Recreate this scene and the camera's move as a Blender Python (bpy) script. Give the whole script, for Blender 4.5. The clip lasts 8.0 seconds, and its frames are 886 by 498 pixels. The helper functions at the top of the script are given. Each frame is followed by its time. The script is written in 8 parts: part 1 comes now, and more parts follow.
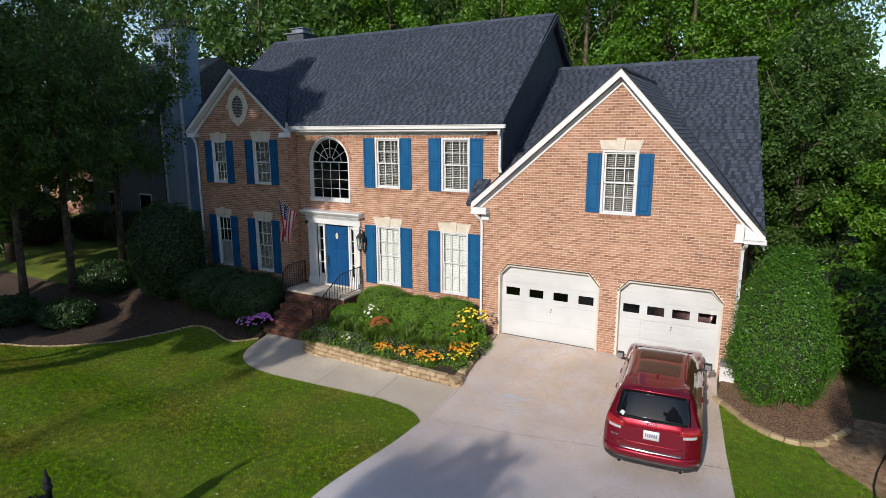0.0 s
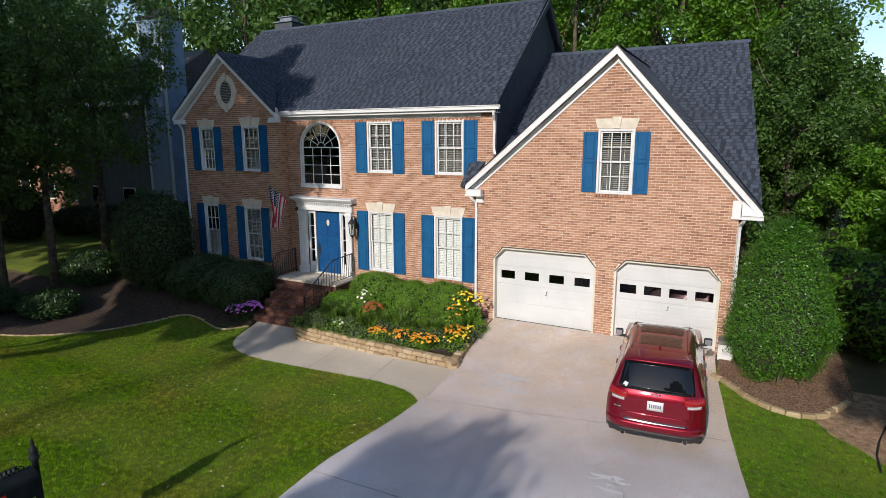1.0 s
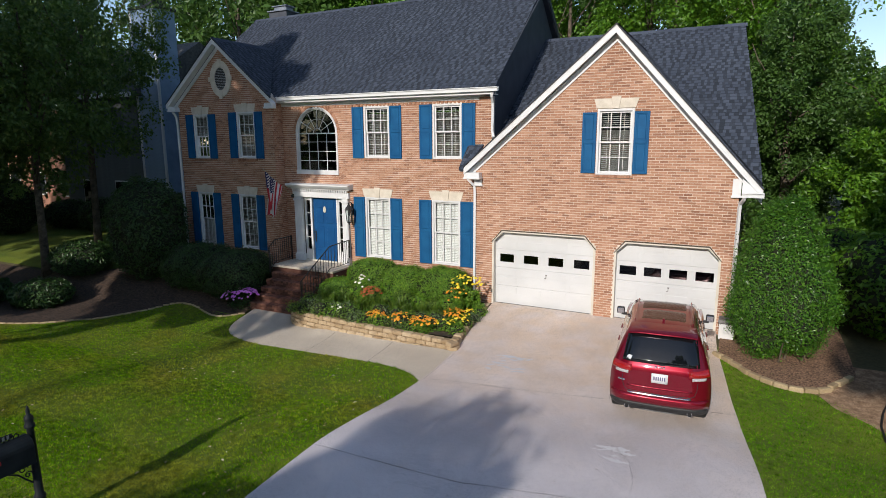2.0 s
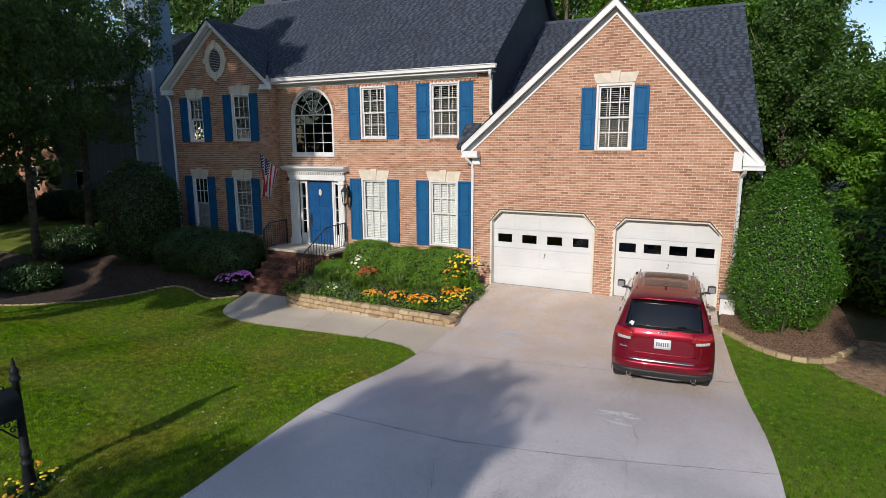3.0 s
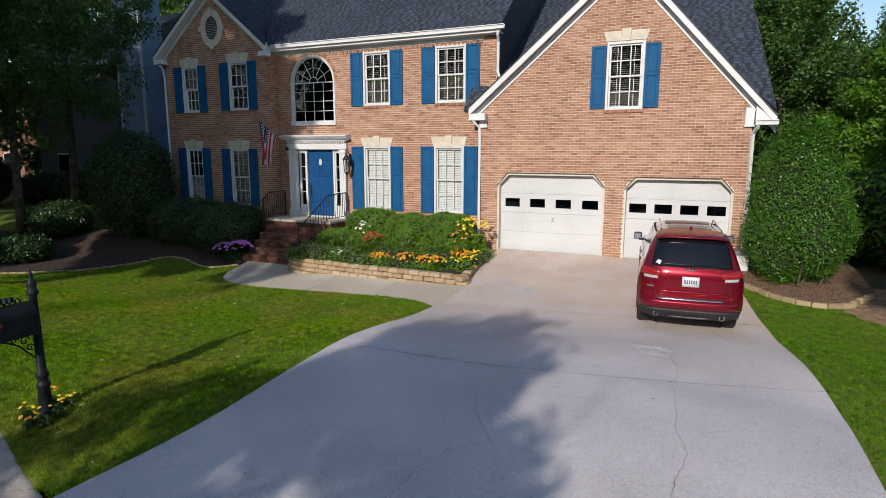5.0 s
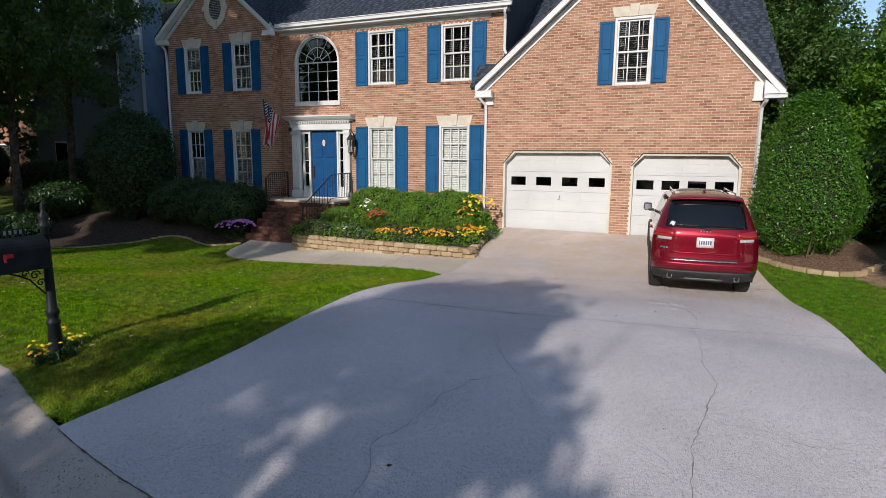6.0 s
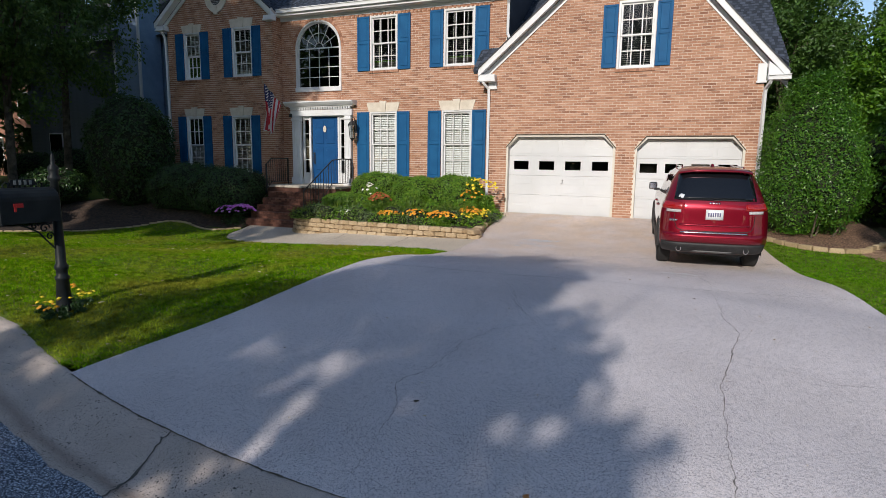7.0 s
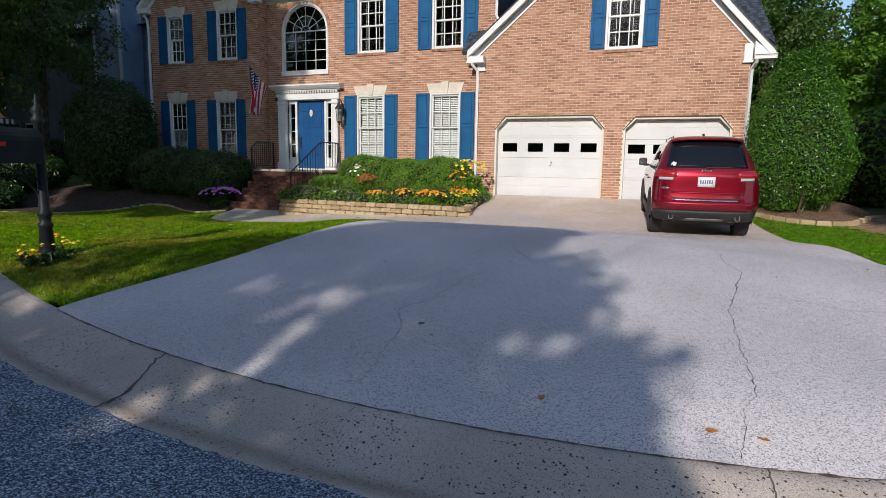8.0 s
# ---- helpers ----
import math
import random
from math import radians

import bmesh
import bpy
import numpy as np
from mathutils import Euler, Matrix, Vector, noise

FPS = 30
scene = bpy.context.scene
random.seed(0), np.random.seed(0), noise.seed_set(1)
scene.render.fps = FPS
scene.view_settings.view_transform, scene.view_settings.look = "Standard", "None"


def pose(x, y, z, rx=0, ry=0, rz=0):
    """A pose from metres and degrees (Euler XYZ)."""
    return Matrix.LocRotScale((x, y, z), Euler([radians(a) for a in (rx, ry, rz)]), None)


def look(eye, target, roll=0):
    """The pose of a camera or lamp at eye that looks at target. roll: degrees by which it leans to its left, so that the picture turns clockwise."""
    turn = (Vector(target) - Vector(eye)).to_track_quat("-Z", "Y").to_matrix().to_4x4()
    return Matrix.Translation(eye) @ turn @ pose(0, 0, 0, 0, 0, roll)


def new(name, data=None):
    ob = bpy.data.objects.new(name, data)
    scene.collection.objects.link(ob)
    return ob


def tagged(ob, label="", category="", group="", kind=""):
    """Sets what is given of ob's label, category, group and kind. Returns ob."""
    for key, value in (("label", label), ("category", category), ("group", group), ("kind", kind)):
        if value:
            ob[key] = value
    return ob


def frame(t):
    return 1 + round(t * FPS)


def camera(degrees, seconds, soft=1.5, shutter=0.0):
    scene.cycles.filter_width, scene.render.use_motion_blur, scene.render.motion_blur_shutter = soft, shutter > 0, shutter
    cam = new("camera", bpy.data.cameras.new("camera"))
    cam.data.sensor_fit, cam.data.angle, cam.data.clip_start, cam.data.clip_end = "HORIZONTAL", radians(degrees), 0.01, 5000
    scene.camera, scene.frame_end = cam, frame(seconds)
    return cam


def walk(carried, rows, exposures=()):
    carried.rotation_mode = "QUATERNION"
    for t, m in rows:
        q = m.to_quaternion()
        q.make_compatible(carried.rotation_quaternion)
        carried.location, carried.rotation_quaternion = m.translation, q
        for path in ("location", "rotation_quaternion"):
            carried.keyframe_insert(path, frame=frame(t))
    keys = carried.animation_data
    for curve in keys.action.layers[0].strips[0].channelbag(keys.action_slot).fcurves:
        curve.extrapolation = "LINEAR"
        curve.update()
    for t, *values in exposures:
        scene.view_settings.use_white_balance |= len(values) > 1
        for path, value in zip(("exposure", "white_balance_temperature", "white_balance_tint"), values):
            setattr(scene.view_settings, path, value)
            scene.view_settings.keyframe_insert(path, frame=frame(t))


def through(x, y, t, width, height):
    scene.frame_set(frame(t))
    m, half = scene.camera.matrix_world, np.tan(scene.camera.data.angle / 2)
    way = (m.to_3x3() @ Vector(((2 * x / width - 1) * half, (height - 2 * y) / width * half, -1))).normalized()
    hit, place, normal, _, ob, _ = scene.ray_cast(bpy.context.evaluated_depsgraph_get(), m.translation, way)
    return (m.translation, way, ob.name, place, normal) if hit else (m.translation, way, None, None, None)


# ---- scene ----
cam = camera(75.0, 8.0, soft=0.5)
PATH = [
    (0, (7.292, -15.484, 6.012), (6.340, -13.770, 5.620), -0.12),
    (0.5, (7.173, -15.485, 5.633), (6.230, -13.763, 5.249), -0.07),
    (1, (7.014, -15.531, 5.343), (6.105, -13.790, 4.967), -0.13),
    (1.5, (6.897, -15.590, 5.100), (6.005, -13.839, 4.729), -0.22),
    (3, (6.763, -15.556, 4.051), (5.889, -13.792, 3.696), -0.17),
    (3.5, (6.575, -15.535, 3.704), (5.736, -13.751, 3.368), -0.14),
    (4, (6.338, -15.603, 3.435), (5.514, -13.811, 3.101), -0.13),
    (4.5, (6.173, -15.740, 3.192), (5.354, -13.947, 2.853), -0.09),
    (6, (5.741, -15.984, 1.996), (4.947, -14.175, 1.685), 0.53),
    (6.5, (5.620, -16.066, 1.716), (4.831, -14.254, 1.409), 0.68),
    (7, (5.498, -16.103, 1.434), (4.726, -14.282, 1.136), 0.82),
    (7.5, (5.417, -16.143, 1.121), (4.684, -14.304, 0.835), 0.71),
    (8, (5.337, -16.146, 0.767), (4.620, -14.300, 0.488), 1.06),
]
walk(cam, [(t, look(eye, target, roll)) for t, eye, target, roll in PATH], [(0, 0.01), (1.5, -0.02), (3.5, -0.08), (4.5, -0.10), (6.5, -0.11), (8, -0.08)])

# ---- light ----
SUN_FROM = Vector((0.0, -0.907, 0.420)).normalized()
world = bpy.data.worlds.new("sky")
scene.world = world
world.use_nodes = True
wn = world.node_tree.nodes
sky = wn.new("ShaderNodeTexSky")
sky.sky_type, sky.sun_disc = "NISHITA", False
sky.sun_elevation, sky.sun_rotation = radians(24.8), radians(180)
sky.air_density, sky.dust_density, sky.ozone_density = 1.0, 0.55, 1.7
wn["Background"].inputs["Strength"].default_value = 0.15
world.node_tree.links.new(sky.outputs[0], wn["Background"].inputs["Color"])
sun_data = bpy.data.lights.new("sun", "SUN")
sun_data.energy, sun_data.angle, sun_data.color = 3.9, radians(0.55), (1.0, 0.93, 0.852)
sun = new("sun", sun_data)
sun.matrix_world = look(SUN_FROM * 60, (0, 0, 0))


# ---- mesh helpers ----
def place(name, me, parent=None, label="", mats=()):
    ob = new(name, me)
    for m in mats:
        me.materials.append(m)
    if parent:
        ob.parent = parent
    if label:
        ob["label"] = label
    return ob


def part(name, bm, material, parent, label="", smooth=False):
    """One bmesh as one mesh object under a thing or a part."""
    me = bpy.data.meshes.new(name)
    bmesh.ops.recalc_face_normals(bm, faces=bm.faces)
    bm.to_mesh(me)
    bm.free()
    if smooth:
        me.polygons.foreach_set("use_smooth", [True] * len(me.polygons))
    return place(name, me, parent, label, [material])


def sheet(name, verts, faces, material, parent=None, label="", smooth=False):
    """A mesh from arrays of vertices and of faces that all have the same number of corners."""
    me = bpy.data.meshes.new(name)
    v = np.asarray(verts, np.float32).reshape(-1, 3)
    f = np.asarray(faces, np.int32)
    me.vertices.add(len(v))
    me.vertices.foreach_set("co", v.ravel())
    me.loops.add(f.size)
    me.loops.foreach_set("vertex_index", f.ravel())
    me.polygons.add(len(f))
    me.polygons.foreach_set("loop_start", np.arange(0, f.size, f.shape[1], dtype=np.int32))
    me.update(calc_edges=True)
    me.polygons.foreach_set("use_smooth", [smooth] * len(f))
    return place(name, me, parent, label, [material])


def root(name, at=(0, 0, 0), turn=0.0):
    ob = new(name)
    ob.empty_display_size = 0.3
    ob.matrix_basis = pose(*at, 0, 0, turn)
    return ob


def box(bm, x0, x1, y0, y1, z0, z1, bevel=0.0, segments=1):
    got = bmesh.ops.create_cube(bm, size=1.0)["verts"]
    for v in got:
        v.co = Vector(((x0 + x1) / 2 + v.co.x * (x1 - x0), (y0 + y1) / 2 + v.co.y * (y1 - y0), (z0 + z1) / 2 + v.co.z * (z1 - z0)))
    if bevel:
        edges = list({e for v in got for e in v.link_edges})
        bmesh.ops.bevel(bm, geom=edges, offset=bevel, segments=segments, affect="EDGES", profile=0.6)
    return got


def prism(bm, outline, y0, y1, axis="y"):
    """An outline of two coordinates, drawn out along an axis. y: outline is x, z; x: y, z; z: x, y."""
    def at(a, b, c):
        return {"y": (a, c, b), "x": (c, a, b), "z": (a, b, c)}[axis]
    near = [bm.verts.new(at(a, b, y0)) for a, b in outline]
    far = [bm.verts.new(at(a, b, y1)) for a, b in outline]
    n = len(outline)
    bm.faces.new(near)
    bm.faces.new(far[::-1])
    for i in range(n):
        bm.faces.new((near[i], far[i], far[(i + 1) % n], near[(i + 1) % n]))


def tube(bm, points, radii, sides=8, caps=True):
    """A round bar along points, with a radius at each."""
    points = [Vector(p) for p in points]
    if not hasattr(radii, "__len__"):
        radii = [radii] * len(points)
    rings = []
    for i, p in enumerate(points):
        way = (points[min(i + 1, len(points) - 1)] - points[max(i - 1, 0)]).normalized()
        side = way.cross(Vector((0.31, 0.95, 0.05)))
        if side.length < 0.05:
            side = way.cross(Vector((0, 0, 1)))
        side.normalize()
        up = side.cross(way)
        rings.append([bm.verts.new(p + radii[i] * (math.cos(a) * side + math.sin(a) * up)) for a in (2 * math.pi * k / sides for k in range(sides))])
    for a, b in zip(rings, rings[1:]):
        for k in range(sides):
            bm.faces.new((a[k], a[(k + 1) % sides], b[(k + 1) % sides], b[k]))
    if caps:
        bm.faces.new(rings[0][::-1])
        bm.faces.new(rings[-1])


def lathe(bm, profile, sides=16, centre=(0, 0)):
    """A turned shape: rows of radius and height."""
    rings = [[bm.verts.new((centre[0] + r * math.cos(2 * math.pi * k / sides), centre[1] + r * math.sin(2 * math.pi * k / sides), z)) for k in range(sides)] for r, z in profile]
    for a, b in zip(rings, rings[1:]):
        for k in range(sides):
            bm.faces.new((a[k], a[(k + 1) % sides], b[(k + 1) % sides], b[k]))
    bm.faces.new(rings[0][::-1])
    bm.faces.new(rings[-1])


# ---- materials ----
def shader(name):
    m = bpy.data.materials.new(name)
    m.use_nodes = True
    return m, m.node_tree.nodes, m.node_tree.links, m.node_tree.nodes["Principled BSDF"]


def ramp(nodes, stops, interpolation="LINEAR"):
    r = nodes.new("ShaderNodeValToRGB")
    r.color_ramp.interpolation = interpolation
    while len(r.color_ramp.elements) < len(stops):
        r.color_ramp.elements.new(0.5)
    for e, (at, c) in zip(r.color_ramp.elements, stops):
        e.position, e.color = at, (*c, 1)
    return r


def surf(name, dark, light, scale=3.0, rough=0.6, fine=60.0, grain=0.25, bump=0.15, depth=0.004, metal=0.0, specular=0.5, spread=(0.35, 0.65), pieces=0.0, coat=0.0):
    """A surface that varies at two scales: broad patches between two colours, and a fine grain with relief.
    pieces: how far single pieces differ in lightness."""
    m, n, l, p = shader(name)
    tc = n.new("ShaderNodeTexCoord")
    big, small = n.new("ShaderNodeTexNoise"), n.new("ShaderNodeTexNoise")
    for node, s, d in ((big, scale, 5), (small, fine, 3)):
        node.inputs["Scale"].default_value, node.inputs["Detail"].default_value = s, d
        l.new(tc.outputs["Object"], node.inputs["Vector"])
    patches = ramp(n, [(spread[0], dark), (spread[1], light)])
    l.new(big.outputs[0], patches.inputs[0])
    mix = n.new("ShaderNodeMix")
    mix.data_type, mix.blend_type = "RGBA", "OVERLAY"
    mix.inputs[0].default_value = grain
    l.new(patches.outputs[0], mix.inputs[6])
    l.new(small.outputs[0], mix.inputs[7])
    out = mix.outputs[2]
    if pieces:
        info, geo, add, frac, span = n.new("ShaderNodeObjectInfo"), n.new("ShaderNodeNewGeometry"), n.new("ShaderNodeMath"), n.new("ShaderNodeMath"), n.new("ShaderNodeMapRange")
        frac.operation = "FRACT"
        l.new(info.outputs["Random"], add.inputs[0])
        l.new(geo.outputs["Random Per Island"], add.inputs[1])
        l.new(add.outputs[0], frac.inputs[0])
        span.inputs["To Min"].default_value, span.inputs["To Max"].default_value = 1 - pieces, 1 + pieces
        l.new(frac.outputs[0], span.inputs[0])
        vary = n.new("ShaderNodeHueSaturation")
        l.new(span.outputs[0], vary.inputs["Value"])
        l.new(out, vary.inputs["Color"])
        out = vary.outputs[0]
    l.new(out, p.inputs["Base Color"])
    p.inputs["Roughness"].default_value, p.inputs["Metallic"].default_value = rough, metal
    p.inputs["Specular IOR Level"].default_value, p.inputs["Coat Weight"].default_value = specular, coat
    if bump:
        b = n.new("ShaderNodeBump")
        b.inputs["Strength"].default_value, b.inputs["Distance"].default_value = bump, depth
        l.new(small.outputs[0], b.inputs["Height"])
        l.new(b.outputs[0], p.inputs["Normal"])
    return m


def piece_surf(name, stops, rough=0.85, fine=90.0, grain=0.3, bump=0.3, stain=None, stain_scale=0.6):
    """Pieces of many colours: each takes one from the list by chance, with grain and broad weathering over all."""
    m, n, l, p = shader(name)
    info, geo, add, frac = n.new("ShaderNodeObjectInfo"), n.new("ShaderNodeNewGeometry"), n.new("ShaderNodeMath"), n.new("ShaderNodeMath")
    frac.operation = "FRACT"
    l.new(info.outputs["Random"], add.inputs[0])
    l.new(geo.outputs["Random Per Island"], add.inputs[1])
    l.new(add.outputs[0], frac.inputs[0])
    colours = ramp(n, stops)
    l.new(frac.outputs[0], colours.inputs[0])
    tc, small, big = n.new("ShaderNodeTexCoord"), n.new("ShaderNodeTexNoise"), n.new("ShaderNodeTexNoise")
    small.inputs["Scale"].default_value, big.inputs["Scale"].default_value, big.inputs["Detail"].default_value = fine, stain_scale, 6
    l.new(geo.outputs["Position"], small.inputs["Vector"])
    l.new(geo.outputs["Position"], big.inputs["Vector"])
    n.remove(tc)
    mix = n.new("ShaderNodeMix")
    mix.data_type, mix.blend_type = "RGBA", "OVERLAY"
    mix.inputs[0].default_value = grain
    l.new(colours.outputs[0], mix.inputs[6])
    l.new(small.outputs[0], mix.inputs[7])
    out = mix.outputs[2]
    if stain:
        w = n.new("ShaderNodeMix")
        w.data_type, w.blend_type = "RGBA", "MULTIPLY"
        tint = ramp(n, [(0.35, stain), (0.62, (1, 1, 1))])
        l.new(big.outputs[0], tint.inputs[0])
        w.inputs[0].default_value = 1.0
        l.new(out, w.inputs[6])
        l.new(tint.outputs[0], w.inputs[7])
        out = w.outputs[2]
    l.new(out, p.inputs["Base Color"])
    p.inputs["Roughness"].default_value = rough
    b = n.new("ShaderNodeBump")
    b.inputs["Strength"].default_value, b.inputs["Distance"].default_value = bump, 0.004
    l.new(small.outputs[0], b.inputs["Height"])
    l.new(b.outputs[0], p.inputs["Normal"])
    return m


def leaf_surf(name, stops, rough=0.45, through=0.35, specular=0.5, patch=None):
    """Leaves: a colour for each by chance, some light passing through."""
    m, n, l, p = shader(name)
    geo, info, add, frac = n.new("ShaderNodeNewGeometry"), n.new("ShaderNodeObjectInfo"), n.new("ShaderNodeMath"), n.new("ShaderNodeMath")
    frac.operation = "FRACT"
    l.new(geo.outputs["Random Per Island"], add.inputs[0])
    l.new(info.outputs["Random"], add.inputs[1])
    l.new(add.outputs[0], frac.inputs[0])
    colours = ramp(n, stops)
    l.new(frac.outputs[0], colours.inputs[0])
    if patch:
        tc, spots, mask, blend = n.new("ShaderNodeTexCoord"), n.new("ShaderNodeTexNoise"), ramp(n, [(0.47, (0, 0, 0)), (0.66, (0.65, 0.65, 0.65))]), n.new("ShaderNodeMix")
        spots.inputs["Scale"].default_value, spots.inputs["Detail"].default_value = 0.55, 6
        l.new(tc.outputs["Object"], spots.inputs["Vector"])
        l.new(spots.outputs[0], mask.inputs[0])
        blend.data_type = "RGBA"
        l.new(mask.outputs[0], blend.inputs[0])
        l.new(colours.outputs[0], blend.inputs[6])
        blend.inputs[7].default_value = (*patch, 1)
        tufts, tone, dapple = n.new("ShaderNodeTexNoise"), ramp(n, [(0.32, (0.42, 0.42, 0.42)), (0.66, (1.35, 1.35, 1.35))]), n.new("ShaderNodeMix")
        tufts.inputs["Scale"].default_value, tufts.inputs["Detail"].default_value = 8.0, 5
        l.new(tc.outputs["Object"], tufts.inputs["Vector"])
        l.new(tufts.outputs[0], tone.inputs[0])
        dapple.data_type, dapple.blend_type = "RGBA", "MULTIPLY"
        dapple.inputs[0].default_value = 1.0
        l.new(blend.outputs[2], dapple.inputs[6])
        l.new(tone.outputs[0], dapple.inputs[7])
        colours = dapple
    shade = colours.outputs[2] if patch else colours.outputs[0]
    l.new(shade, p.inputs["Base Color"])
    p.inputs["Roughness"].default_value, p.inputs["Specular IOR Level"].default_value = rough, specular
    if through:
        t, mix, bright = n.new("ShaderNodeBsdfTranslucent"), n.new("ShaderNodeMixShader"), n.new("ShaderNodeHueSaturation")
        bright.inputs["Value"].default_value, bright.inputs["Hue"].default_value = 1.7, 0.485
        l.new(shade, bright.inputs["Color"])
        l.new(bright.outputs[0], t.inputs["Color"])
        mix.inputs[0].default_value = through
        l.new(p.outputs[0], mix.inputs[1])
        l.new(t.outputs[0], mix.inputs[2])
        l.new(mix.outputs[0], n["Material Output"].inputs["Surface"])
    return m


def glass_surf(name, tint=(0.9, 0.95, 0.95), rough=0.0, clear=0.75):
    """A thin pane: mostly see-through, with a mirror-like sheen that grows towards the edge of sight."""
    m, n, l, p = shader(name)
    n.remove(p)
    gloss, pass_, mix, fres = n.new("ShaderNodeBsdfGlossy"), n.new("ShaderNodeBsdfTransparent"), n.new("ShaderNodeMixShader"), n.new("ShaderNodeFresnel")
    gloss.inputs["Roughness"].default_value = rough
    gloss.inputs["Color"].default_value = (1, 1, 1, 1)
    pass_.inputs["Color"].default_value = (*(c * clear for c in tint), 1)
    fres.inputs["IOR"].default_value = 1.5
    l.new(fres.outputs[0], mix.inputs[0])
    l.new(pass_.outputs[0], mix.inputs[1])
    l.new(gloss.outputs[0], mix.inputs[2])
    l.new(mix.outputs[0], n["Material Output"].inputs["Surface"])
    return m


BRICK = piece_surf("brick", [(0.0, (0.27, 0.128, 0.078)), (0.14, (0.345, 0.170, 0.104)), (0.30, (0.395, 0.200, 0.122)), (0.6, (0.430, 0.224, 0.138)), (0.85, (0.460, 0.250, 0.160)), (1.0, (0.52, 0.300, 0.200))], stain=(0.86, 0.82, 0.79), stain_scale=0.9)
MORTAR = surf("mortar", (0.60, 0.51, 0.42), (0.72, 0.62, 0.52), 2.0, 0.95, 120, 0.3, 0.3)
STEP_BRICK = piece_surf("step_brick", [(0.0, (0.10, 0.042, 0.030)), (0.5, (0.18, 0.075, 0.050)), (1.0, (0.27, 0.12, 0.08))], stain=(0.7, 0.66, 0.62), stain_scale=2.0)
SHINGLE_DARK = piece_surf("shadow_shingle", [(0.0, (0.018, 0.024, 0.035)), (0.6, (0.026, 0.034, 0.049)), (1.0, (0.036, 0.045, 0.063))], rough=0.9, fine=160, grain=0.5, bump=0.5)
SHINGLE = piece_surf("shingle", [(0.0, (0.045, 0.056, 0.080)), (0.5, (0.058, 0.072, 0.101)), (1.0, (0.073, 0.089, 0.122))], rough=0.9, fine=160, grain=0.5, bump=0.5, stain=(0.82, 0.82, 0.86), stain_scale=0.5)
WHITE = surf("white_paint", (0.68, 0.685, 0.685), (0.75, 0.755, 0.755), 1.5, 0.45, 40, 0.08, 0.05)
VINYL = surf("white_window_frame", (0.66, 0.655, 0.65), (0.73, 0.725, 0.72), 4, 0.35, 60, 0.05, 0.03)
DOOR_WHITE = surf("garage_door_white", (0.58, 0.585, 0.585), (0.65, 0.655, 0.655), 1.0, 0.4, 50, 0.06, 0.05)
BEIGE = surf("beige_trim", (0.60, 0.56, 0.48), (0.68, 0.64, 0.55), 2, 0.5, 40, 0.1, 0.05)
LINTEL = surf("cast_stone", (0.60, 0.53, 0.43), (0.70, 0.63, 0.53), 5, 0.85, 90, 0.25, 0.25)
BLUE = surf("blue_paint", (0.006, 0.080, 0.205), (0.009, 0.100, 0.24), 3, 0.6, 60, 0.12, 0.06, specular=0.2)
DOOR_BLUE = surf("door_blue_paint", (0.005, 0.060, 0.185), (0.007, 0.075, 0.215), 3, 0.5, 60, 0.1, 0.05, specular=0.25)
BLIND = surf("blind", (0.82, 0.82, 0.80), (0.88, 0.88, 0.86), 4, 0.5, 60, 0.05, 0.0)
# the lack of light indoors is put into this dark colour
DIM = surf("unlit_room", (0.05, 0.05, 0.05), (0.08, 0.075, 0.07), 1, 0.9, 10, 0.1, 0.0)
PANE = glass_surf("window_glass", clear=0.95)
DARK_PANE = glass_surf("dark_window_glass", clear=0.3)
IRON = surf("black_iron", (0.012, 0.012, 0.013), (0.03, 0.028, 0.027), 12, 0.5, 120, 0.2, 0.2)


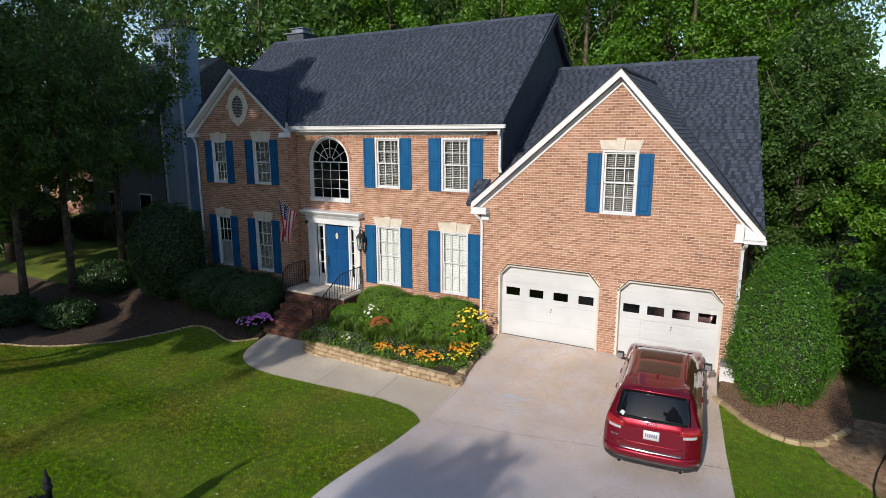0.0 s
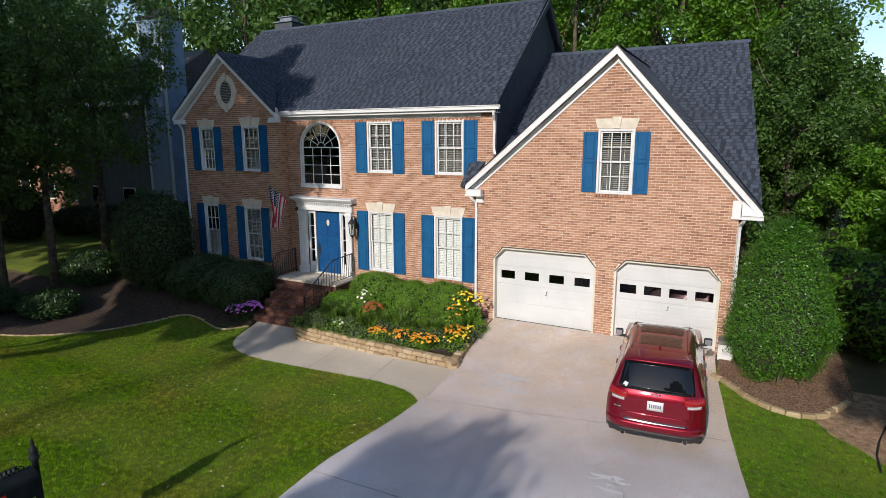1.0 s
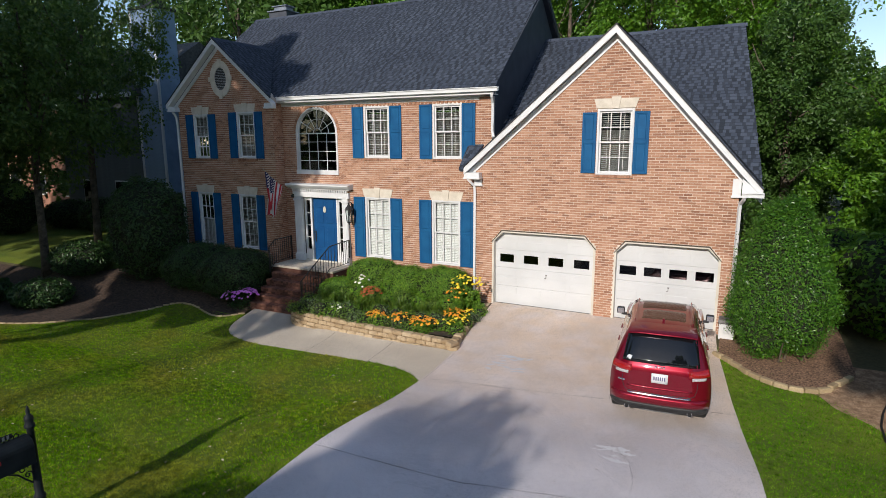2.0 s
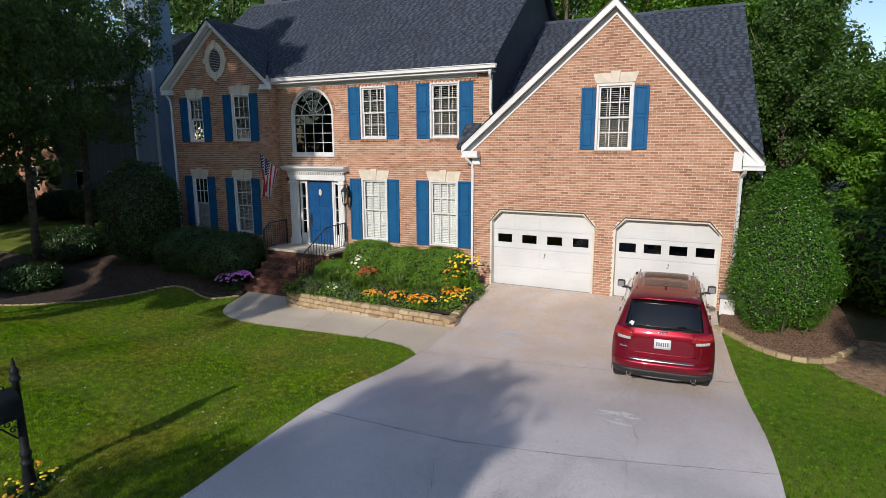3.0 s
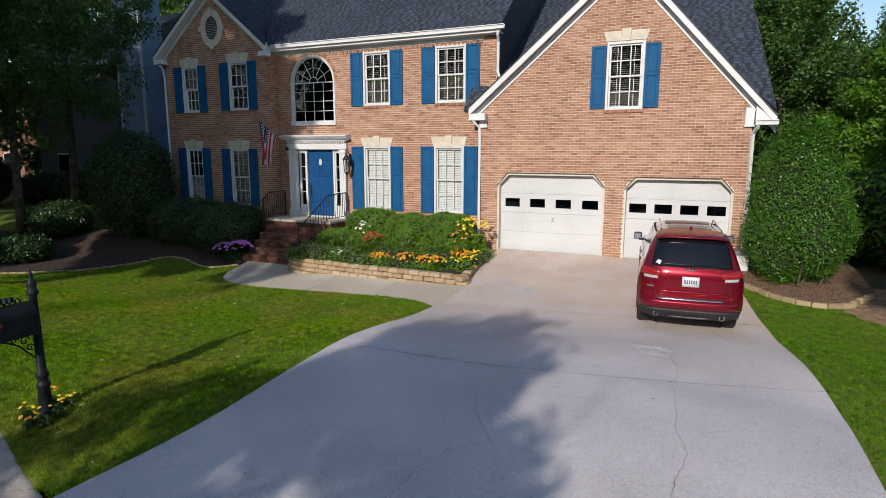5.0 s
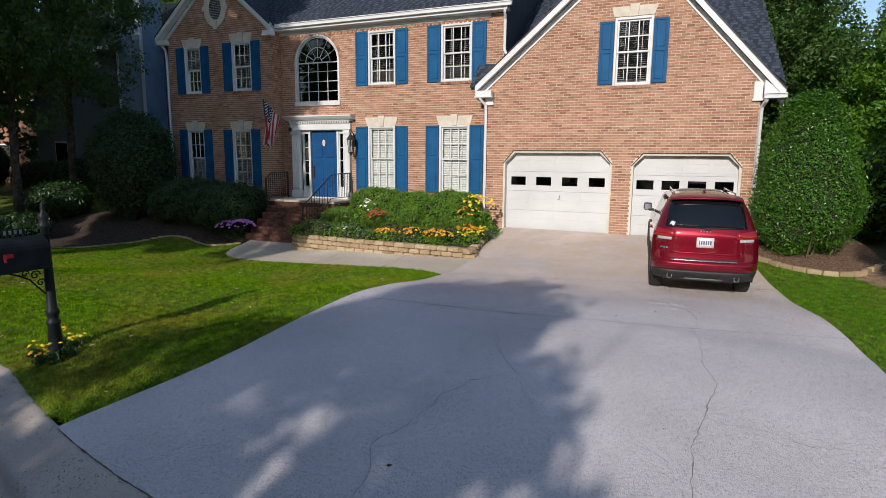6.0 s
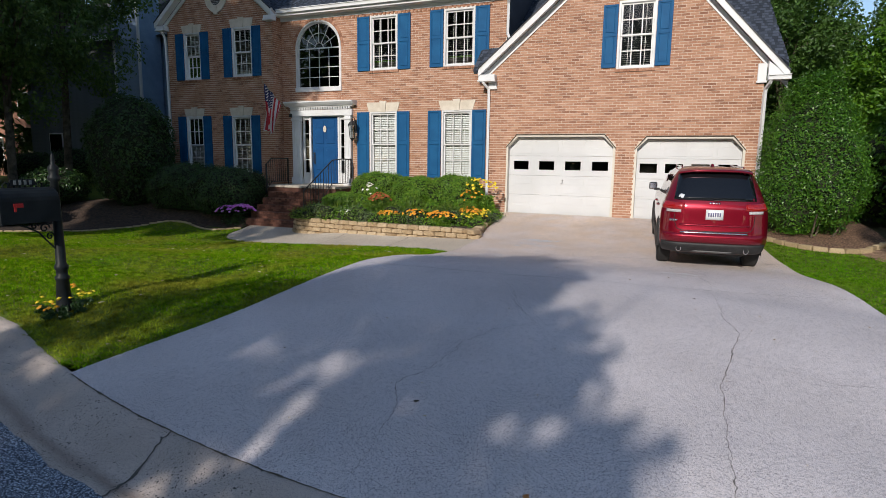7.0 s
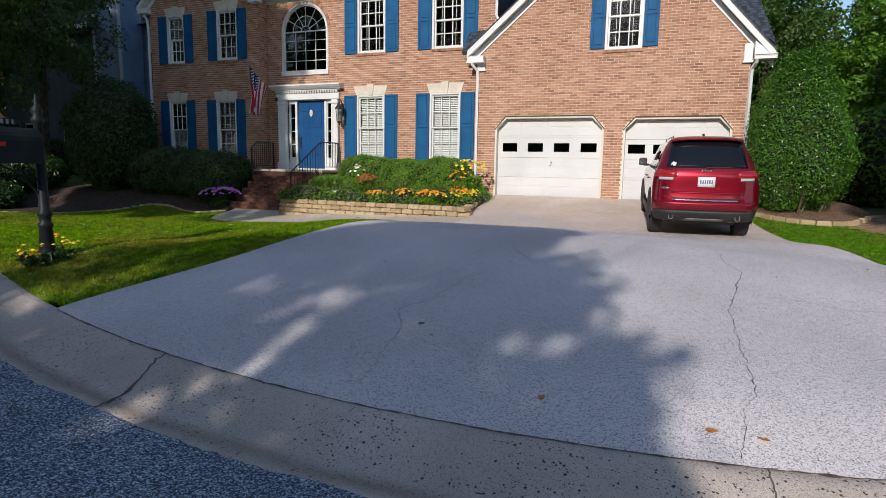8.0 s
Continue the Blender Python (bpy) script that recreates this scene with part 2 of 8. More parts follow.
def stone_mix(name, dark, light, stones, scale=95.0, patch=0.45, spread=(0.3, 0.7), pits=0.0, pit_scale=38.0, pit_spread=(0.52, 0.66), tan=None, relief=0.5, show=0.6, flow=False, pit_size=0.16):
    """Concrete or asphalt with its stones laid bare: broad patches, a mosaic of small stones, and dark pits that crowd
    in places.
    tan: the sunlit end's warm tone put into the colour, thinning out away from the garage."""
    m, n, l, p = shader(name)
    tc = n.new("ShaderNodeTexCoord")
    big, crowd, cells, holes = n.new("ShaderNodeTexNoise"), n.new("ShaderNodeTexNoise"), n.new("ShaderNodeTexVoronoi"), n.new("ShaderNodeTexVoronoi")
    for node, s in ((big, patch), (crowd, 1.7), (cells, scale), (holes, pit_scale)):
        node.inputs["Scale"].default_value = s
        l.new(tc.outputs["Object"], node.inputs["Vector"])
    big.inputs["Detail"].default_value, crowd.inputs["Detail"].default_value = 6, 4
    base = ramp(n, [(spread[0], dark), (spread[1], light)])
    l.new(big.outputs[0], base.inputs[0])
    part_red = n.new("ShaderNodeSeparateColor")
    l.new(cells.outputs["Color"], part_red.inputs[0])
    stone = ramp(n, stones, "CONSTANT")
    l.new(part_red.outputs[0], stone.inputs[0])
    over = n.new("ShaderNodeMix")
    over.data_type, over.blend_type = "RGBA", "MULTIPLY"
    over.inputs[0].default_value = show
    l.new(base.outputs[0], over.inputs[6])
    l.new(stone.outputs[0], over.inputs[7])
    out = over.outputs[2]
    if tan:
        # sunlit warmth towards the garage, put into the colour and broken up by noise
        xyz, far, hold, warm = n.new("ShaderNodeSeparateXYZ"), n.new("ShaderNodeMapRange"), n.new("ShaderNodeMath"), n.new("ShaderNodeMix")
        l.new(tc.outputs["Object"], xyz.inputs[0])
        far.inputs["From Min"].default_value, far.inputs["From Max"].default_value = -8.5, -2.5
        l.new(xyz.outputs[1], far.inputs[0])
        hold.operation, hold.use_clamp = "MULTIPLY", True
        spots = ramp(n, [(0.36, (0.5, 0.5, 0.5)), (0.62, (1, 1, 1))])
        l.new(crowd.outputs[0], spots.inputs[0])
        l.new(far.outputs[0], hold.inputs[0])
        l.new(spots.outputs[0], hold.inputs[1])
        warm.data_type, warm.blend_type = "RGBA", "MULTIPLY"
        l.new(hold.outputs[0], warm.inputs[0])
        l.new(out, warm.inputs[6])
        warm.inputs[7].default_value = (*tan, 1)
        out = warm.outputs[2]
    if flow:
        # a dark, rusty line where the water runs, along the kerb's curve
        xyz, square, bend, along, line, fade, dark_ = n.new("ShaderNodeSeparateXYZ"), n.new("ShaderNodeMath"), n.new("ShaderNodeMath"), n.new("ShaderNodeMath"), ramp(n, [(0.15, (0, 0, 0)), (0.48, (1, 1, 1)), (0.56, (1, 1, 1)), (0.85, (0, 0, 0))]), n.new("ShaderNodeMath"), n.new("ShaderNodeMix")
        l.new(tc.outputs["Object"], xyz.inputs[0])
        shift = n.new("ShaderNodeMath")
        shift.operation, shift.inputs[1].default_value = "SUBTRACT", 4.25
        l.new(xyz.outputs[0], shift.inputs[0])
        square.operation, square.inputs[1].default_value = "POWER", 2.0
        l.new(shift.outputs[0], square.inputs[0])
        bend.operation, bend.inputs[1].default_value = "MULTIPLY_ADD", -0.035
        l.new(square.outputs[0], bend.inputs[0])
        l.new(xyz.outputs[1], bend.inputs[2])
        along.operation, along.inputs[1].default_value, along.inputs[2].default_value = "MULTIPLY_ADD", 3.4, 13.32 * 3.4 + 2.1
        l.new(bend.outputs[0], along.inputs[0])
        wave = n.new("ShaderNodeMath")
        wave.operation, wave.inputs[1].default_value = "MULTIPLY_ADD", 0.5
        l.new(crowd.outputs[0], wave.inputs[0])
        l.new(along.outputs[0], wave.inputs[2])
        l.new(wave.outputs[0], line.inputs[0])
        fade.operation, fade.use_clamp = "MULTIPLY", True
        l.new(line.outputs[0], fade.inputs[0])
        l.new(big.outputs[0], fade.inputs[1])
        dark_.data_type, dark_.blend_type = "RGBA", "MULTIPLY"
        l.new(fade.outputs[0], dark_.inputs[0])
        l.new(out, dark_.inputs[6])
        dark_.inputs[7].default_value = (0.30, 0.22, 0.17, 1)
        out = dark_.outputs[2]
    if pits:
        near, pick, some, both, sink = ramp(n, [(pit_size, (1, 1, 1)), (pit_size + 0.09, (0, 0, 0))]), n.new("ShaderNodeSeparateColor"), ramp(n, [(pit_spread[0], (0, 0, 0)), (pit_spread[1], (1, 1, 1))]), n.new("ShaderNodeMath"), n.new("ShaderNodeMix")
        l.new(holes.outputs["Color"], pick.inputs[0])
        bent, warp, vary, size = n.new("ShaderNodeTexNoise"), n.new("ShaderNodeVectorMath"), n.new("ShaderNodeMath"), n.new("ShaderNodeMath")
        bent.inputs["Scale"].default_value = pit_scale * 1.6
        l.new(tc.outputs["Object"], bent.inputs["Vector"])
        warp.operation, warp.inputs[1].default_value = "MULTIPLY_ADD", (0.9 / pit_scale,) * 3
        l.new(bent.outputs["Color"], warp.inputs[0])
        l.new(tc.outputs["Object"], warp.inputs[2])
        l.new(warp.outputs[0], holes.inputs["Vector"])
        vary.operation, vary.inputs[1].default_value, vary.inputs[2].default_value = "MULTIPLY_ADD", 1.5, 0.7
        l.new(pick.outputs[2], vary.inputs[0])
        size.operation = "MULTIPLY"
        l.new(holes.outputs["Distance"], size.inputs[0])
        l.new(vary.outputs[0], size.inputs[1])
        l.new(size.outputs[0], near.inputs[0])
        l.new(crowd.outputs[0], some.inputs[0])
        chance = n.new("ShaderNodeMath")
        chance.operation = "LESS_THAN"
        l.new(pick.outputs[1], chance.inputs[0])
        mul = n.new("ShaderNodeMath")
        mul.operation = "MULTIPLY_ADD"
        mul.inputs[1].default_value, mul.inputs[2].default_value = pits, 0.08
        l.new(some.outputs[0], mul.inputs[0])
        l.new(mul.outputs[0], chance.inputs[1])
        both.operation = "MULTIPLY"
        l.new(near.outputs[0], both.inputs[0])
        l.new(chance.outputs[0], both.inputs[1])
        sink.data_type = "RGBA"
        l.new(both.outputs[0], sink.inputs[0])
        l.new(out, sink.inputs[6])
        sink.inputs[7].default_value = (0.045, 0.043, 0.042, 1)
        out = sink.outputs[2]
    l.new(out, p.inputs["Base Color"])
    p.inputs["Roughness"].default_value = 0.9
    b = n.new("ShaderNodeBump")
    b.inputs["Strength"].default_value, b.inputs["Distance"].default_value = relief, 0.004
    b.invert = True
    l.new(cells.outputs["Distance"], b.inputs["Height"])
    l.new(b.outputs[0], p.inputs["Normal"])
    return m


GREYS = [(0.0, (0.30, 0.30, 0.32)), (0.10, (0.60, 0.60, 0.62)), (0.26, (0.84, 0.84, 0.83)), (0.55, (1, 1, 1)), (0.85, (1.0, 0.97, 0.92))]
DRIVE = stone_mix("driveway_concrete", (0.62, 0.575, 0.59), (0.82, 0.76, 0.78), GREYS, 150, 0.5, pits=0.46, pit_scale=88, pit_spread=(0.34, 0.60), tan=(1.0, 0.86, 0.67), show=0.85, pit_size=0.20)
CONCRETE = stone_mix("concrete", (0.54, 0.465, 0.375), (0.66, 0.58, 0.475), GREYS, 160, 0.8, pits=0.15, pit_scale=90, show=0.6)
KERB = stone_mix("kerb_concrete", (0.49, 0.41, 0.36), (0.69, 0.59, 0.53), GREYS, 190, 1.4, pits=1.0, pit_scale=48, pit_spread=(0.40, 0.58), show=0.6, flow=True, pit_size=0.23)
ASPHALT = stone_mix("asphalt", (0.36, 0.42, 0.50), (0.48, 0.54, 0.62), [(0.0, (0.10, 0.11, 0.13)), (0.30, (0.28, 0.30, 0.34)), (0.58, (0.6, 0.62, 0.66)), (0.80, (1.15, 1.15, 1.15)), (0.93, (1.5, 1.45, 1.4))], 125, 1.2, relief=1.0, show=1.0)
CRACK = surf("crack_dirt", (0.075, 0.066, 0.055), (0.15, 0.13, 0.11), 8, 0.95, 60, 0.3, 0.0)
LAWN = surf("lawn_soil", (0.080, 0.125, 0.006), (0.15, 0.185, 0.012), 0.8, 0.95, 38, 0.6, 0.6, depth=0.02, spread=(0.35, 0.68))
EARTH = surf("forest_floor", (0.045, 0.05, 0.018), (0.10, 0.085, 0.04), 0.4, 0.95, 14, 0.5, 0.5, depth=0.03)
MULCH = surf("mulch", (0.026, 0.016, 0.011), (0.095, 0.058, 0.038), 14, 0.95, 45, 1.0, 0.9, depth=0.02)
STRAW = surf("pine_straw_mulch", (0.085, 0.046, 0.028), (0.34, 0.20, 0.12), 26, 0.95, 75, 1.0, 0.9, depth=0.02)
DIRT = surf("bare_dirt", (0.20, 0.118, 0.066), (0.38, 0.25, 0.155), 7, 0.95, 45, 0.9, 0.9, depth=0.012)
SOIL = surf("bed_soil", (0.035, 0.024, 0.016), (0.08, 0.055, 0.035), 8, 0.95, 60, 0.6, 0.8, depth=0.02)
BLOCK = piece_surf("tan_wall_block", [(0.0, (0.35, 0.25, 0.145)), (0.5, (0.45, 0.335, 0.205)), (1.0, (0.53, 0.41, 0.27))], fine=38, grain=0.6, bump=0.9, stain=(0.78, 0.74, 0.68), stain_scale=3.0)
EDGING = piece_surf("edging_stone", [(0.0, (0.32, 0.235, 0.13)), (1.0, (0.46, 0.355, 0.21))], fine=45, grain=0.4, bump=0.5)
BARK = surf("bark", (0.06, 0.045, 0.032), (0.16, 0.125, 0.09), 5, 0.95, 40, 0.7, 0.9, depth=0.02)


# ---- the lie of the land ----
def ease(a, b, x):
    u = np.clip((np.asarray(x, float) - a) / (b - a), 0, 1)
    return u * u * (3 - 2 * u)


FALL_Y = [-60, -16, -14.2, -13.6, -13.1, -12.4, -11.4, -10.5, -9.6, -8.6, -7.5, -6.3, -4.7, -3.3, -1.5, 0, 3, 60]
FALL_Z = [-0.95, -0.85, -0.80, -0.72, -0.60, -0.43, -0.29, -0.18, -0.10, -0.06, -0.13, -0.29, -0.42, -0.36, -0.17, 0, 0.05, 0.05]


def land(x, y):
    """The height of the ground: it dips towards the walk and rises again to the street's edge."""
    x, y = np.asarray(x, float), np.asarray(y, float)
    along = sum(np.interp(y + d, FALL_Y, FALL_Z) for d in (-0.3, -0.1, 0.1, 0.3)) / 4
    dip = ease(-9.5, -5.5, y) * (1 - ease(-3.6, -1.8, y))
    hollow = 0.30 * ease(-3.5, -2.1, y) * (1 - ease(-1.0, 0.2, y)) * ease(-8.8, -7.3, x) * (1 - ease(-4.8, -2.6, x))
    side = 0.05 * np.clip(x - 3.8, 0, 4) * ease(-13.2, -11.2, y) * (1 - ease(-8.2, -6.0, y))
    bowl = 0.20 * ease(-0.9, 1.0, -x) * ease(-11.4, -9.6, y) * (1 - ease(-7.6, -5.2, y))
    return along - 0.045 * np.clip(2 - x, 0, 8) * dip - hollow - side - bowl


def smooth(xs, ys):
    """A soft line y(x) through points, as a function."""
    def f(x):
        x = np.asarray(x, float)
        return sum(np.interp(x + d, xs, ys) for d in (-0.45, -0.22, 0, 0.22, 0.45)) / 5
    return f


drive_left = smooth([-13.2, -12.8, -12.4, -11.9, -11.3, -10.5, -9.4, -8.5, -7.4, -6.2, -4.95, -3.3, -0.3, 0.1], [0.26, 0.46, 0.66, 0.82, 0.97, 1.03, 1.07, 1.06, 1.09, 1.03, 0.96, 0.92, 0.66, 0.62])
drive_right = smooth([-13.4, -12.2, -10.5, -9.0, -8.2, -7.3, -6.2, -4.6, -3.4, -2.4, -1.0, 0.1], [8.5, 8.0, 7.78, 7.72, 7.7, 7.65, 7.54, 7.32, 7.12, 6.98, 6.75, 6.7])


def kerb_line(x):
    """The back of the kerb: it bends away round the drive's mouth and runs straighter past the lawn."""
    x = np.asarray(x, float)
    near = np.clip(x, -1.2, 11.5)
    return -13.32 + 0.035 * (near - 4.25) ** 2 + np.where(x < near, -0.18, 0.42) * (x - near)


def strip(name, rows, material, lift=0.0, skirt=0.12, columns=24, label="", kind="structure", parent=None):
    """A paved surface that follows the ground, from rows of two ends (x0, y0, x1, y1), with turned-down edges."""
    v = []
    for x0, y0, x1, y1 in rows:
        u = np.linspace(0, 1, columns)
        x, y = x0 + (x1 - x0) * u, y0 + (y1 - y0) * u
        z = land(x, y) + lift
        line = np.stack([x, y, z], 1)
        v += [line[0] - (0, 0, skirt), *line, line[-1] - (0, 0, skirt)]
    w, h = columns + 2, len(rows)
    i = np.arange(w * h).reshape(h, w)
    f = np.stack([i[:-1, :-1], i[:-1, 1:], i[1:, 1:], i[1:, :-1]], -1).reshape(-1, 4)
    ob = sheet(name, np.array(v), f, material, parent, smooth=False)
    return tagged(ob, label, "", "", kind)


def ground_grid():
    """One sheet to the horizon, finer near the house."""
    xs = np.concatenate([[-900, -400, -200, -120, -80, -60], np.arange(-45, 30.1, 0.6), [40, 60, 90, 150, 300, 900]])
    ys = np.concatenate([[-900, -300, -120, -60, -40, -25], np.arange(-18, 14.1, 0.3), [20, 30, 45, 70, 120, 300, 900]])
    gx, gy = np.meshgrid(xs, ys)
    drop = np.where(gy < kerb_line(gx) + 0.1, 0.16, 0.05)
    gz = land(gx, gy) - drop
    i = np.arange(gx.size).reshape(gx.shape)
    f = np.stack([i[:-1, :-1], i[:-1, 1:], i[1:, 1:], i[1:, :-1]], -1).reshape(-1, 4)
    return tagged(sheet("ground", np.stack([gx, gy, gz], -1), f, EARTH, smooth=True), "leaf-littered earth running back under the trees", "ground", "", "structure")


ground_grid()

bed_edge = smooth([-30, -14, -12.4, -11.4, -10.8, -10.4, -9.9, -9.0, -7.9, -7.3, -6.9, -6.7], [-9.0, -7.2, -6.4, -5.5, -4.6, -3.6, -2.95, -2.82, -3.12, -3.2, -2.8, -2.1])
WALK_X = [-6.84, -6.8, -6.72, -6.6, -6.45, -6.3, -6.0, -5.66, -5.3, -4.9, -4.4, -3.9, -2.8, -1.6, -0.5, 0.1, 0.45, 0.7, 0.88, 1.02]
WALK_Y = [-2.2, -2.5, -2.9, -3.3, -3.58, -3.76, -3.99, -4.16, -4.27, -4.36, -4.41, -4.43, -4.41, -4.42, -4.48, -4.6, -4.72, -4.88, -5.05, -5.35]


def walk_front(x):
    return np.interp(x, WALK_X, WALK_Y)


def walk_back(x):
    return np.interp(x, [-6.8, -5.06, -4.95, -4.7, -4.3, -1.8, 1.1, 1.4], [-2.15, -2.15, -2.5, -2.75, -2.9, -3.05, -3.25, -3.3])



# Lawns: sheets of thatch that the blades stand on.
rows = []
for y in np.arange(-13.6, -2.3, 0.1):
    right = float(drive_left(y)) if y < -5.2 else None
    if right is None:
        xs = np.linspace(-7.5, 1.4, 160)
        below = xs[walk_front(xs) > y]
        right = float(below.max()) if len(below) else -6.84
        if y > -4.6:
            xs = np.linspace(-9.9, -5.0, 120)
            ok = xs[(walk_front(np.clip(xs, -6.84, 1.4)) > y) & (xs < -5.0)]
            right = max(float(ok.max()) if len(ok) else -6.84, -6.84) if y > -4.38 else right
    xs = np.linspace(-26, -6.5, 300)
    inside = xs[bed_edge(xs) > y]
    left = float(inside.min()) if len(inside) else None
    side = np.linspace(-26, 2.5, 400)
    clear = side[kerb_line(side) + 0.02 < y]
    left = max(left, float(clear.min())) if left is not None and len(clear) else None
    if left is not None and left < right:
        rows.append((left, y, right, y))
lawn_rows_left = [r for r in rows if r[1] > float(kerb_line(r[2])) + 0.02]
strip("lawn_front", lawn_rows_left, LAWN, 0.02, 0.1, 60, "mown green lawn with dry tan patches")
earth_edge = smooth([-14, -5.0, -4.6, -4.2, -3.4, -2.7, -2.2], [13.2, 13.2, 12.6, 10.4, 9.45, 8.85, 8.4])
lawn_rows_right = []
for y in np.arange(-13.6, -0.9, 0.1):
    left = float(drive_right(y))
    xs = np.linspace(left, 12.5, 60)
    ok = xs[kerb_line(xs) + 0.03 < y]
    if len(ok):
        lawn_rows_right.append((left, y, min(float(ok.max()), float(earth_edge(y))), y))
strip("lawn_side", lawn_rows_right, LAWN, 0.02, 0.1, 24, "narrow strip of green lawn beside the driveway")
far_rows = [(-60, y, -14.6, y) for y in np.concatenate([np.arange(-2.3, 2.0, 0.4), np.arange(2.0, 26.0, 0.8)])]
strip("lawn_neighbour", far_rows, LAWN, 0.02, 0.1, 24, "sunlit lawn behind the neighbouring trees")

# Driveway slab with a lip at its edge.
def driveway():
    """The slab, its street end following the kerb's curve."""
    v, columns, rows_ = [], 44, 120
    for s in np.linspace(0, 1, rows_):
        line = []
        for u in np.linspace(0, 1, columns):
            y = -13.6 * (1 - s)
            for _ in range(6):
                x = float(drive_left(y)) * (1 - u) + float(drive_right(y)) * u
                y = float(kerb_line(x)) * (1 - s) + 0.06 * s
            line.append((x, y, float(land(x, y)) + 0.03))
        v += [(line[0][0], line[0][1], line[0][2] - 0.14), *line, (line[-1][0], line[-1][1], line[-1][2] - 0.14)]
    i = np.arange(len(v)).reshape(rows_, columns + 2)
    f = np.stack([i[:-1, :-1], i[:-1, 1:], i[1:, 1:], i[1:, :-1]], -1).reshape(-1, 4)
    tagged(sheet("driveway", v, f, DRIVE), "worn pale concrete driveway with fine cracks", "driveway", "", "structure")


driveway()
walkway = strip("walkway", [(x, float(walk_front(x)), x, float(walk_back(x))) for x in np.concatenate([np.arange(-6.84, -6.0, 0.03), np.arange(-6.0, 1.25, 0.1)])], CONCRETE, 0.016, 0.14, 12, "pale concrete path curving to the steps")

# Rolled kerb with its gutter, then the road.
profile = [(0.03, 0.018, 0.12), (0.0, 0.0295, 0.0), (-0.07, 0.022, 0), (-0.16, -0.002, 0), (-0.28, -0.05, 0), (-0.40, -0.088, 0), (-0.52, -0.098, 0), (-0.66, -0.085, 0), (-0.68, -0.10, 0.0), (-0.68, -0.25, 0)]
kx = np.concatenate([np.arange(-40, -3, 1.0), np.arange(-3, 12, 0.15), np.arange(12, 40, 1.0)])
v = []
for x in kx:
    y = float(kerb_line(x))
    top = float(land(x, y))
    for dy, dz, _ in profile:
        v.append((x, y + dy, top + dz))
w = len(profile)
i = np.arange(len(v)).reshape(-1, w)
f = np.stack([i[:-1, :-1], i[:-1, 1:], i[1:, 1:], i[1:, :-1]], -1).reshape(-1, 4)
kerb = tagged(sheet("kerb", v, f, KERB, smooth=True), "stained concrete rolled kerb and gutter", "kerb", "", "structure")
v = []
road_x = np.concatenate([np.arange(-40, -1, 1.0), np.arange(-1, 8, 0.03), np.arange(8, 40, 1.0)])
for x in road_x:
    y = float(kerb_line(x))
    top = float(land(x, y))
    ragged = 0.022 * noise.noise((x * 11, 4.0, 0)) + 0.03 * noise.noise((x * 2.2, 8.0, 0))
    for k in range(10):
        v.append((x, y - 0.655 + (ragged if k == 0 else 0) - k * 0.86, top - 0.078 + 0.02 * min(k, 4) - 0.02 * max(0, k - 5)))
i = np.arange(len(v)).reshape(-1, 10)
f = np.stack([i[:-1, :-1], i[:-1, 1:], i[1:, 1:], i[1:, :-1]], -1).reshape(-1, 4)
tagged(sheet("road", v, f, ASPHALT, smooth=True), "coarse dark asphalt road", "road", "", "structure")

# Planting beds.
strip("bed_mulch_front", [(x, float(bed_edge(x)), x, float(np.interp(x, [-15.5, -13.5], [-2.45, 0.2]))) for x in np.arange(-26, -6.85, 0.1)], MULCH, 0.04, 0.1, 26, "dark mulch bed in deep shade")
side_bed = smooth([6.75, 7.0, 7.4, 7.85, 8.4, 8.9, 9.25, 9.45], [-1.1, -1.7, -2.15, -2.45, -2.58, -2.40, -1.95, -1.0])
strip("bed_mulch_side", [(x, float(side_bed(x)), x, 3.0) for x in np.arange(6.8, 9.5, 0.12)], STRAW, 0.05, 0.1, 20, "brown mulch bed edged with stone")
strip("bare_earth", [(float(earth_edge(y)) - 0.12 + 0.05 * math.sin(y * 9), y, 13.2, y) for y in np.arange(-4.9, -0.9, 0.1)], DIRT, 0.03, 0.05, 16, "bare reddish earth at the edge of the trees")


def ribbon(name, points, width, material, parent, label="", lift=0.036, wander=0.02, taper=True):
    """A joint or crack: a thin dark line that follows the slab."""
    pts = []
    for (ax, ay), (bx, by) in zip(points, points[1:]):
        n = max(2, int(math.hypot(bx - ax, by - ay) / 0.03))
        for k in range(n):
            u = k / n
            pts.append((ax + (bx - ax) * u, ay + (by - ay) * u))
    pts.append(points[-1])
    v = []
    for k, (x, y) in enumerate(pts):
        a, b = pts[max(k - 1, 0)], pts[min(k + 1, len(pts) - 1)]
        d = Vector((b[0] - a[0], b[1] - a[1])).normalized()
        off = wander * (noise.noise((x * 4, y * 4, 3.1)) + 0.75 * noise.noise((x * 17, y * 17, 9.0)) + 0.55 * noise.noise((x * 48, y * 48, 5.0)))
        w = width * (0.30 + 1.5 * abs(noise.noise((x * 13, y * 13, 1)))) * (1.0 if not taper else 0.4 + 0.6 * math.sin(math.pi * min(max(k / (len(pts) - 1), 0.04), 0.96)))
        cx, cy = x - d.y * off, y + d.x * off
        for s in (-0.5, 0.5):
            px, py = cx - d.y * w * s, cy + d.x * w * s
            v.append((px, py, float(land(px, py)) + lift))
    i = np.arange(len(v)).reshape(-1, 2)
    f = np.stack([i[:-1, 0], i[:-1, 1], i[1:, 1], i[1:, 0]], -1)
    return sheet(name, v, f, material, parent, label)


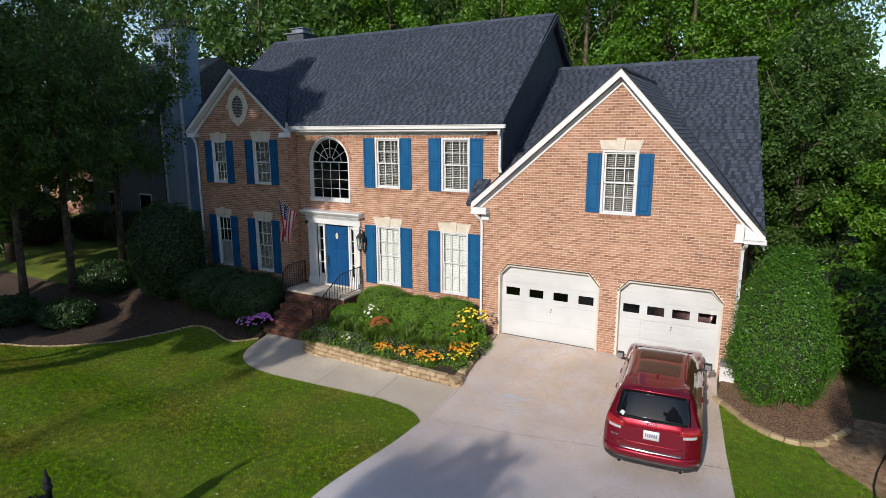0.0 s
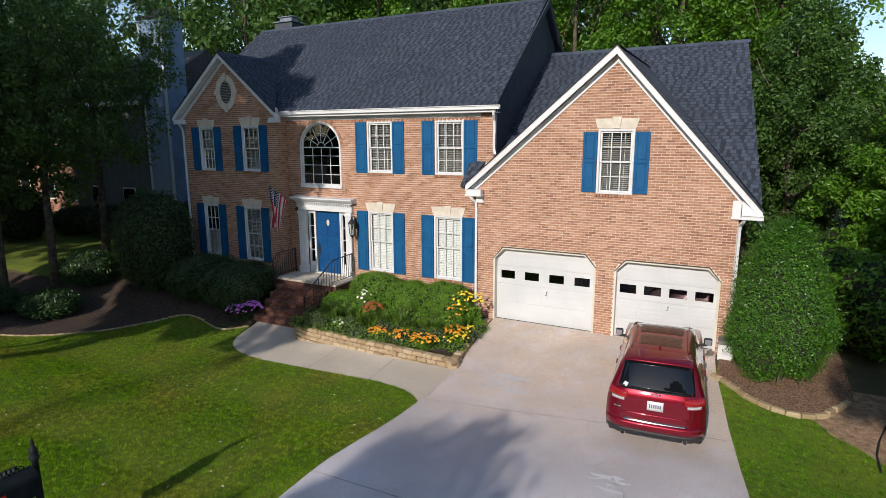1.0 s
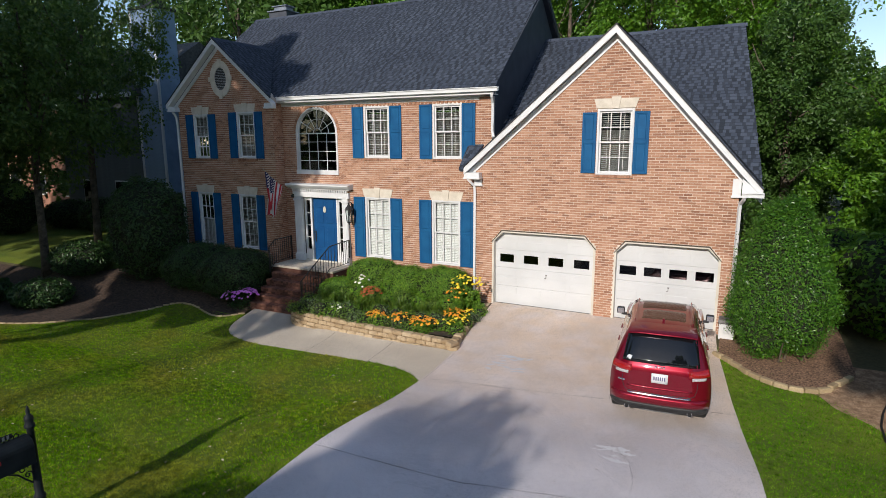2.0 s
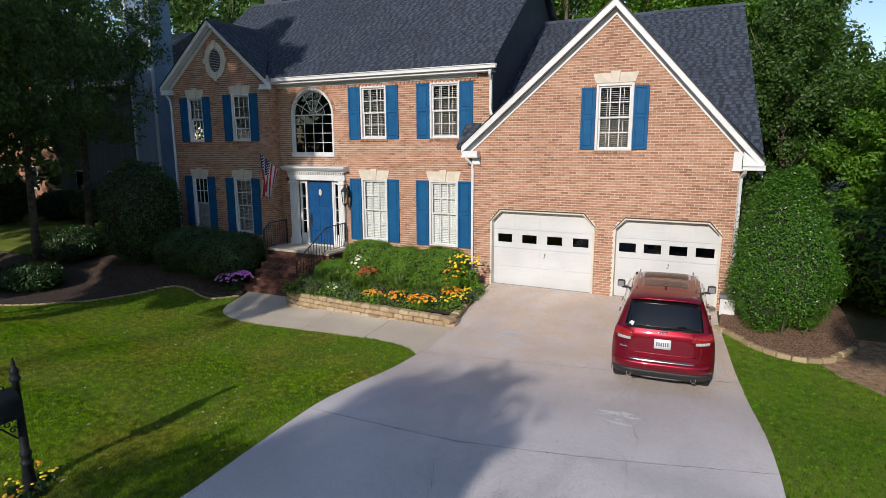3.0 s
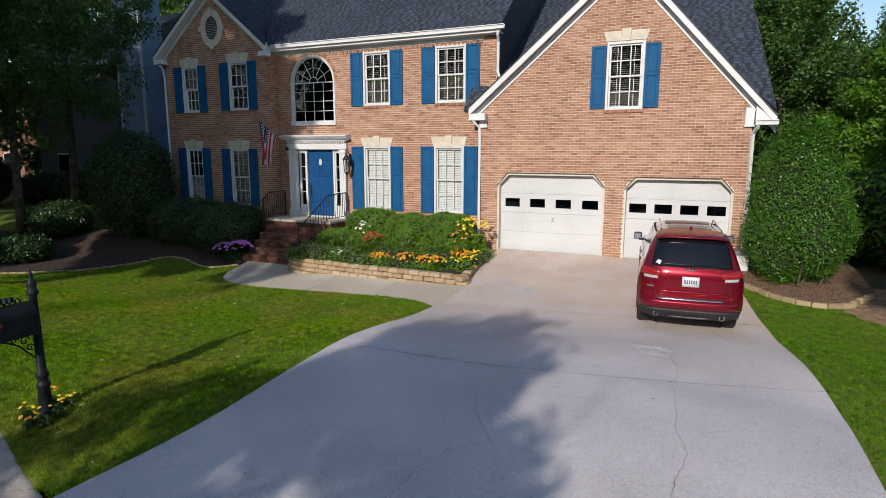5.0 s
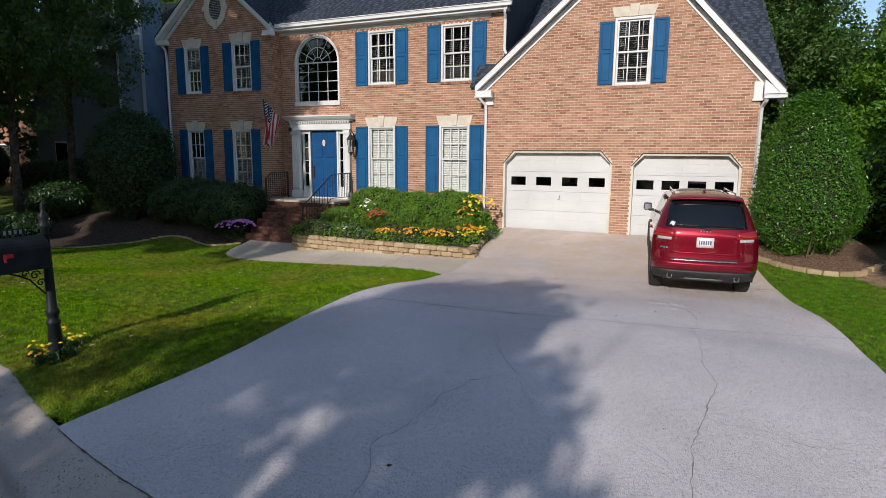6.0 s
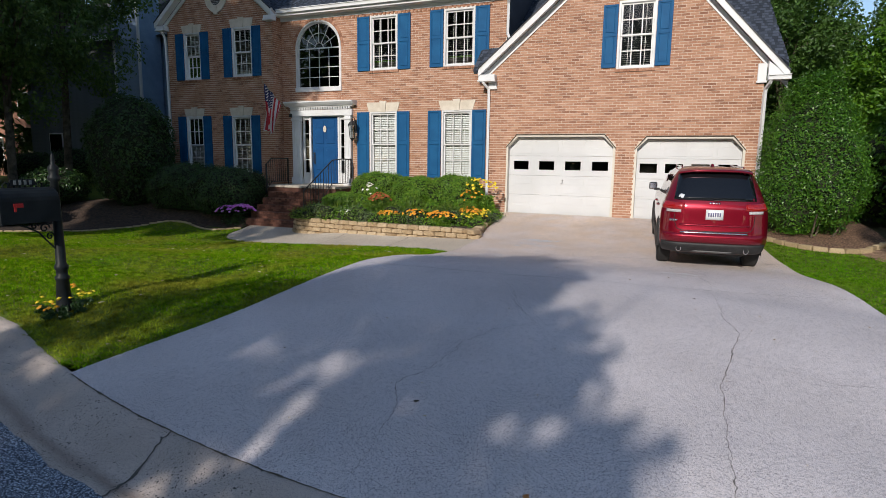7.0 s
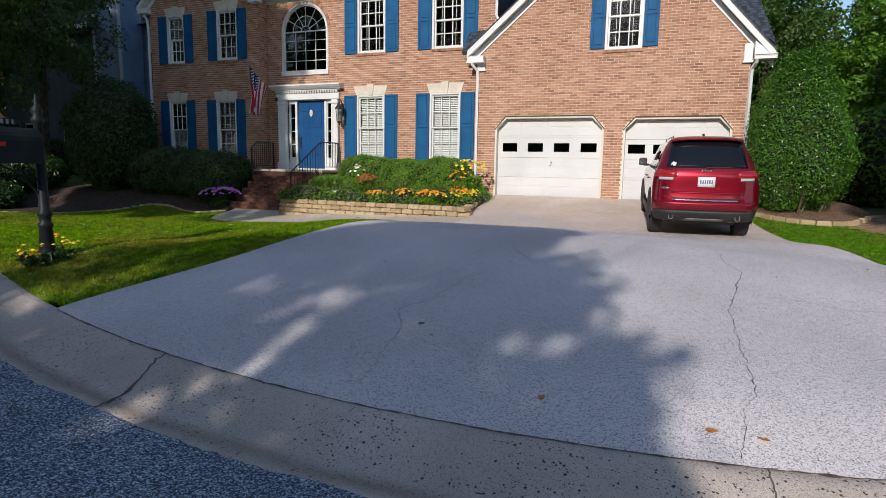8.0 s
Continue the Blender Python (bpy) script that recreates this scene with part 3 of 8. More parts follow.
drive = bpy.data.objects["driveway"]
ribbon("joint", [(1.05, -8.84), (2.0, -8.82), (3.0, -8.8), (3.7, -8.76), (4.55, -8.5), (5.2, -8.28), (5.9, -8.0), (6.7, -7.68), (7.62, -7.35)], 0.014, CRACK, drive, wander=0.008, taper=False)
ribbon("joint", [(1.0, -5.0), (1.7, -4.9), (2.95, -4.72), (3.5, -4.6), (4.85, -4.34), (7.2, -4.0)], 0.014, CRACK, drive, wander=0.008, taper=False)
ribbon("joint", [(1.0, -5.0), (0.98, -4.2), (0.99, -3.36)], 0.012, CRACK, drive, wander=0.005, taper=False)
ribbon("crack", [(3.36, -8.86), (3.46, -9.25), (3.66, -9.55), (3.76, -9.93), (3.97, -10.24), (4.16, -10.51), (3.91, -10.73), (3.79, -10.83), (3.77, -11.0), (3.63, -11.19), (3.65, -11.36), (3.58, -11.69), (3.44, -12.01), (3.42, -12.14), (3.5, -12.27), (3.57, -12.52), (3.61, -12.72), (3.6, -13.13), (3.62, -13.27)], 0.007, CRACK, drive, wander=0.035)
ribbon("crack", [(4.16, -10.51), (4.43, -10.48), (4.57, -10.52), (4.77, -10.58)], 0.006, CRACK, drive, wander=0.04)
ribbon("crack", [(5.38, -4.83), (5.3, -5.8), (5.12, -6.21), (5.45, -6.44), (5.69, -6.81), (5.84, -7.27), (5.86, -7.96)], 0.008, CRACK, drive, wander=0.035)
ribbon("crack", [(5.8, -8.05), (5.91, -8.84), (5.92, -9.45), (6.06, -9.85), (6.01, -10.09), (5.93, -10.6), (5.84, -11.12), (5.86, -11.46), (5.85, -12.09), (5.88, -12.49), (5.87, -12.62), (5.8, -12.78), (5.78, -12.96), (5.75, -13.2)], 0.0085, CRACK, drive, wander=0.02)
ribbon("crack", [(5.93, -10.61), (6.06, -10.64), (6.28, -10.62), (6.48, -10.63), (6.72, -10.70), (7.0, -10.66), (7.3, -10.5)], 0.006, CRACK, drive, wander=0.04)
ribbon("crack", [(3.47, -4.62), (3.55, -5.1), (3.57, -5.83), (3.66, -6.34), (3.75, -6.8), (3.78, -7.88), (3.89, -8.62)], 0.0065, CRACK, drive, wander=0.04)
ribbon("joint", [(-2.85, -4.4), (-2.88, -3.1)], 0.018, CRACK, walkway, wander=0.004, taper=False, lift=0.021)
ribbon("joint", [(-0.87, -4.46), (-0.92, -3.2)], 0.018, CRACK, walkway, wander=0.004, taper=False, lift=0.021)


def rubbed_marks(name, x0, x1, y0, y1, count, width, material, label, seed):
    """Faint strokes rubbed into the concrete, lying a little aslant."""
    g = random.Random(seed)
    for k in range(count):
        x, y, length, a = g.uniform(x0, x1), g.uniform(y0, y1), g.uniform(0.12, 0.42), g.gauss(0.15, 0.35)
        ribbon(name, [(x, y), (x + length * math.cos(a), y + length * math.sin(a))], width * g.uniform(0.5, 1.4), material, drive, label, lift=0.034, wander=0.03)


rubbed_marks("chalk_mark", 2.0, 2.75, -3.95, -3.1, 18, 0.10, surf("blue_chalk", (0.49, 0.51, 0.56), (0.58, 0.58, 0.61), 20, 0.95, 90, 0.5, 0.0), "rubbed-out pale blue chalk", 5)
rubbed_marks("scuff_mark", 4.95, 5.5, -7.1, -6.3, 7, 0.12, surf("pale_scuff", (0.66, 0.63, 0.62), (0.78, 0.75, 0.74), 20, 0.95, 90, 0.4, 0.0), "pale scuff on the concrete", 6)


JOINT_DIRT = surf("joint_dirt", (0.07, 0.055, 0.04), (0.16, 0.13, 0.095), 14, 0.95, 60, 0.4, 0.0)


def kerb_crack(x, lean, width):
    v = []
    fine = [tuple(np.interp(q, np.arange(7), [c[i] for c in profile[1:8]]) for i in (0, 1)) for q in np.linspace(0, 6, 40)]
    for dy, dz in fine:
        cx = x + lean * dy + 0.035 * noise.noise((x, dy * 4, 2.0)) + 0.02 * noise.noise((x, dy * 27, 5.0))
        w = width * (0.35 + 0.9 * abs(noise.noise((x * 3, dy * 9, 7.0))))
        ky, kz = float(kerb_line(cx)), float(land(cx, kerb_line(cx)))
        for s in (-0.5, 0.5):
            v.append((cx + s * w, ky + dy, kz + dz + 0.005))
    i = np.arange(len(v)).reshape(-1, 2)
    f = np.stack([i[:-1, 0], i[:-1, 1], i[1:, 1], i[1:, 0]], -1)
    sheet("crack", v, f, CRACK, kerb)


kerb_crack(2.08, -0.19, 0.034)
kerb_crack(5.85, -0.03, 0.016)
ribbon("joint", [(x, float(kerb_line(x)) - 0.002) for x in np.arange(0.5, 8.4, 0.15)], 0.016, JOINT_DIRT, drive, wander=0.006, taper=False, lift=0.034)


# ---- the house ----
house = tagged(root("house"), "two-storey red-brick house with blue shutters, white trim and dark shingle roofs", "house")
rng = random.Random(7)


def runs(flags, xs):
    """Stretches of x where the flag holds."""
    out, start = [], None
    for x, ok in zip(xs, flags):
        if ok and start is None:
            start = x
        if not ok and start is not None:
            out.append((start, x))
            start = None
    if start is not None:
        out.append((start, xs[-1]))
    return out


class Opening:
    """A hole in a wall: from x0 to x1, from z0 up to z1, with cut corners (chamfer) or a round head (arch)."""

    def __init__(self, x0, x1, z0, z1, chamfer=0.0, arch=0.0):
        self.x0, self.x1, self.z0, self.z1, self.chamfer, self.arch = x0, x1, z0, z1, chamfer, arch

    def top(self, x):
        if self.arch:
            r, c = (self.x1 - self.x0) / 2, (self.x0 + self.x1) / 2
            return self.z1 - self.arch + self.arch * math.sqrt(max(0.0, 1 - ((x - c) / r) ** 2))
        if self.chamfer:
            edge = min(x - self.x0, self.x1 - x)
            return self.z1 - max(0.0, self.chamfer - edge)
        return self.z1

    def breaks(self):
        if self.arch:
            return list(np.linspace(self.x0, self.x1, 17))
        if self.chamfer:
            return [self.x0, self.x0 + self.chamfer, self.x1 - self.chamfer, self.x1]
        return [self.x0, self.x1]


def brick_wall(name, x0, x1, y, base, top, openings, breaks=(), thick=0.22, label="", keep=(0, 0, 0, 0), lay=True):
    """A wall in the plane y, facing -y: a core with its openings cut through, and every brick laid proud of the mortar.
    keep: x0, x1, z0, z1 within which bricks are objects of their own."""
    xs = sorted({x0, x1, *breaks, *(b for o in openings for b in o.breaks())})
    bm = bmesh.new()
    for a, b in zip(xs, xs[1:]):
        mid = (a + b) / 2
        holes = sorted((o for o in openings if o.x0 < mid < o.x1), key=lambda o: o.z0)
        low = (base, base)
        for o in holes:
            if o.z0 > low[0] + 0.001:
                prism(bm, [(a, low[0]), (b, low[1]), (b, o.z0), (a, o.z0)], y, y + thick)
            low = (o.top(a), o.top(b))
        prism(bm, [(a, low[0]), (b, low[1]), (b, top(b)), (a, top(a))], y, y + thick)
    bmesh.ops.remove_doubles(bm, verts=bm.verts, dist=0.0005)
    wall = part(name, bm, MORTAR, house, label)
    if not lay:
        return wall
    grid = np.arange(x0, x1 + 0.0001, 0.01)
    tops = np.array([top(x) for x in grid])
    pitch, high, long_, gap = 0.0677, 0.0545, 0.204, 0.009
    v, f, singles = [], [], []
    z, course = base, 0
    while z < tops.max():
        ok = tops > z + high
        for o in openings:
            span = (grid >= o.x0 - 0.002) & (grid <= o.x1 + 0.002)
            heads = np.array([o.top(x) for x in grid[span]])
            blocked = (z + high > o.z0) & (z < heads)
            ok[span] &= ~blocked
        for a, b in runs(ok, grid):
            x = x0 - (0.102 if course % 2 else 0.0)
            while x < b:
                p, q = max(x, a), min(x + long_ - gap, b)
                if q - p > 0.03:
                    d = 0.007 + rng.uniform(-0.002, 0.002)
                    if keep[0] < p and q < keep[1] and keep[2] < z < keep[3] and q - p > 0.19:
                        singles.append((p, z, d))
                    else:
                        k = len(v)
                        v += [(p, y - d, z), (q, y - d, z), (q, y - d, z + high), (p, y - d, z + high), (p, y, z), (q, y, z), (q, y, z + high), (p, y, z + high)]
                        f += [(k, k + 1, k + 2, k + 3), (k, k + 4, k + 5, k + 1), (k + 3, k + 2, k + 6, k + 7), (k, k + 3, k + 7, k + 4), (k + 1, k + 5, k + 6, k + 2)]
                x += long_
        z += pitch
        course += 1
    tagged(sheet("brickwork", v, f, BRICK, wall), "salmon and brown bricks in pale mortar", kind="stuff")
    brick_sets.append((wall, y, singles, long_ - gap, high))
    return wall


brick_sets = []
MAIN_Y, BAY_Y = 0.30, -0.15


def slope_line(points):
    xs, zs = zip(*points)
    return lambda x: float(np.interp(x, xs, zs))


# Openings: window units are wood-framed and sit between their shutters.
MAIN_WIN = [(-4.06, -3.08, 0.95, 2.98), (-1.56, -0.58, 0.95, 2.98), (-4.03, -3.06, 4.24, 5.88), (-1.52, -0.54, 4.24, 5.88)]
BAY_WIN = [(-11.37, -10.57, 0.93, 2.93), (-9.27, -8.42, 0.92, 2.92), (-11.33, -10.56, 4.18, 5.78), (-9.15, -8.30, 4.2, 5.82)]
GAR_WIN = (3.50, 4.43, 3.89, 5.58)
ARCH = Opening(-6.86, -5.10, 3.70, 5.93, arch=0.88)
ENTRY = Opening(-6.95, -4.70, 0.60, 2.93)
GAR1, GAR2 = Opening(0.60, 3.60, -0.02, 2.22, chamfer=0.30), Opening(4.10, 6.68, -0.02, 2.16, chamfer=0.28)

garage_top = slope_line([(0.0, 4.12), (3.92, 7.36), (6.95, 3.95)])
brick_wall("garage_wall", 0.0, 6.95, 0.0, -0.25, garage_top, [GAR1, GAR2, Opening(*GAR_WIN)], [3.92], label="salmon brick gable wall over the garage doors", keep=(0.2, 6.75, 2.36, 2.95))
brick_wall("front_wall", -7.45, 0.42, MAIN_Y, -0.45, lambda x: 6.05, [Opening(*w) for w in MAIN_WIN] + [ARCH, ENTRY], label="sunlit brick front wall", keep=(-4.65, -2.0, 3.4, 4.1))
bay_top = slope_line([(-12.1, 6.25), (-9.8, 8.12), (-7.45, 6.25)])
brick_wall("bay_wall", -12.1, -7.45, BAY_Y, -0.6, bay_top, [Opening(*w) for w in BAY_WIN], [-9.8], label="brick gabled wing wall in dappled shade")


def plain_walls():
    """The returns and the walls out of sight that close the house."""
    for name, x0, x1, y0, y1, z0, z1 in (("bay_return_wall", -7.67, -7.452, BAY_Y + 0.22, MAIN_Y + 0.3, -0.6, 6.15), ("bay_side_wall", -12.098, -11.88, BAY_Y + 0.22, 9.0, -0.6, 6.2), ("garage_side_wall", 6.73, 6.948, 0.22, 10.5, -0.25, 3.95), ("garage_return_wall", 0.002, 0.22, 0.22, 0.30, -0.25, 4.1), ("rear_wall", -12.0, 6.9, 9.0, 9.22, -0.6, 6.1)):
        bm = bmesh.new()
        box(bm, x0, x1, y0, y1, z0, z1)
        wall = part(name, bm, MORTAR, house)
        v, f = [], []
        for side_x, out in ((x1, 1), (x0, -1)):
            if name in ("rear_wall", "bay_side_wall") or out < 0:
                continue
            z, course = z0, 0
            while z < z1 - 0.06:
                start = {"bay_return_wall": BAY_Y, "garage_side_wall": 0.0}.get(name, y0)
                y = start - (0.102 if course % 2 else 0)
                while y < y1:
                    p, q = max(y, start), min(y + 0.194, y1)
                    if q - p > 0.02:
                        k, d = len(v), 0.007 + rng.uniform(-0.002, 0.002)
                        a = side_x + out * d
                        v += [(a, p, z), (a, q, z), (a, q, z + 0.0575), (a, p, z + 0.0575), (side_x, p, z), (side_x, q, z), (side_x, q, z + 0.0575), (side_x, p, z + 0.0575)]
                        f += [(k, k + 1, k + 2, k + 3), (k, k + 4, k + 5, k + 1), (k + 3, k + 2, k + 6, k + 7), (k, k + 3, k + 7, k + 4), (k + 1, k + 5, k + 6, k + 2)]
                    y += 0.204
                z += 0.0677
                course += 1
        if v:
            tagged(sheet("brickwork", v, f, BRICK, wall), kind="stuff")
    bm = bmesh.new()
    prism(bm, [(0.53, -0.6), (9.0, -0.6), (9.0, 6.1), (4.6, 9.7), (0.53, 6.28)], 0.22, 0.415, "x")
    part("main_gable_wall", bm, SIDING, house, "sided gable end above the garage roof, its shade put into a dark grey")
    bm = bmesh.new()
    prism(bm, [(0.3, -0.6), (9.0, -0.6), (9.0, 6.1), (4.6, 9.7), (0.3, 6.1)], -12.1, -11.9, "x")
    part("main_gable_wall", bm, SIDING, house)
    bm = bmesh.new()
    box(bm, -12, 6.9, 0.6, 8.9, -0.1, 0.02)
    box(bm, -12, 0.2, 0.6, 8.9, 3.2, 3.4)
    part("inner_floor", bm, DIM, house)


# siding darkened: the gable end's unlit side is put into the colour
SIDING = surf("shade_darkened_siding", (0.045, 0.052, 0.068), (0.065, 0.073, 0.092), 2, 0.6, 40, 0.1, 0.1)
plain_walls()


# ---- roofs ----
def roof_plane(name, outline, thick=0.10, label="", level=None):
    """A shingled slope. outline: corners in space, the first two along the eave, all in one plane."""
    p = [Vector(c) for c in outline]
    u = Vector(level) if level else (p[1] - p[0]).normalized()
    normal = (p[1] - p[0]).cross(p[2] - p[0]).normalized()
    if normal.z < 0:
        normal = -normal
    up = normal.cross(u)
    if up.z < 0:
        up = -up
    flat = [((c - p[0]).dot(u), (c - p[0]).dot(up)) for c in p]
    bm = bmesh.new()
    top = [bm.verts.new(c) for c in p]
    low = [bm.verts.new(c - normal * thick) for c in p]
    bm.faces.new(top)
    bm.faces.new(low[::-1])
    for k in range(len(p)):
        bm.faces.new((top[k], low[k], low[(k + 1) % len(p)], top[(k + 1) % len(p)]))
    roof = part(name, bm, SHINGLE, house, label)
    v, f, dark = [], [], []
    highest = max(b for _, b in flat)
    pitch, row = 0.142, 0

    def span(level):
        cut = []
        for (a0, b0), (a1, b1) in zip(flat, flat[1:] + flat[:1]):
            if (b0 - level) * (b1 - level) <= 0 and abs(b1 - b0) > 1e-6:
                cut.append(a0 + (a1 - a0) * (level - b0) / (b1 - b0))
        return (min(cut), max(cut)) if len(cut) > 1 else None

    s = min(b for _, b in flat)
    while s < highest - 0.03:
        e = min(s + pitch + 0.01, highest)
        lo, hi = span(s + 0.002), span(e - 0.002)
        if lo and hi:
            a, b = max(lo[0], hi[0]) - 0.02, min(lo[1], hi[1]) + 0.02
            x, tooth = a - rng.uniform(0, 0.25), False
            while x < b:
                wide = rng.choice((0.08, 0.10, 0.13)) if tooth else rng.choice((0.07, 0.10, 0.14, 0.17))
                tooth = not tooth
                q0, q1 = max(x, a), min(x + wide - 0.004, b)
                if q1 - q0 > 0.03:
                    t = rng.choice((0.016, 0.022)) if tooth else 0.007
                    c0 = p[0] + u * q0 + up * s + normal * t
                    c1 = p[0] + u * q1 + up * s + normal * t
                    c2 = p[0] + u * q1 + up * e + normal * 0.003
                    c3 = p[0] + u * q0 + up * e + normal * 0.003
                    k = len(v)
                    v += [c0, c1, c2, c3, c0 - normal * t, c1 - normal * t]
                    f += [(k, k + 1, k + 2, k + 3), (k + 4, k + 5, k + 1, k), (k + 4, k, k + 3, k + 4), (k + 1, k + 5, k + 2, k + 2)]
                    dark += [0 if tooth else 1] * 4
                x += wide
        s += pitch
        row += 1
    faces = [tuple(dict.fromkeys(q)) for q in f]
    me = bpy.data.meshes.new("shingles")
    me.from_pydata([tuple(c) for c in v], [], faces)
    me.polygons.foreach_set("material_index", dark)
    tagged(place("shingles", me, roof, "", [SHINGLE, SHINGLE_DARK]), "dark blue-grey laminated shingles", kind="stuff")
    return roof


RIDGE_Y, RIDGE_Z = 4.6, 10.0
MX0, MX1 = -12.5, 0.62
roof_plane("main_roof", [(MX0, -0.02, 6.28), (MX1, -0.02, 6.28), (MX1 - 0.1, RIDGE_Y, RIDGE_Z), (MX0, RIDGE_Y, RIDGE_Z)], label="steep dark shingle roof over the main block")
roof_plane("main_roof", [(MX1, 9.2, 6.28), (MX0, 9.2, 6.28), (MX0, RIDGE_Y, RIDGE_Z), (MX1 - 0.1, RIDGE_Y, RIDGE_Z)])
GR = 8.28
VALLEY = (3.92, -0.32 + 3.82 / ((GR - 3.80) / 5.62), 7.62)
VALLEY_LEFT = (3.92, -0.32 + 3.52 / ((GR - 4.10) / 5.62), 7.62)
roof_plane("garage_roof", [(-0.2, -0.32, 4.10), VALLEY_LEFT, (3.92, 5.3, GR), (0.3, 5.3, GR)], label="dark shingle roof over the garage wing", level=(1, 0, 0))
roof_plane("garage_roof", [(7.40, -0.32, 3.80), VALLEY, (3.92, 5.3, GR), (6.72, 5.3, GR)], level=(1, 0, 0))
roof_plane("garage_roof", [(7.1, 10.9, 3.80), (0.3, 10.9, 3.80), (0.3, 5.3, GR), (6.75, 5.3, GR)])
GP = (3.92, 7.62)
roof_plane("return_roof", [(-0.34, -0.33, 3.97), (-0.24, -0.33, 3.97), (0.18, 0.29, 4.68), (-0.30, 0.29, 4.68)], label="small shingled roof end against the front wall", level=(1, 0, 0))
roof_plane("garage_gable_roof", [(GP[0], -0.25, GP[1]), (GP[0], 4.75, GP[1]), (-0.22, -0.25, 4.05)], label="shingled front gable roof")
roof_plane("garage_gable_roof", [(GP[0], -0.25, GP[1]), (GP[0], 4.75, GP[1]), (7.44, -0.25, 3.66)])
BP = (-9.8, 8.34)
roof_plane("bay_gable_roof", [(BP[0], -0.40, BP[1]), (BP[0], 2.62, BP[1]), (-12.42, -0.40, 6.18)])
roof_plane("bay_gable_roof", [(BP[0], -0.40, BP[1]), (BP[0], 2.62, BP[1]), (-7.28, -0.40, 6.24)])


def ridge_cap(points, wide=0.12):
    bm = bmesh.new()
    a, b = Vector(points[0]), Vector(points[1])
    n = int((b - a).length / 0.2)
    side = (b - a).cross(Vector((0, 0, 1))).normalized()
    for k in range(n):
        p, q = a + (b - a) * (k / n), a + (b - a) * ((k + 1.15) / n)
        lift = Vector((0, 0, 0.03 + 0.004 * (k % 2)))
        ring = [bm.verts.new(c) for c in (p + lift, p + side * wide - Vector((0, 0, 0.08)), q + side * wide - Vector((0, 0, 0.09)), q + lift - Vector((0, 0, 0.012)), q - side * wide - Vector((0, 0, 0.09)), p - side * wide - Vector((0, 0, 0.08)))]
        bm.faces.new((ring[0], ring[1], ring[2], ring[3]))
        bm.faces.new((ring[0], ring[3], ring[4], ring[5]))
    part("ridge_cap", bm, SHINGLE, house)


ridge_cap([(MX0, RIDGE_Y, RIDGE_Z + 0.01), (MX1 - 0.1, RIDGE_Y, RIDGE_Z + 0.01)])
ridge_cap([(0.3, 5.3, GR + 0.01), (6.76, 5.3, GR + 0.01)])
ridge_cap([(GP[0], -0.25, GP[1]), (GP[0], 4.7, GP[1])])
ridge_cap([(BP[0], -0.40, BP[1]), (BP[0], 2.6, BP[1])])


def rake(foot, peak, y, deep=0.20, inner=0.13, wall_y=0.0):
    """White boards along one slope of a gable: the outer fascia, its soffit, and the frieze against the brick."""
    (fx, fz), (px, pz) = foot, peak
    for name, drop0, drop1, ya, yb in (("rake_fascia", 0.02, 0.02 + deep, y, y + 0.03), ("rake_soffit", 0.16, 0.18, y + 0.03, wall_y - 0.035), ("rake_frieze", 0.20, 0.20 + inner + 0.06, wall_y - 0.035, wall_y - 0.009)):
        bm = bmesh.new()
        prism(bm, [(fx, fz - drop0), (px, pz - drop0), (px, pz - drop1), (fx, fz - drop1)], ya, yb)
        part(name, bm, WHITE, house)
    bm = bmesh.new()
    prism(bm, [(fx, fz + 0.0), (px, pz + 0.0), (px, pz - 0.03), (fx, fz - 0.03)], y - 0.025, y + 0.01)
    part("drip_edge", bm, IRON, house)


rake((-0.22, 4.05), GP, -0.27)
rake((7.44, 3.66), GP, -0.27)
rake((-12.42, 6.18), BP, -0.42, deep=0.17, inner=0.10, wall_y=BAY_Y)
rake((-7.28, 6.24), BP, -0.42, deep=0.17, inner=0.10, wall_y=BAY_Y)


def eave_return(x0, x1, y0, y1, z0, z1):
    """A boxed end where a gable meets its eave."""
    bm = bmesh.new()
    box(bm, x0, x1, y0, y1, z0, z1, 0.012)
    box(bm, x0 - 0.02, x1 + 0.02, y0 - 0.02, y1, z0 - 0.03, z0 + 0.02, 0.006)
    part("eave_return", bm, WHITE, house)


eave_return(-0.22, 0.26, -0.25, -0.03, 3.72, 3.88)
eave_return(0.02, 0.26, -0.05, -0.012, 3.52, 3.72)
eave_return(6.79, 6.985, -0.055, -0.012, 3.44, 3.86)
eave_return(-12.40, -11.98, -0.39, BAY_Y - 0.03, 5.92, 6.06)
eave_return(-7.62, -7.28, -0.39, BAY_Y - 0.03, 5.92, 6.06)


def gutter(x0, x1, y, z):
    """A white K-shaped gutter with its front lip."""
    bm = bmesh.new()
    prism(bm, [(y, z), (y + 0.02, z), (y + 0.03, z - 0.06), (y + 0.03, z - 0.115), (y + 0.125, z - 0.115), (y + 0.125, z), (y + 0.11, z), (y + 0.11, z - 0.10), (y + 0.045, z - 0.10), (y + 0.035, z - 0.015), (y, z - 0.02)], x0, x1, "x")
    part("gutter", bm, WHITE, house)


gutter(-7.35, 0.72, -0.10, 6.27)
gutter(7.0, 7.47, -0.37, 3.56)


def boxed_eave():
    """The closed end of the garage eave, from the wall's corner out to the gutter."""
    bm = bmesh.new()
    prism(bm, [(7.0, 3.44), (7.44, 3.44), (7.44, 3.50), (7.0, 3.88)], -0.245, -0.03)
    part("eave_box", bm, WHITE, house)


boxed_eave()


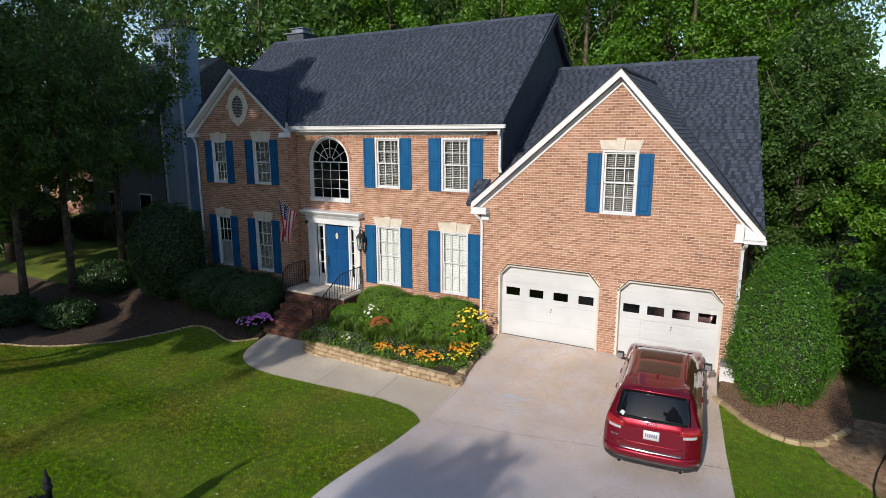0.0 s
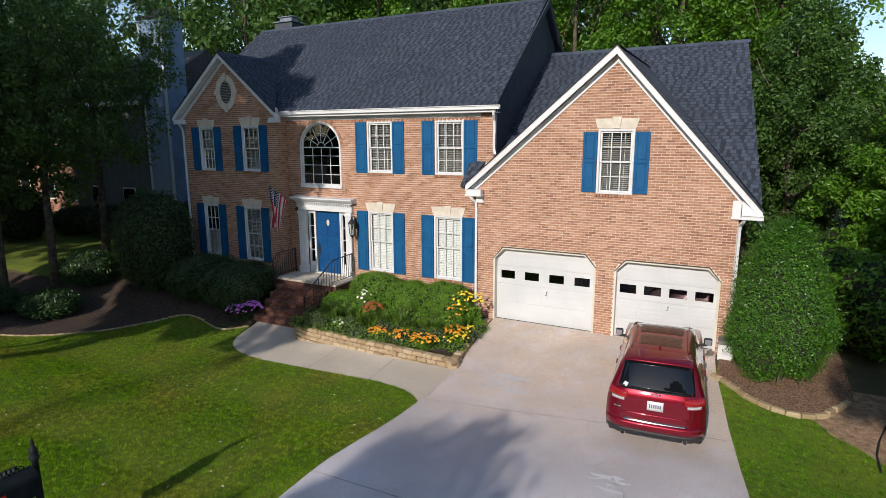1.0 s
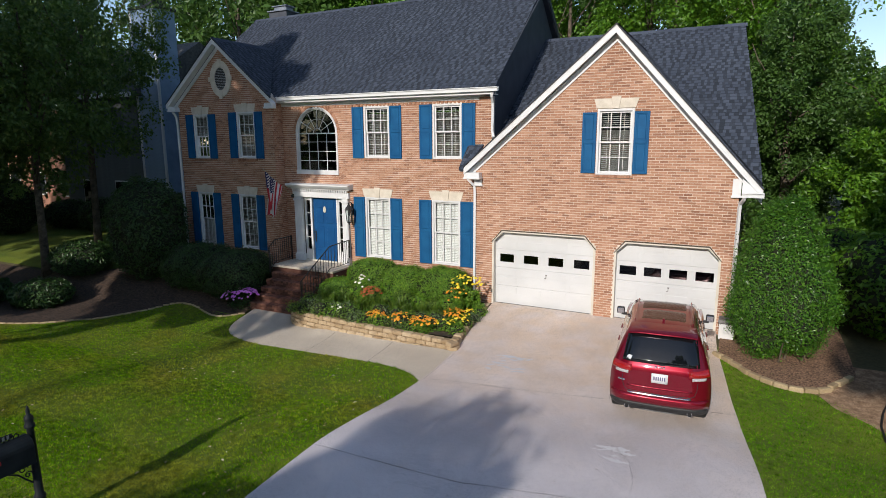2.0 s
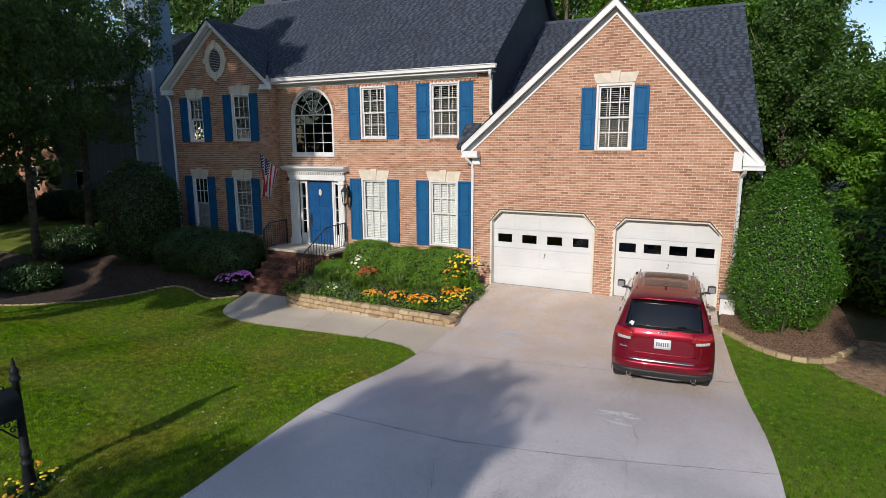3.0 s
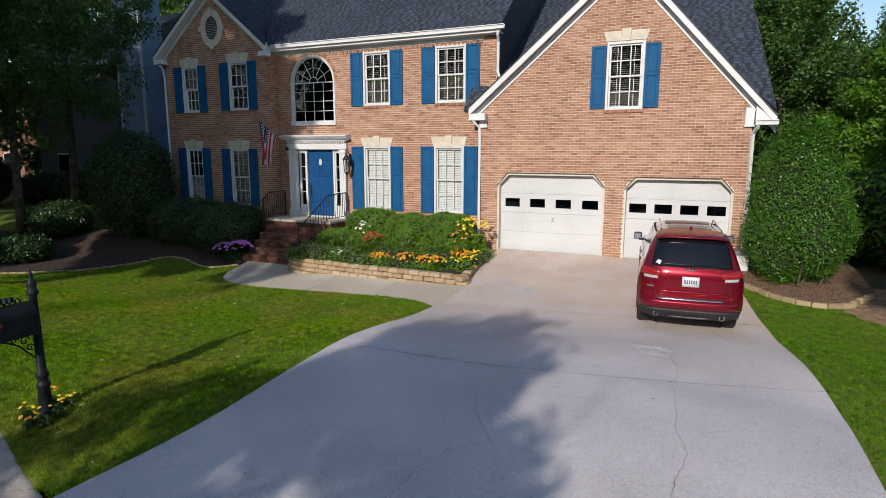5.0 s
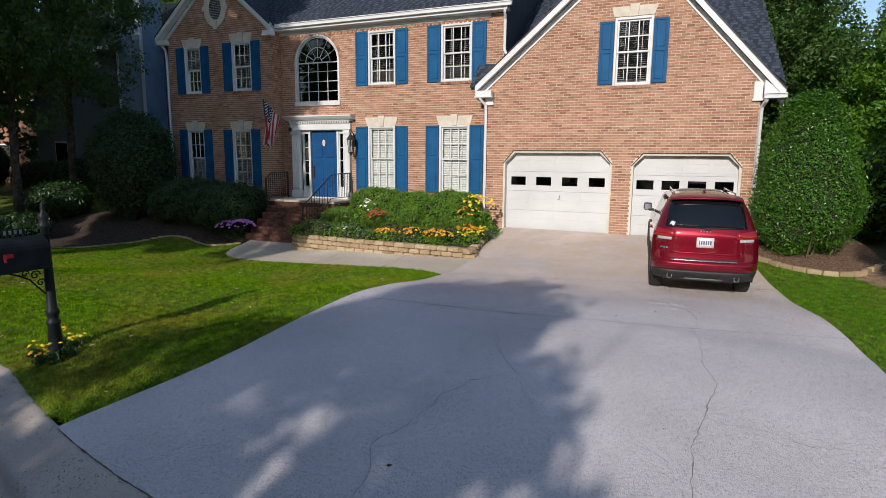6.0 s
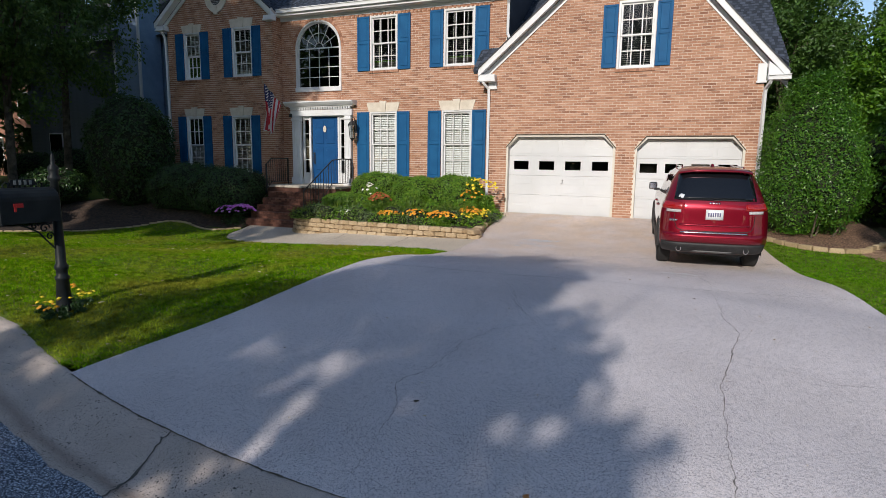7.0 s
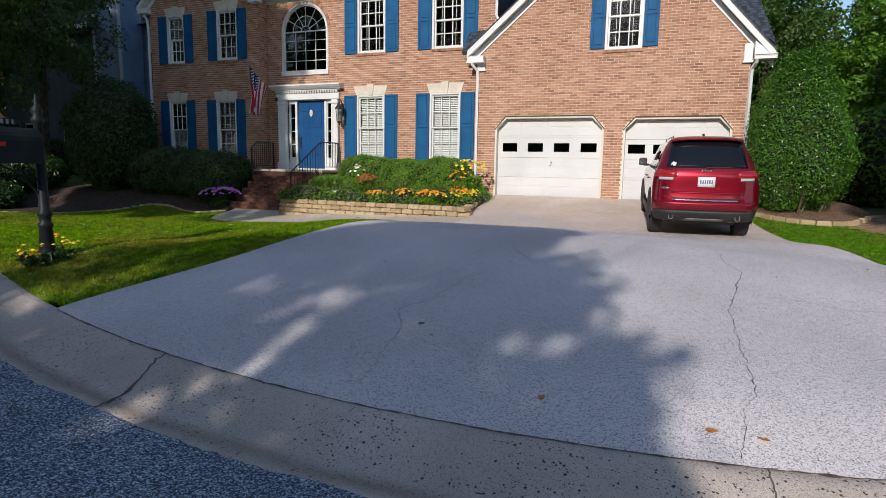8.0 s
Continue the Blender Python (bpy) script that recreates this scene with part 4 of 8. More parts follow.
def main_eave():
    bm = bmesh.new()
    box(bm, -7.44, 0.62, 0.02, 0.10, 6.08, 6.24)
    part("eave_fascia", bm, WHITE, house)
    bm = bmesh.new()
    box(bm, -7.44, 0.6, 0.10, MAIN_Y, 6.07, 6.09)
    part("eave_soffit", bm, WHITE, house)
    bm = bmesh.new()
    box(bm, -7.44, 0.03, MAIN_Y - 0.035, MAIN_Y - 0.010, 5.96, 6.07)
    part("frieze_board", bm, WHITE, house)
    v = [(0, -0.03, 0), (0.07, -0.03, 0), (0.07, -0.03, 0.07), (0, -0.03, 0.07), (0, 0, 0), (0.07, 0, 0), (0.07, 0, 0.07), (0, 0, 0.07)]
    me = bpy.data.meshes.new("dentil")
    me.from_pydata(v, [], [(0, 1, 2, 3), (0, 4, 5, 1), (3, 2, 6, 7), (0, 3, 7, 4), (1, 5, 6, 2)])
    me.materials.append(BRICK)
    for k in range(54):
        place("dentil", me, house).location = (-7.40 + k * 0.1375, MAIN_Y, 5.885)


main_eave()


def main_rake():
    """The raking board of the main block's gable end that stands over the garage roof."""
    bm = bmesh.new()
    prism(bm, [(-0.05, 6.26), (RIDGE_Y, RIDGE_Z - 0.02), (RIDGE_Y, RIDGE_Z - 0.24), (-0.05, 6.04)], MX1 - 0.03, MX1 + 0.0, "x")
    prism(bm, [(9.2, 6.26), (RIDGE_Y, RIDGE_Z - 0.02), (RIDGE_Y, RIDGE_Z - 0.24), (9.2, 6.04)], MX1 - 0.03, MX1, "x")
    part("rake_fascia", bm, SIDING, house, "dark grey rake board in the siding's darkened colour")


main_rake()


def downspout(points):
    bm = bmesh.new()
    tube(bm, points, 0.0465, 4)
    part("downspout", bm, WHITE, house)


downspout([(0.50, 0.03, 6.14), (0.50, 0.05, 6.02), (0.47, 0.20, 5.85), (0.46, 0.23, 5.6), (0.46, 0.22, 5.05), (0.55, 0.12, 4.88)])
downspout([(-0.10, -0.24, 3.74), (-0.08, -0.22, 3.66), (0.03, -0.06, 3.5), (0.04, -0.05, 3.3), (0.04, -0.05, 1.5), (0.04, -0.05, -0.2)])
downspout([(7.06, -0.29, 3.46), (7.05, -0.24, 3.38), (6.99, -0.07, 3.27), (6.98, -0.05, 3.15), (6.98, -0.05, 1.5), (6.98, -0.05, -0.15)])
downspout([(-12.25, -0.30, 5.95), (-12.16, -0.22, 5.7), (-12.14, -0.2, 5.4), (-12.14, -0.2, 2.5), (-12.14, -0.2, -0.3)])


# ---- windows, shutters, lintels ----
def window_unit(x0, x1, z0, z1, y, slats, rows=(2, 2), cols=3, sill=True):
    """A double-hung sash window in its opening: casing, two sashes with glazing bars, panes, blind and sill."""
    win = new("window")
    win.parent = house
    win.matrix_basis = pose((x0 + x1) / 2, y, z0)
    hw, h = (x1 - x0) / 2, z1 - z0
    c = 0.06
    bm = bmesh.new()
    for a, b, e, g in ((-hw, -hw + c, 0.0, h), (hw - c, hw, 0.0, h), (-hw + c, hw - c, h - c, h), (-hw + c, hw - c, 0.0, 0.05)):
        box(bm, a, b, -0.02, 0.12, e, g, 0.008)
    part("casing", bm, VINYL, win)
    half = (h - c + 0.05) / 2
    for k, (e, g, yy) in enumerate(((0.05, half + 0.02, 0.065), (half - 0.02, h - c, 0.03))):
        bm = bmesh.new()
        a, b, s = -hw + c, hw - c, 0.045
        for p, q, r, t in ((a, a + s, e, g), (b - s, b, e, g), (a + s, b - s, g - s, g), (a + s, b - s, e, e + s)):
            box(bm, p, q, yy, yy + 0.03, r, t, 0.005)
        sash = part("sash", bm, VINYL, win)
        bm = bmesh.new()
        for i in range(1, cols):
            x = a + s + (b - a - 2 * s) * i / cols
            box(bm, x - 0.013, x + 0.013, yy + 0.004, yy + 0.026, e + s, g - s)
        for i in range(1, rows[k]):
            zz = e + s + (g - e - 2 * s) * i / rows[k]
            box(bm, a + s, b - s, yy + 0.002, yy + 0.024, zz - 0.013, zz + 0.013)
        part("glazing_bar", bm, VINYL, sash)
        bm = bmesh.new()
        bm.faces.new([bm.verts.new(p) for p in ((a + s, yy + 0.014, e + s), (b - s, yy + 0.014, e + s), (b - s, yy + 0.014, g - s), (a + s, yy + 0.014, g - s))])
        pane = part("pane", bm, PANE, sash)
        pane.visible_shadow = False
    if slats == "curtain":
        for s in (-1, 1):
            bm = bmesh.new()
            line = [(s * (hw - c) * (1 - k / 20), 0.13 + 0.006 * math.sin(k * 0.9)) for k in range(21)]
            low = [bm.verts.new((x, yy, 0.05)) for x, yy in line]
            high = [bm.verts.new((x, yy, h - c)) for x, yy in line]
            for k in range(20):
                bm.faces.new((low[k], low[k + 1], high[k + 1], high[k]))
            part("curtain", bm, BLIND, win, "pale gathered curtain", smooth=True)
    elif slats:
        bm = bmesh.new()
        zz = 0.07
        tilt = {"closed": 0.80, "open": 0.24}.get(slats, 0.42)
        while zz < h - c:
            dy, dz = 0.027 * math.cos(tilt), 0.027 * math.sin(tilt)
            ring = [bm.verts.new(p) for p in ((-hw + c, 0.135 - dy, zz - dz), (hw - c, 0.135 - dy, zz - dz), (hw - c, 0.135 + dy, zz + dz), (-hw + c, 0.135 + dy, zz + dz))]
            bm.faces.new(ring)
            zz += 0.053
        for x in (-hw * 0.45, hw * 0.45):
            box(bm, x - 0.006, x + 0.006, 0.102, 0.104, 0.06, h - c)
        part("blind", bm, BLIND, win, "white slatted blind")
    if sill:
        bm = bmesh.new()
        n = max(4, int((x1 - x0 + 0.08) / 0.075))
        for i in range(n):
            a = -hw - 0.04 + (2 * hw + 0.08) * i / n
            box(bm, a + 0.004, a + (2 * hw + 0.08) / n - 0.004, -0.045, 0.05, -0.075, -0.006, 0.004)
        part("brick_sill", bm, BRICK, win)
    return win


def shutter(x0, x1, z0, z1, y):
    """A raised-panel shutter: stiles and rails round two panels, the lower one taller."""
    bm = bmesh.new()
    box(bm, x0, x1, y - 0.034, y - 0.012, z0, z1, 0.004)
    s = 0.055
    mid = z0 + (z1 - z0) * 0.52
    for a, b, c, d in ((x0, x0 + s, z0, z1), (x1 - s, x1, z0, z1), (x0 + s, x1 - s, z0, z0 + s * 1.3), (x0 + s, x1 - s, z1 - s, z1), (x0 + s, x1 - s, mid - s * 0.7, mid + s * 0.7)):
        box(bm, a, b, y - 0.048, y - 0.03, c, d, 0.004)
    for c, d in ((z0 + s * 1.3, mid - s * 0.7), (mid + s * 0.7, z1 - s)):
        box(bm, x0 + s + 0.025, x1 - s - 0.025, y - 0.044, y - 0.03, c + 0.025, d - 0.025, 0.01)
    part("shutter", bm, BLUE, house, "blue raised-panel shutter")


def lintel(x0, x1, z, y, high=0.27, flare=0.10):
    """A cast-stone jack arch of two flared blocks and a taller keystone."""
    lin = new("lintel")
    lin.parent = house
    c = (x0 + x1) / 2
    k0, k1 = 0.085, 0.12
    for name, pts, d in (("arch_block", [(x0 - 0.02, z), (c - k0, z), (c - k1, z + high), (x0 - flare, z + high)], 0.025), ("arch_block", [(c + k0, z), (x1 + 0.02, z), (x1 + flare, z + high), (c + k1, z + high)], 0.025), ("keystone", [(c - k0 + 0.003, z - 0.01), (c + k0 - 0.003, z - 0.01), (c + k1 - 0.003, z + high + 0.045), (c - k1 + 0.003, z + high + 0.045)], 0.045)):
        bm = bmesh.new()
        prism(bm, pts, y - d, y + 0.02)
        part(name, bm, LINTEL, lin)
    lin["label"] = "pale cast-stone jack arch with keystone"


for i, (x0, x1, z0, z1) in enumerate(MAIN_WIN):
    window_unit(x0, x1, z0, z1, MAIN_Y, "closed" if i < 2 else "open")
    shutter(x0 - 0.445, x0 - 0.012, z0, z1 - 0.01, MAIN_Y)
    shutter(x1 + 0.012, x1 + 0.445, z0, z1 - 0.01, MAIN_Y)
    if i < 2:
        lintel(x0, x1, z1, MAIN_Y)
for i, (x0, x1, z0, z1) in enumerate(BAY_WIN):
    window_unit(x0, x1, z0, z1, BAY_Y, ("closed", "half", "closed", "half")[i])
    shutter(x0 - 0.375, x0 - 0.01, z0, z1 - 0.01, BAY_Y)
    shutter(x1 + 0.01, x1 + 0.375, z0, z1 - 0.01, BAY_Y)
    lintel(x0, x1, z1, BAY_Y, 0.26, 0.08)
window_unit(*GAR_WIN, 0.0, "open")
shutter(3.12, 3.49, 3.93, 5.50, 0.0)
shutter(4.44, 4.81, 3.93, 5.50, 0.0)
lintel(3.50, 4.43, 5.60, 0.0, 0.24)


def arch_window():
    """The tall round-headed window over the door, with a fan of bars in its head."""
    win = new("window")
    win.parent = house
    win["label"] = "tall arched white window with fan glazing"
    cx, z0, spring, r = -5.98, 3.70, 5.05, 0.88

    def ring(ra, rb, y0, y1, zb, name, mat_):
        bm = bmesh.new()
        angles = [math.pi * k / 24 for k in range(25)]
        for a, b in zip(angles, angles[1:]):
            pts = [(cx + ra * math.cos(a), spring + ra * math.sin(a)), (cx + ra * math.cos(b), spring + ra * math.sin(b)), (cx + rb * math.cos(b), spring + rb * math.sin(b)), (cx + rb * math.cos(a), spring + rb * math.sin(a))]
            prism(bm, pts, y0, y1)
        if zb:
            for s in (-1, 1):
                a, b = sorted((cx + s * ra, cx + s * rb))
                box(bm, a, b, y0, y1, zb, spring)
        return part(name, bm, mat_, win)

    ring(r, r - 0.06, MAIN_Y - 0.03, MAIN_Y + 0.1, z0, "casing", VINYL)
    ring(r - 0.06, r - 0.10, MAIN_Y + 0.02, MAIN_Y + 0.08, z0, "frame", VINYL)
    bm = bmesh.new()
    box(bm, cx - r - 0.02, cx + r + 0.02, MAIN_Y - 0.06, MAIN_Y + 0.1, z0 - 0.03, z0 + 0.12, 0.01)
    part("sill", bm, VINYL, win)
    bm = bmesh.new()
    ya, yb, w = MAIN_Y + 0.04, MAIN_Y + 0.06, 0.009
    i = r - 0.12
    for k in range(1, 4):
        x = cx - i + 2 * i * k / 4
        box(bm, x - w, x + w, ya, yb, z0 + 0.12, spring)
    for k in range(1, 4):
        z = z0 + 0.12 + (spring - z0 - 0.12) * k / 3.9
        box(bm, cx - i, cx + i, ya - 0.003, yb - 0.003, z - w, z + w)
    box(bm, cx - i, cx + i, ya - 0.006, yb - 0.006, spring - 0.02, spring + 0.02)
    for k in range(1, 6):
        a = math.pi * k / 6
        d = Vector((math.cos(a), math.sin(a)))
        n = Vector((-d.y, d.x)) * w
        p, q = d * 0.17, d * i
        prism(bm, [(cx + p.x + n.x, spring + p.y + n.y), (cx + q.x + n.x, spring + q.y + n.y), (cx + q.x - n.x, spring + q.y - n.y), (cx + p.x - n.x, spring + p.y - n.y)], ya, yb)
    for rr in (0.17, 0.48):
        for k in range(16):
            a, b = math.pi * k / 16, math.pi * (k + 1) / 16
            prism(bm, [(cx + (rr - w) * math.cos(a), spring + (rr - w) * math.sin(a)), (cx + (rr + w) * math.cos(a), spring + (rr + w) * math.sin(a)), (cx + (rr + w) * math.cos(b), spring + (rr + w) * math.sin(b)), (cx + (rr - w) * math.cos(b), spring + (rr - w) * math.sin(b))], ya + 0.002, yb + 0.002)
    part("glazing_bar", bm, VINYL, win)
    bm = bmesh.new()
    pts = [(cx - i - 0.02, z0 + 0.1)] + [(cx + (i + 0.02) * math.cos(a), spring + (i + 0.02) * math.sin(a)) for a in (math.pi - math.pi * k / 24 for k in range(25))] + [(cx + i + 0.02, z0 + 0.1)]
    prism(bm, pts, MAIN_Y + 0.064, MAIN_Y + 0.068)
    pane = part("pane", bm, DARK_PANE, win)
    pane.visible_shadow = False
    # the rowlock course of bricks round the head
    bm = bmesh.new()
    for k in range(30):
        a, b = math.pi * (k + 0.06) / 30, math.pi * (k + 0.94) / 30
        prism(bm, [(cx + ra * math.cos(t), spring + ra * math.sin(t)) for ra, t in ((r + 0.004, a), (r + 0.105, a), (r + 0.105, b), (r + 0.004, b))], MAIN_Y - 0.016, MAIN_Y + 0.02)
    part("brick_arch", bm, BRICK, win)


arch_window()


def gable_vent():
    """An oval louvred vent in a cast-stone ring with four keys."""
    vent = new("gable_vent")
    vent.parent = house
    vent["label"] = "oval white louvre in a pale stone ring"
    cx, cz, y = -9.78, 6.98, BAY_Y
    bm = bmesh.new()
    for k in range(32):
        a, b = 2 * math.pi * k / 32, 2 * math.pi * (k + 1) / 32
        prism(bm, [(cx + rx * math.cos(t), cz + rz * math.sin(t)) for rx, rz, t in ((0.28, 0.39, a), (0.50, 0.62, a), (0.50, 0.62, b), (0.28, 0.39, b))], y - 0.04, y + 0.02)
    part("ring", bm, LINTEL, vent)
    for a in (0, 90, 180, 270):
        bm = bmesh.new()
        d, n = Vector((math.cos(radians(a)), math.sin(radians(a)))), Vector((-math.sin(radians(a)), math.cos(radians(a))))
        r0, r1 = (0.30, 0.56) if a in (0, 180) else (0.41, 0.68)
        prism(bm, [(cx + (d * r + n * w).x, cz + (d * r + n * w).y) for r, w in ((r0, -0.06), (r1, -0.085), (r1, 0.085), (r0, 0.06))], y - 0.06, y - 0.02)
        part("keystone", bm, LINTEL, vent)
    bm = bmesh.new()
    k = -0.37
    while k < 0.36:
        w = 0.28 * math.sqrt(max(0.0, 1 - (k / 0.39) ** 2))
        prism(bm, [(y - 0.015, cz + k), (y + 0.03, cz + k + 0.035), (y + 0.034, cz + k + 0.03), (y - 0.01, cz + k - 0.008)], cx - w, cx + w, "x")
        k += 0.055
    part("louvre", bm, WHITE, vent)
    # dark sheet behind the louvres: the hollow's shade put in as colour
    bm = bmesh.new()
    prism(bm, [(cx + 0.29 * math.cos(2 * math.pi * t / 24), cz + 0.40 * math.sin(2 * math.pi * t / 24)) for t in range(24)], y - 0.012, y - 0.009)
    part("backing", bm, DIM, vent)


gable_vent()


# ---- front door ----
def entry():
    """The door with its sidelights, fluted pilasters, dentilled cornice and threshold."""
    door = new("front_door")
    door.parent = house
    door["label"] = "blue panelled front door in a white classical surround"
    y = MAIN_Y
    bm = bmesh.new()
    box(bm, -6.30, -5.30, y + 0.06, y + 0.105, 0.66, 2.86, 0.004)
    for (a, b) in ((-6.19, -5.86), (-5.74, -5.41)):
        for c, d in ((0.78, 1.02), (1.12, 1.86), (1.98, 2.44), (2.52, 2.76)):
            box(bm, a, b, y + 0.045, y + 0.07, c, d, 0.012)
    leaf = part("door_leaf", bm, DOOR_BLUE, door)
    bm = bmesh.new()
    lathe(bm, [(0.0, 0), (0.02, 0.0), (0.035, 0.03), (0.03, 0.06), (0.0, 0.065)], 10)
    bmesh.ops.rotate(bm, verts=bm.verts, matrix=Euler((radians(90), 0, 0)).to_matrix())
    bmesh.ops.translate(bm, verts=bm.verts, vec=(-6.22, y + 0.06, 1.66))
    box(bm, -6.245, -6.195, y + 0.04, y + 0.06, 1.30, 1.62, 0.01)
    tube(bm, [(-6.22, y + 0.04, 1.58), (-6.22, y - 0.02, 1.54), (-6.22, y - 0.02, 1.38), (-6.22, y + 0.04, 1.34)], 0.010, 6)
    part("door_handle", bm, IRON, leaf)
    bm = bmesh.new()
    prism(bm, [(-5.80 + 0.06 * math.cos(a), 2.46 + 0.11 * math.sin(a)) for a in (2 * math.pi * k / 16 for k in range(16))], y + 0.03, y + 0.045)
    part("door_plaque", bm, LINTEL, leaf, "small pale oval door knocker plate")
    for x0, x1 in ((-6.60, -6.43), (-5.17, -5.00)):
        bm = bmesh.new()
        for a, b, c, d in ((x0 - 0.07, x0, 0.66, 2.86), (x1, x1 + 0.07, 0.66, 2.86), (x0, x1, 0.66, 1.02), (x0, x1, 2.76, 2.86)):
            box(bm, a, b, y + 0.03, y + 0.10, c, d, 0.006)
        for zz in (1.45, 1.88, 2.31):
            box(bm, x0, x1, y + 0.05, y + 0.07, zz - 0.012, zz + 0.012)
        side = part("sidelight", bm, WHITE, door)
        bm = bmesh.new()
        box(bm, x0, x1, y + 0.076, y + 0.080, 1.02, 2.76)
        pane = part("pane", bm, DARK_PANE, side)
        pane.visible_shadow = False
    for x0, x1 in ((-7.02, -6.70), (-4.96, -4.72)):
        bm = bmesh.new()
        box(bm, x0, x1, y - 0.10, y + 0.03, 0.62, 2.90, 0.008)
        box(bm, x0 - 0.03, x1 + 0.03, y - 0.14, y + 0.03, 0.62, 0.86, 0.012)
        box(bm, x0 - 0.025, x1 + 0.025, y - 0.13, y + 0.03, 2.74, 2.82, 0.012)
        for k in range(4):
            fx = x0 + (x1 - x0) * (k + 0.75) / 4.5
            box(bm, fx - 0.016, fx + 0.016, y - 0.112, y - 0.09, 0.95, 2.66, 0.006)
        part("pilaster", bm, WHITE, door)
    bm = bmesh.new()
    box(bm, -7.06, -4.66, y - 0.12, y + 0.03, 2.88, 3.08, 0.008)
    box(bm, -7.10, -4.62, y - 0.16, y + 0.03, 3.16, 3.22, 0.008)
    prism(bm, [(y + 0.03, 3.20), (y - 0.20, 3.20), (y - 0.27, 3.25), (y - 0.31, 3.29), (y - 0.33, 3.30), (y - 0.33, 3.34), (y + 0.03, 3.37)], -7.20, -4.53, "x")
    part("cornice", bm, WHITE, door)
    cornice = bpy.data.objects["cornice"]
    for k in range(25):
        x = -7.04 + k * 0.0955
        bm = bmesh.new()
        box(bm, x, x + 0.05, y - 0.17, y - 0.10, 3.085, 3.155)
        part("dentil", bm, WHITE, cornice)
    bm = bmesh.new()
    box(bm, -6.70, -4.92, y - 0.02, y + 0.12, 0.60, 0.66, 0.01)
    part("threshold", bm, BEIGE, door)
    bm = bmesh.new()
    box(bm, -6.70, -4.92, y + 0.01, y + 0.10, 2.86, 2.92, 0.006)
    for x in (-6.36, -5.24):
        box(bm, x - 0.035, x + 0.035, y + 0.0, y + 0.10, 0.66, 2.86, 0.006)
    part("door_frame", bm, WHITE, door)


entry()


# ---- garage doors ----
LID_GREY = surf("lid_grey", (0.16, 0.15, 0.15), (0.22, 0.21, 0.2), 5, 0.7)

def garage_door(o, name="garage_door"):
    """A sectional door: four rows of raised panels, a row of dark lights, handle, and the beige casing of its opening."""
    door = new(name)
    door.parent = house
    door["label"] = "white panelled sectional garage door with four small windows"
    c = 0.052
    bm = bmesh.new()
    ch = o.chamfer
    outer = [(o.x0, -0.0), (o.x0, o.z1 - ch), (o.x0 + ch, o.z1), (o.x1 - ch, o.z1), (o.x1, o.z1 - ch), (o.x1, 0.0)]
    k = c * 0.42
    inner = [(o.x0 + c, 0.0), (o.x0 + c, o.z1 - ch - k), (o.x0 + ch + k, o.z1 - c), (o.x1 - ch - k, o.z1 - c), (o.x1 - c, o.z1 - ch - k), (o.x1 - c, 0.0)]
    for i in range(5):
        prism(bm, [outer[i], outer[i + 1], inner[i + 1], inner[i]], -0.022, 0.16)
    part("casing", bm, BEIGE, door, "beige timber casing")
    x0, x1 = o.x0 + c * 0.6, o.x1 - c * 0.6
    top = o.z1 - 0.03
    rows_ = 4
    h = top / rows_
    lights = [x0 + (x1 - x0) * (0.5 + i) / 4 for i in range(4)]
    for r in range(rows_):
        bm = bmesh.new()
        z0, z1 = r * h + 0.002, (r + 1) * h - 0.002
        if r == 2:
            box(bm, x0, x1, 0.12, 0.16, z0, z0 + 0.16, 0.004)
            box(bm, x0, x1, 0.12, 0.16, z0 + 0.40, z1, 0.004)
            edges = [x0] + [v for m_ in lights for v in (m_ - 0.215, m_ + 0.215)] + [x1]
            for a, b in zip(edges[::2], edges[1::2]):
                box(bm, a, b, 0.12, 0.16, z0 + 0.16, z0 + 0.40)
        else:
            box(bm, x0, x1, 0.12, 0.16, z0, z1, 0.004)
            for m_ in lights:
                w = (x1 - x0) / 8 - 0.05
                for p, q in ((z0 + 0.06, z0 + h / 2 - 0.03), (z0 + h / 2 + 0.03, z1 - 0.06)):
                    box(bm, m_ - w, m_ + w, 0.1155, 0.125, p, q, 0.004)
        section = part("door_section", bm, DOOR_WHITE, door)
        section.location.y = 0.05
        if r == 2:
            for m_ in lights:
                bm = bmesh.new()
                box(bm, m_ - 0.215, m_ + 0.215, 0.136, 0.140, z0 + 0.16, z0 + 0.40)
                part("pane", bm, DARK_PANE, section, "dark window light").visible_shadow = False
    bm = bmesh.new()
    cx = (o.x0 + o.x1) / 2 + 0.1
    tube(bm, [(cx, 0.165, 0.97), (cx, 0.14, 0.97), (cx, 0.14, 0.89), (cx - 0.05, 0.14, 0.875)], 0.008, 6)
    box(bm, cx - 0.018, cx + 0.018, 0.15, 0.17, 0.955, 0.99, 0.004)
    part("door_handle", bm, LID_GREY, door)
    bm = bmesh.new()
    box(bm, x0, x1, 0.165, 0.215, -0.012, 0.006)
    part("bottom_seal", bm, IRON, door)


garage_door(GAR1)
garage_door(GAR2)


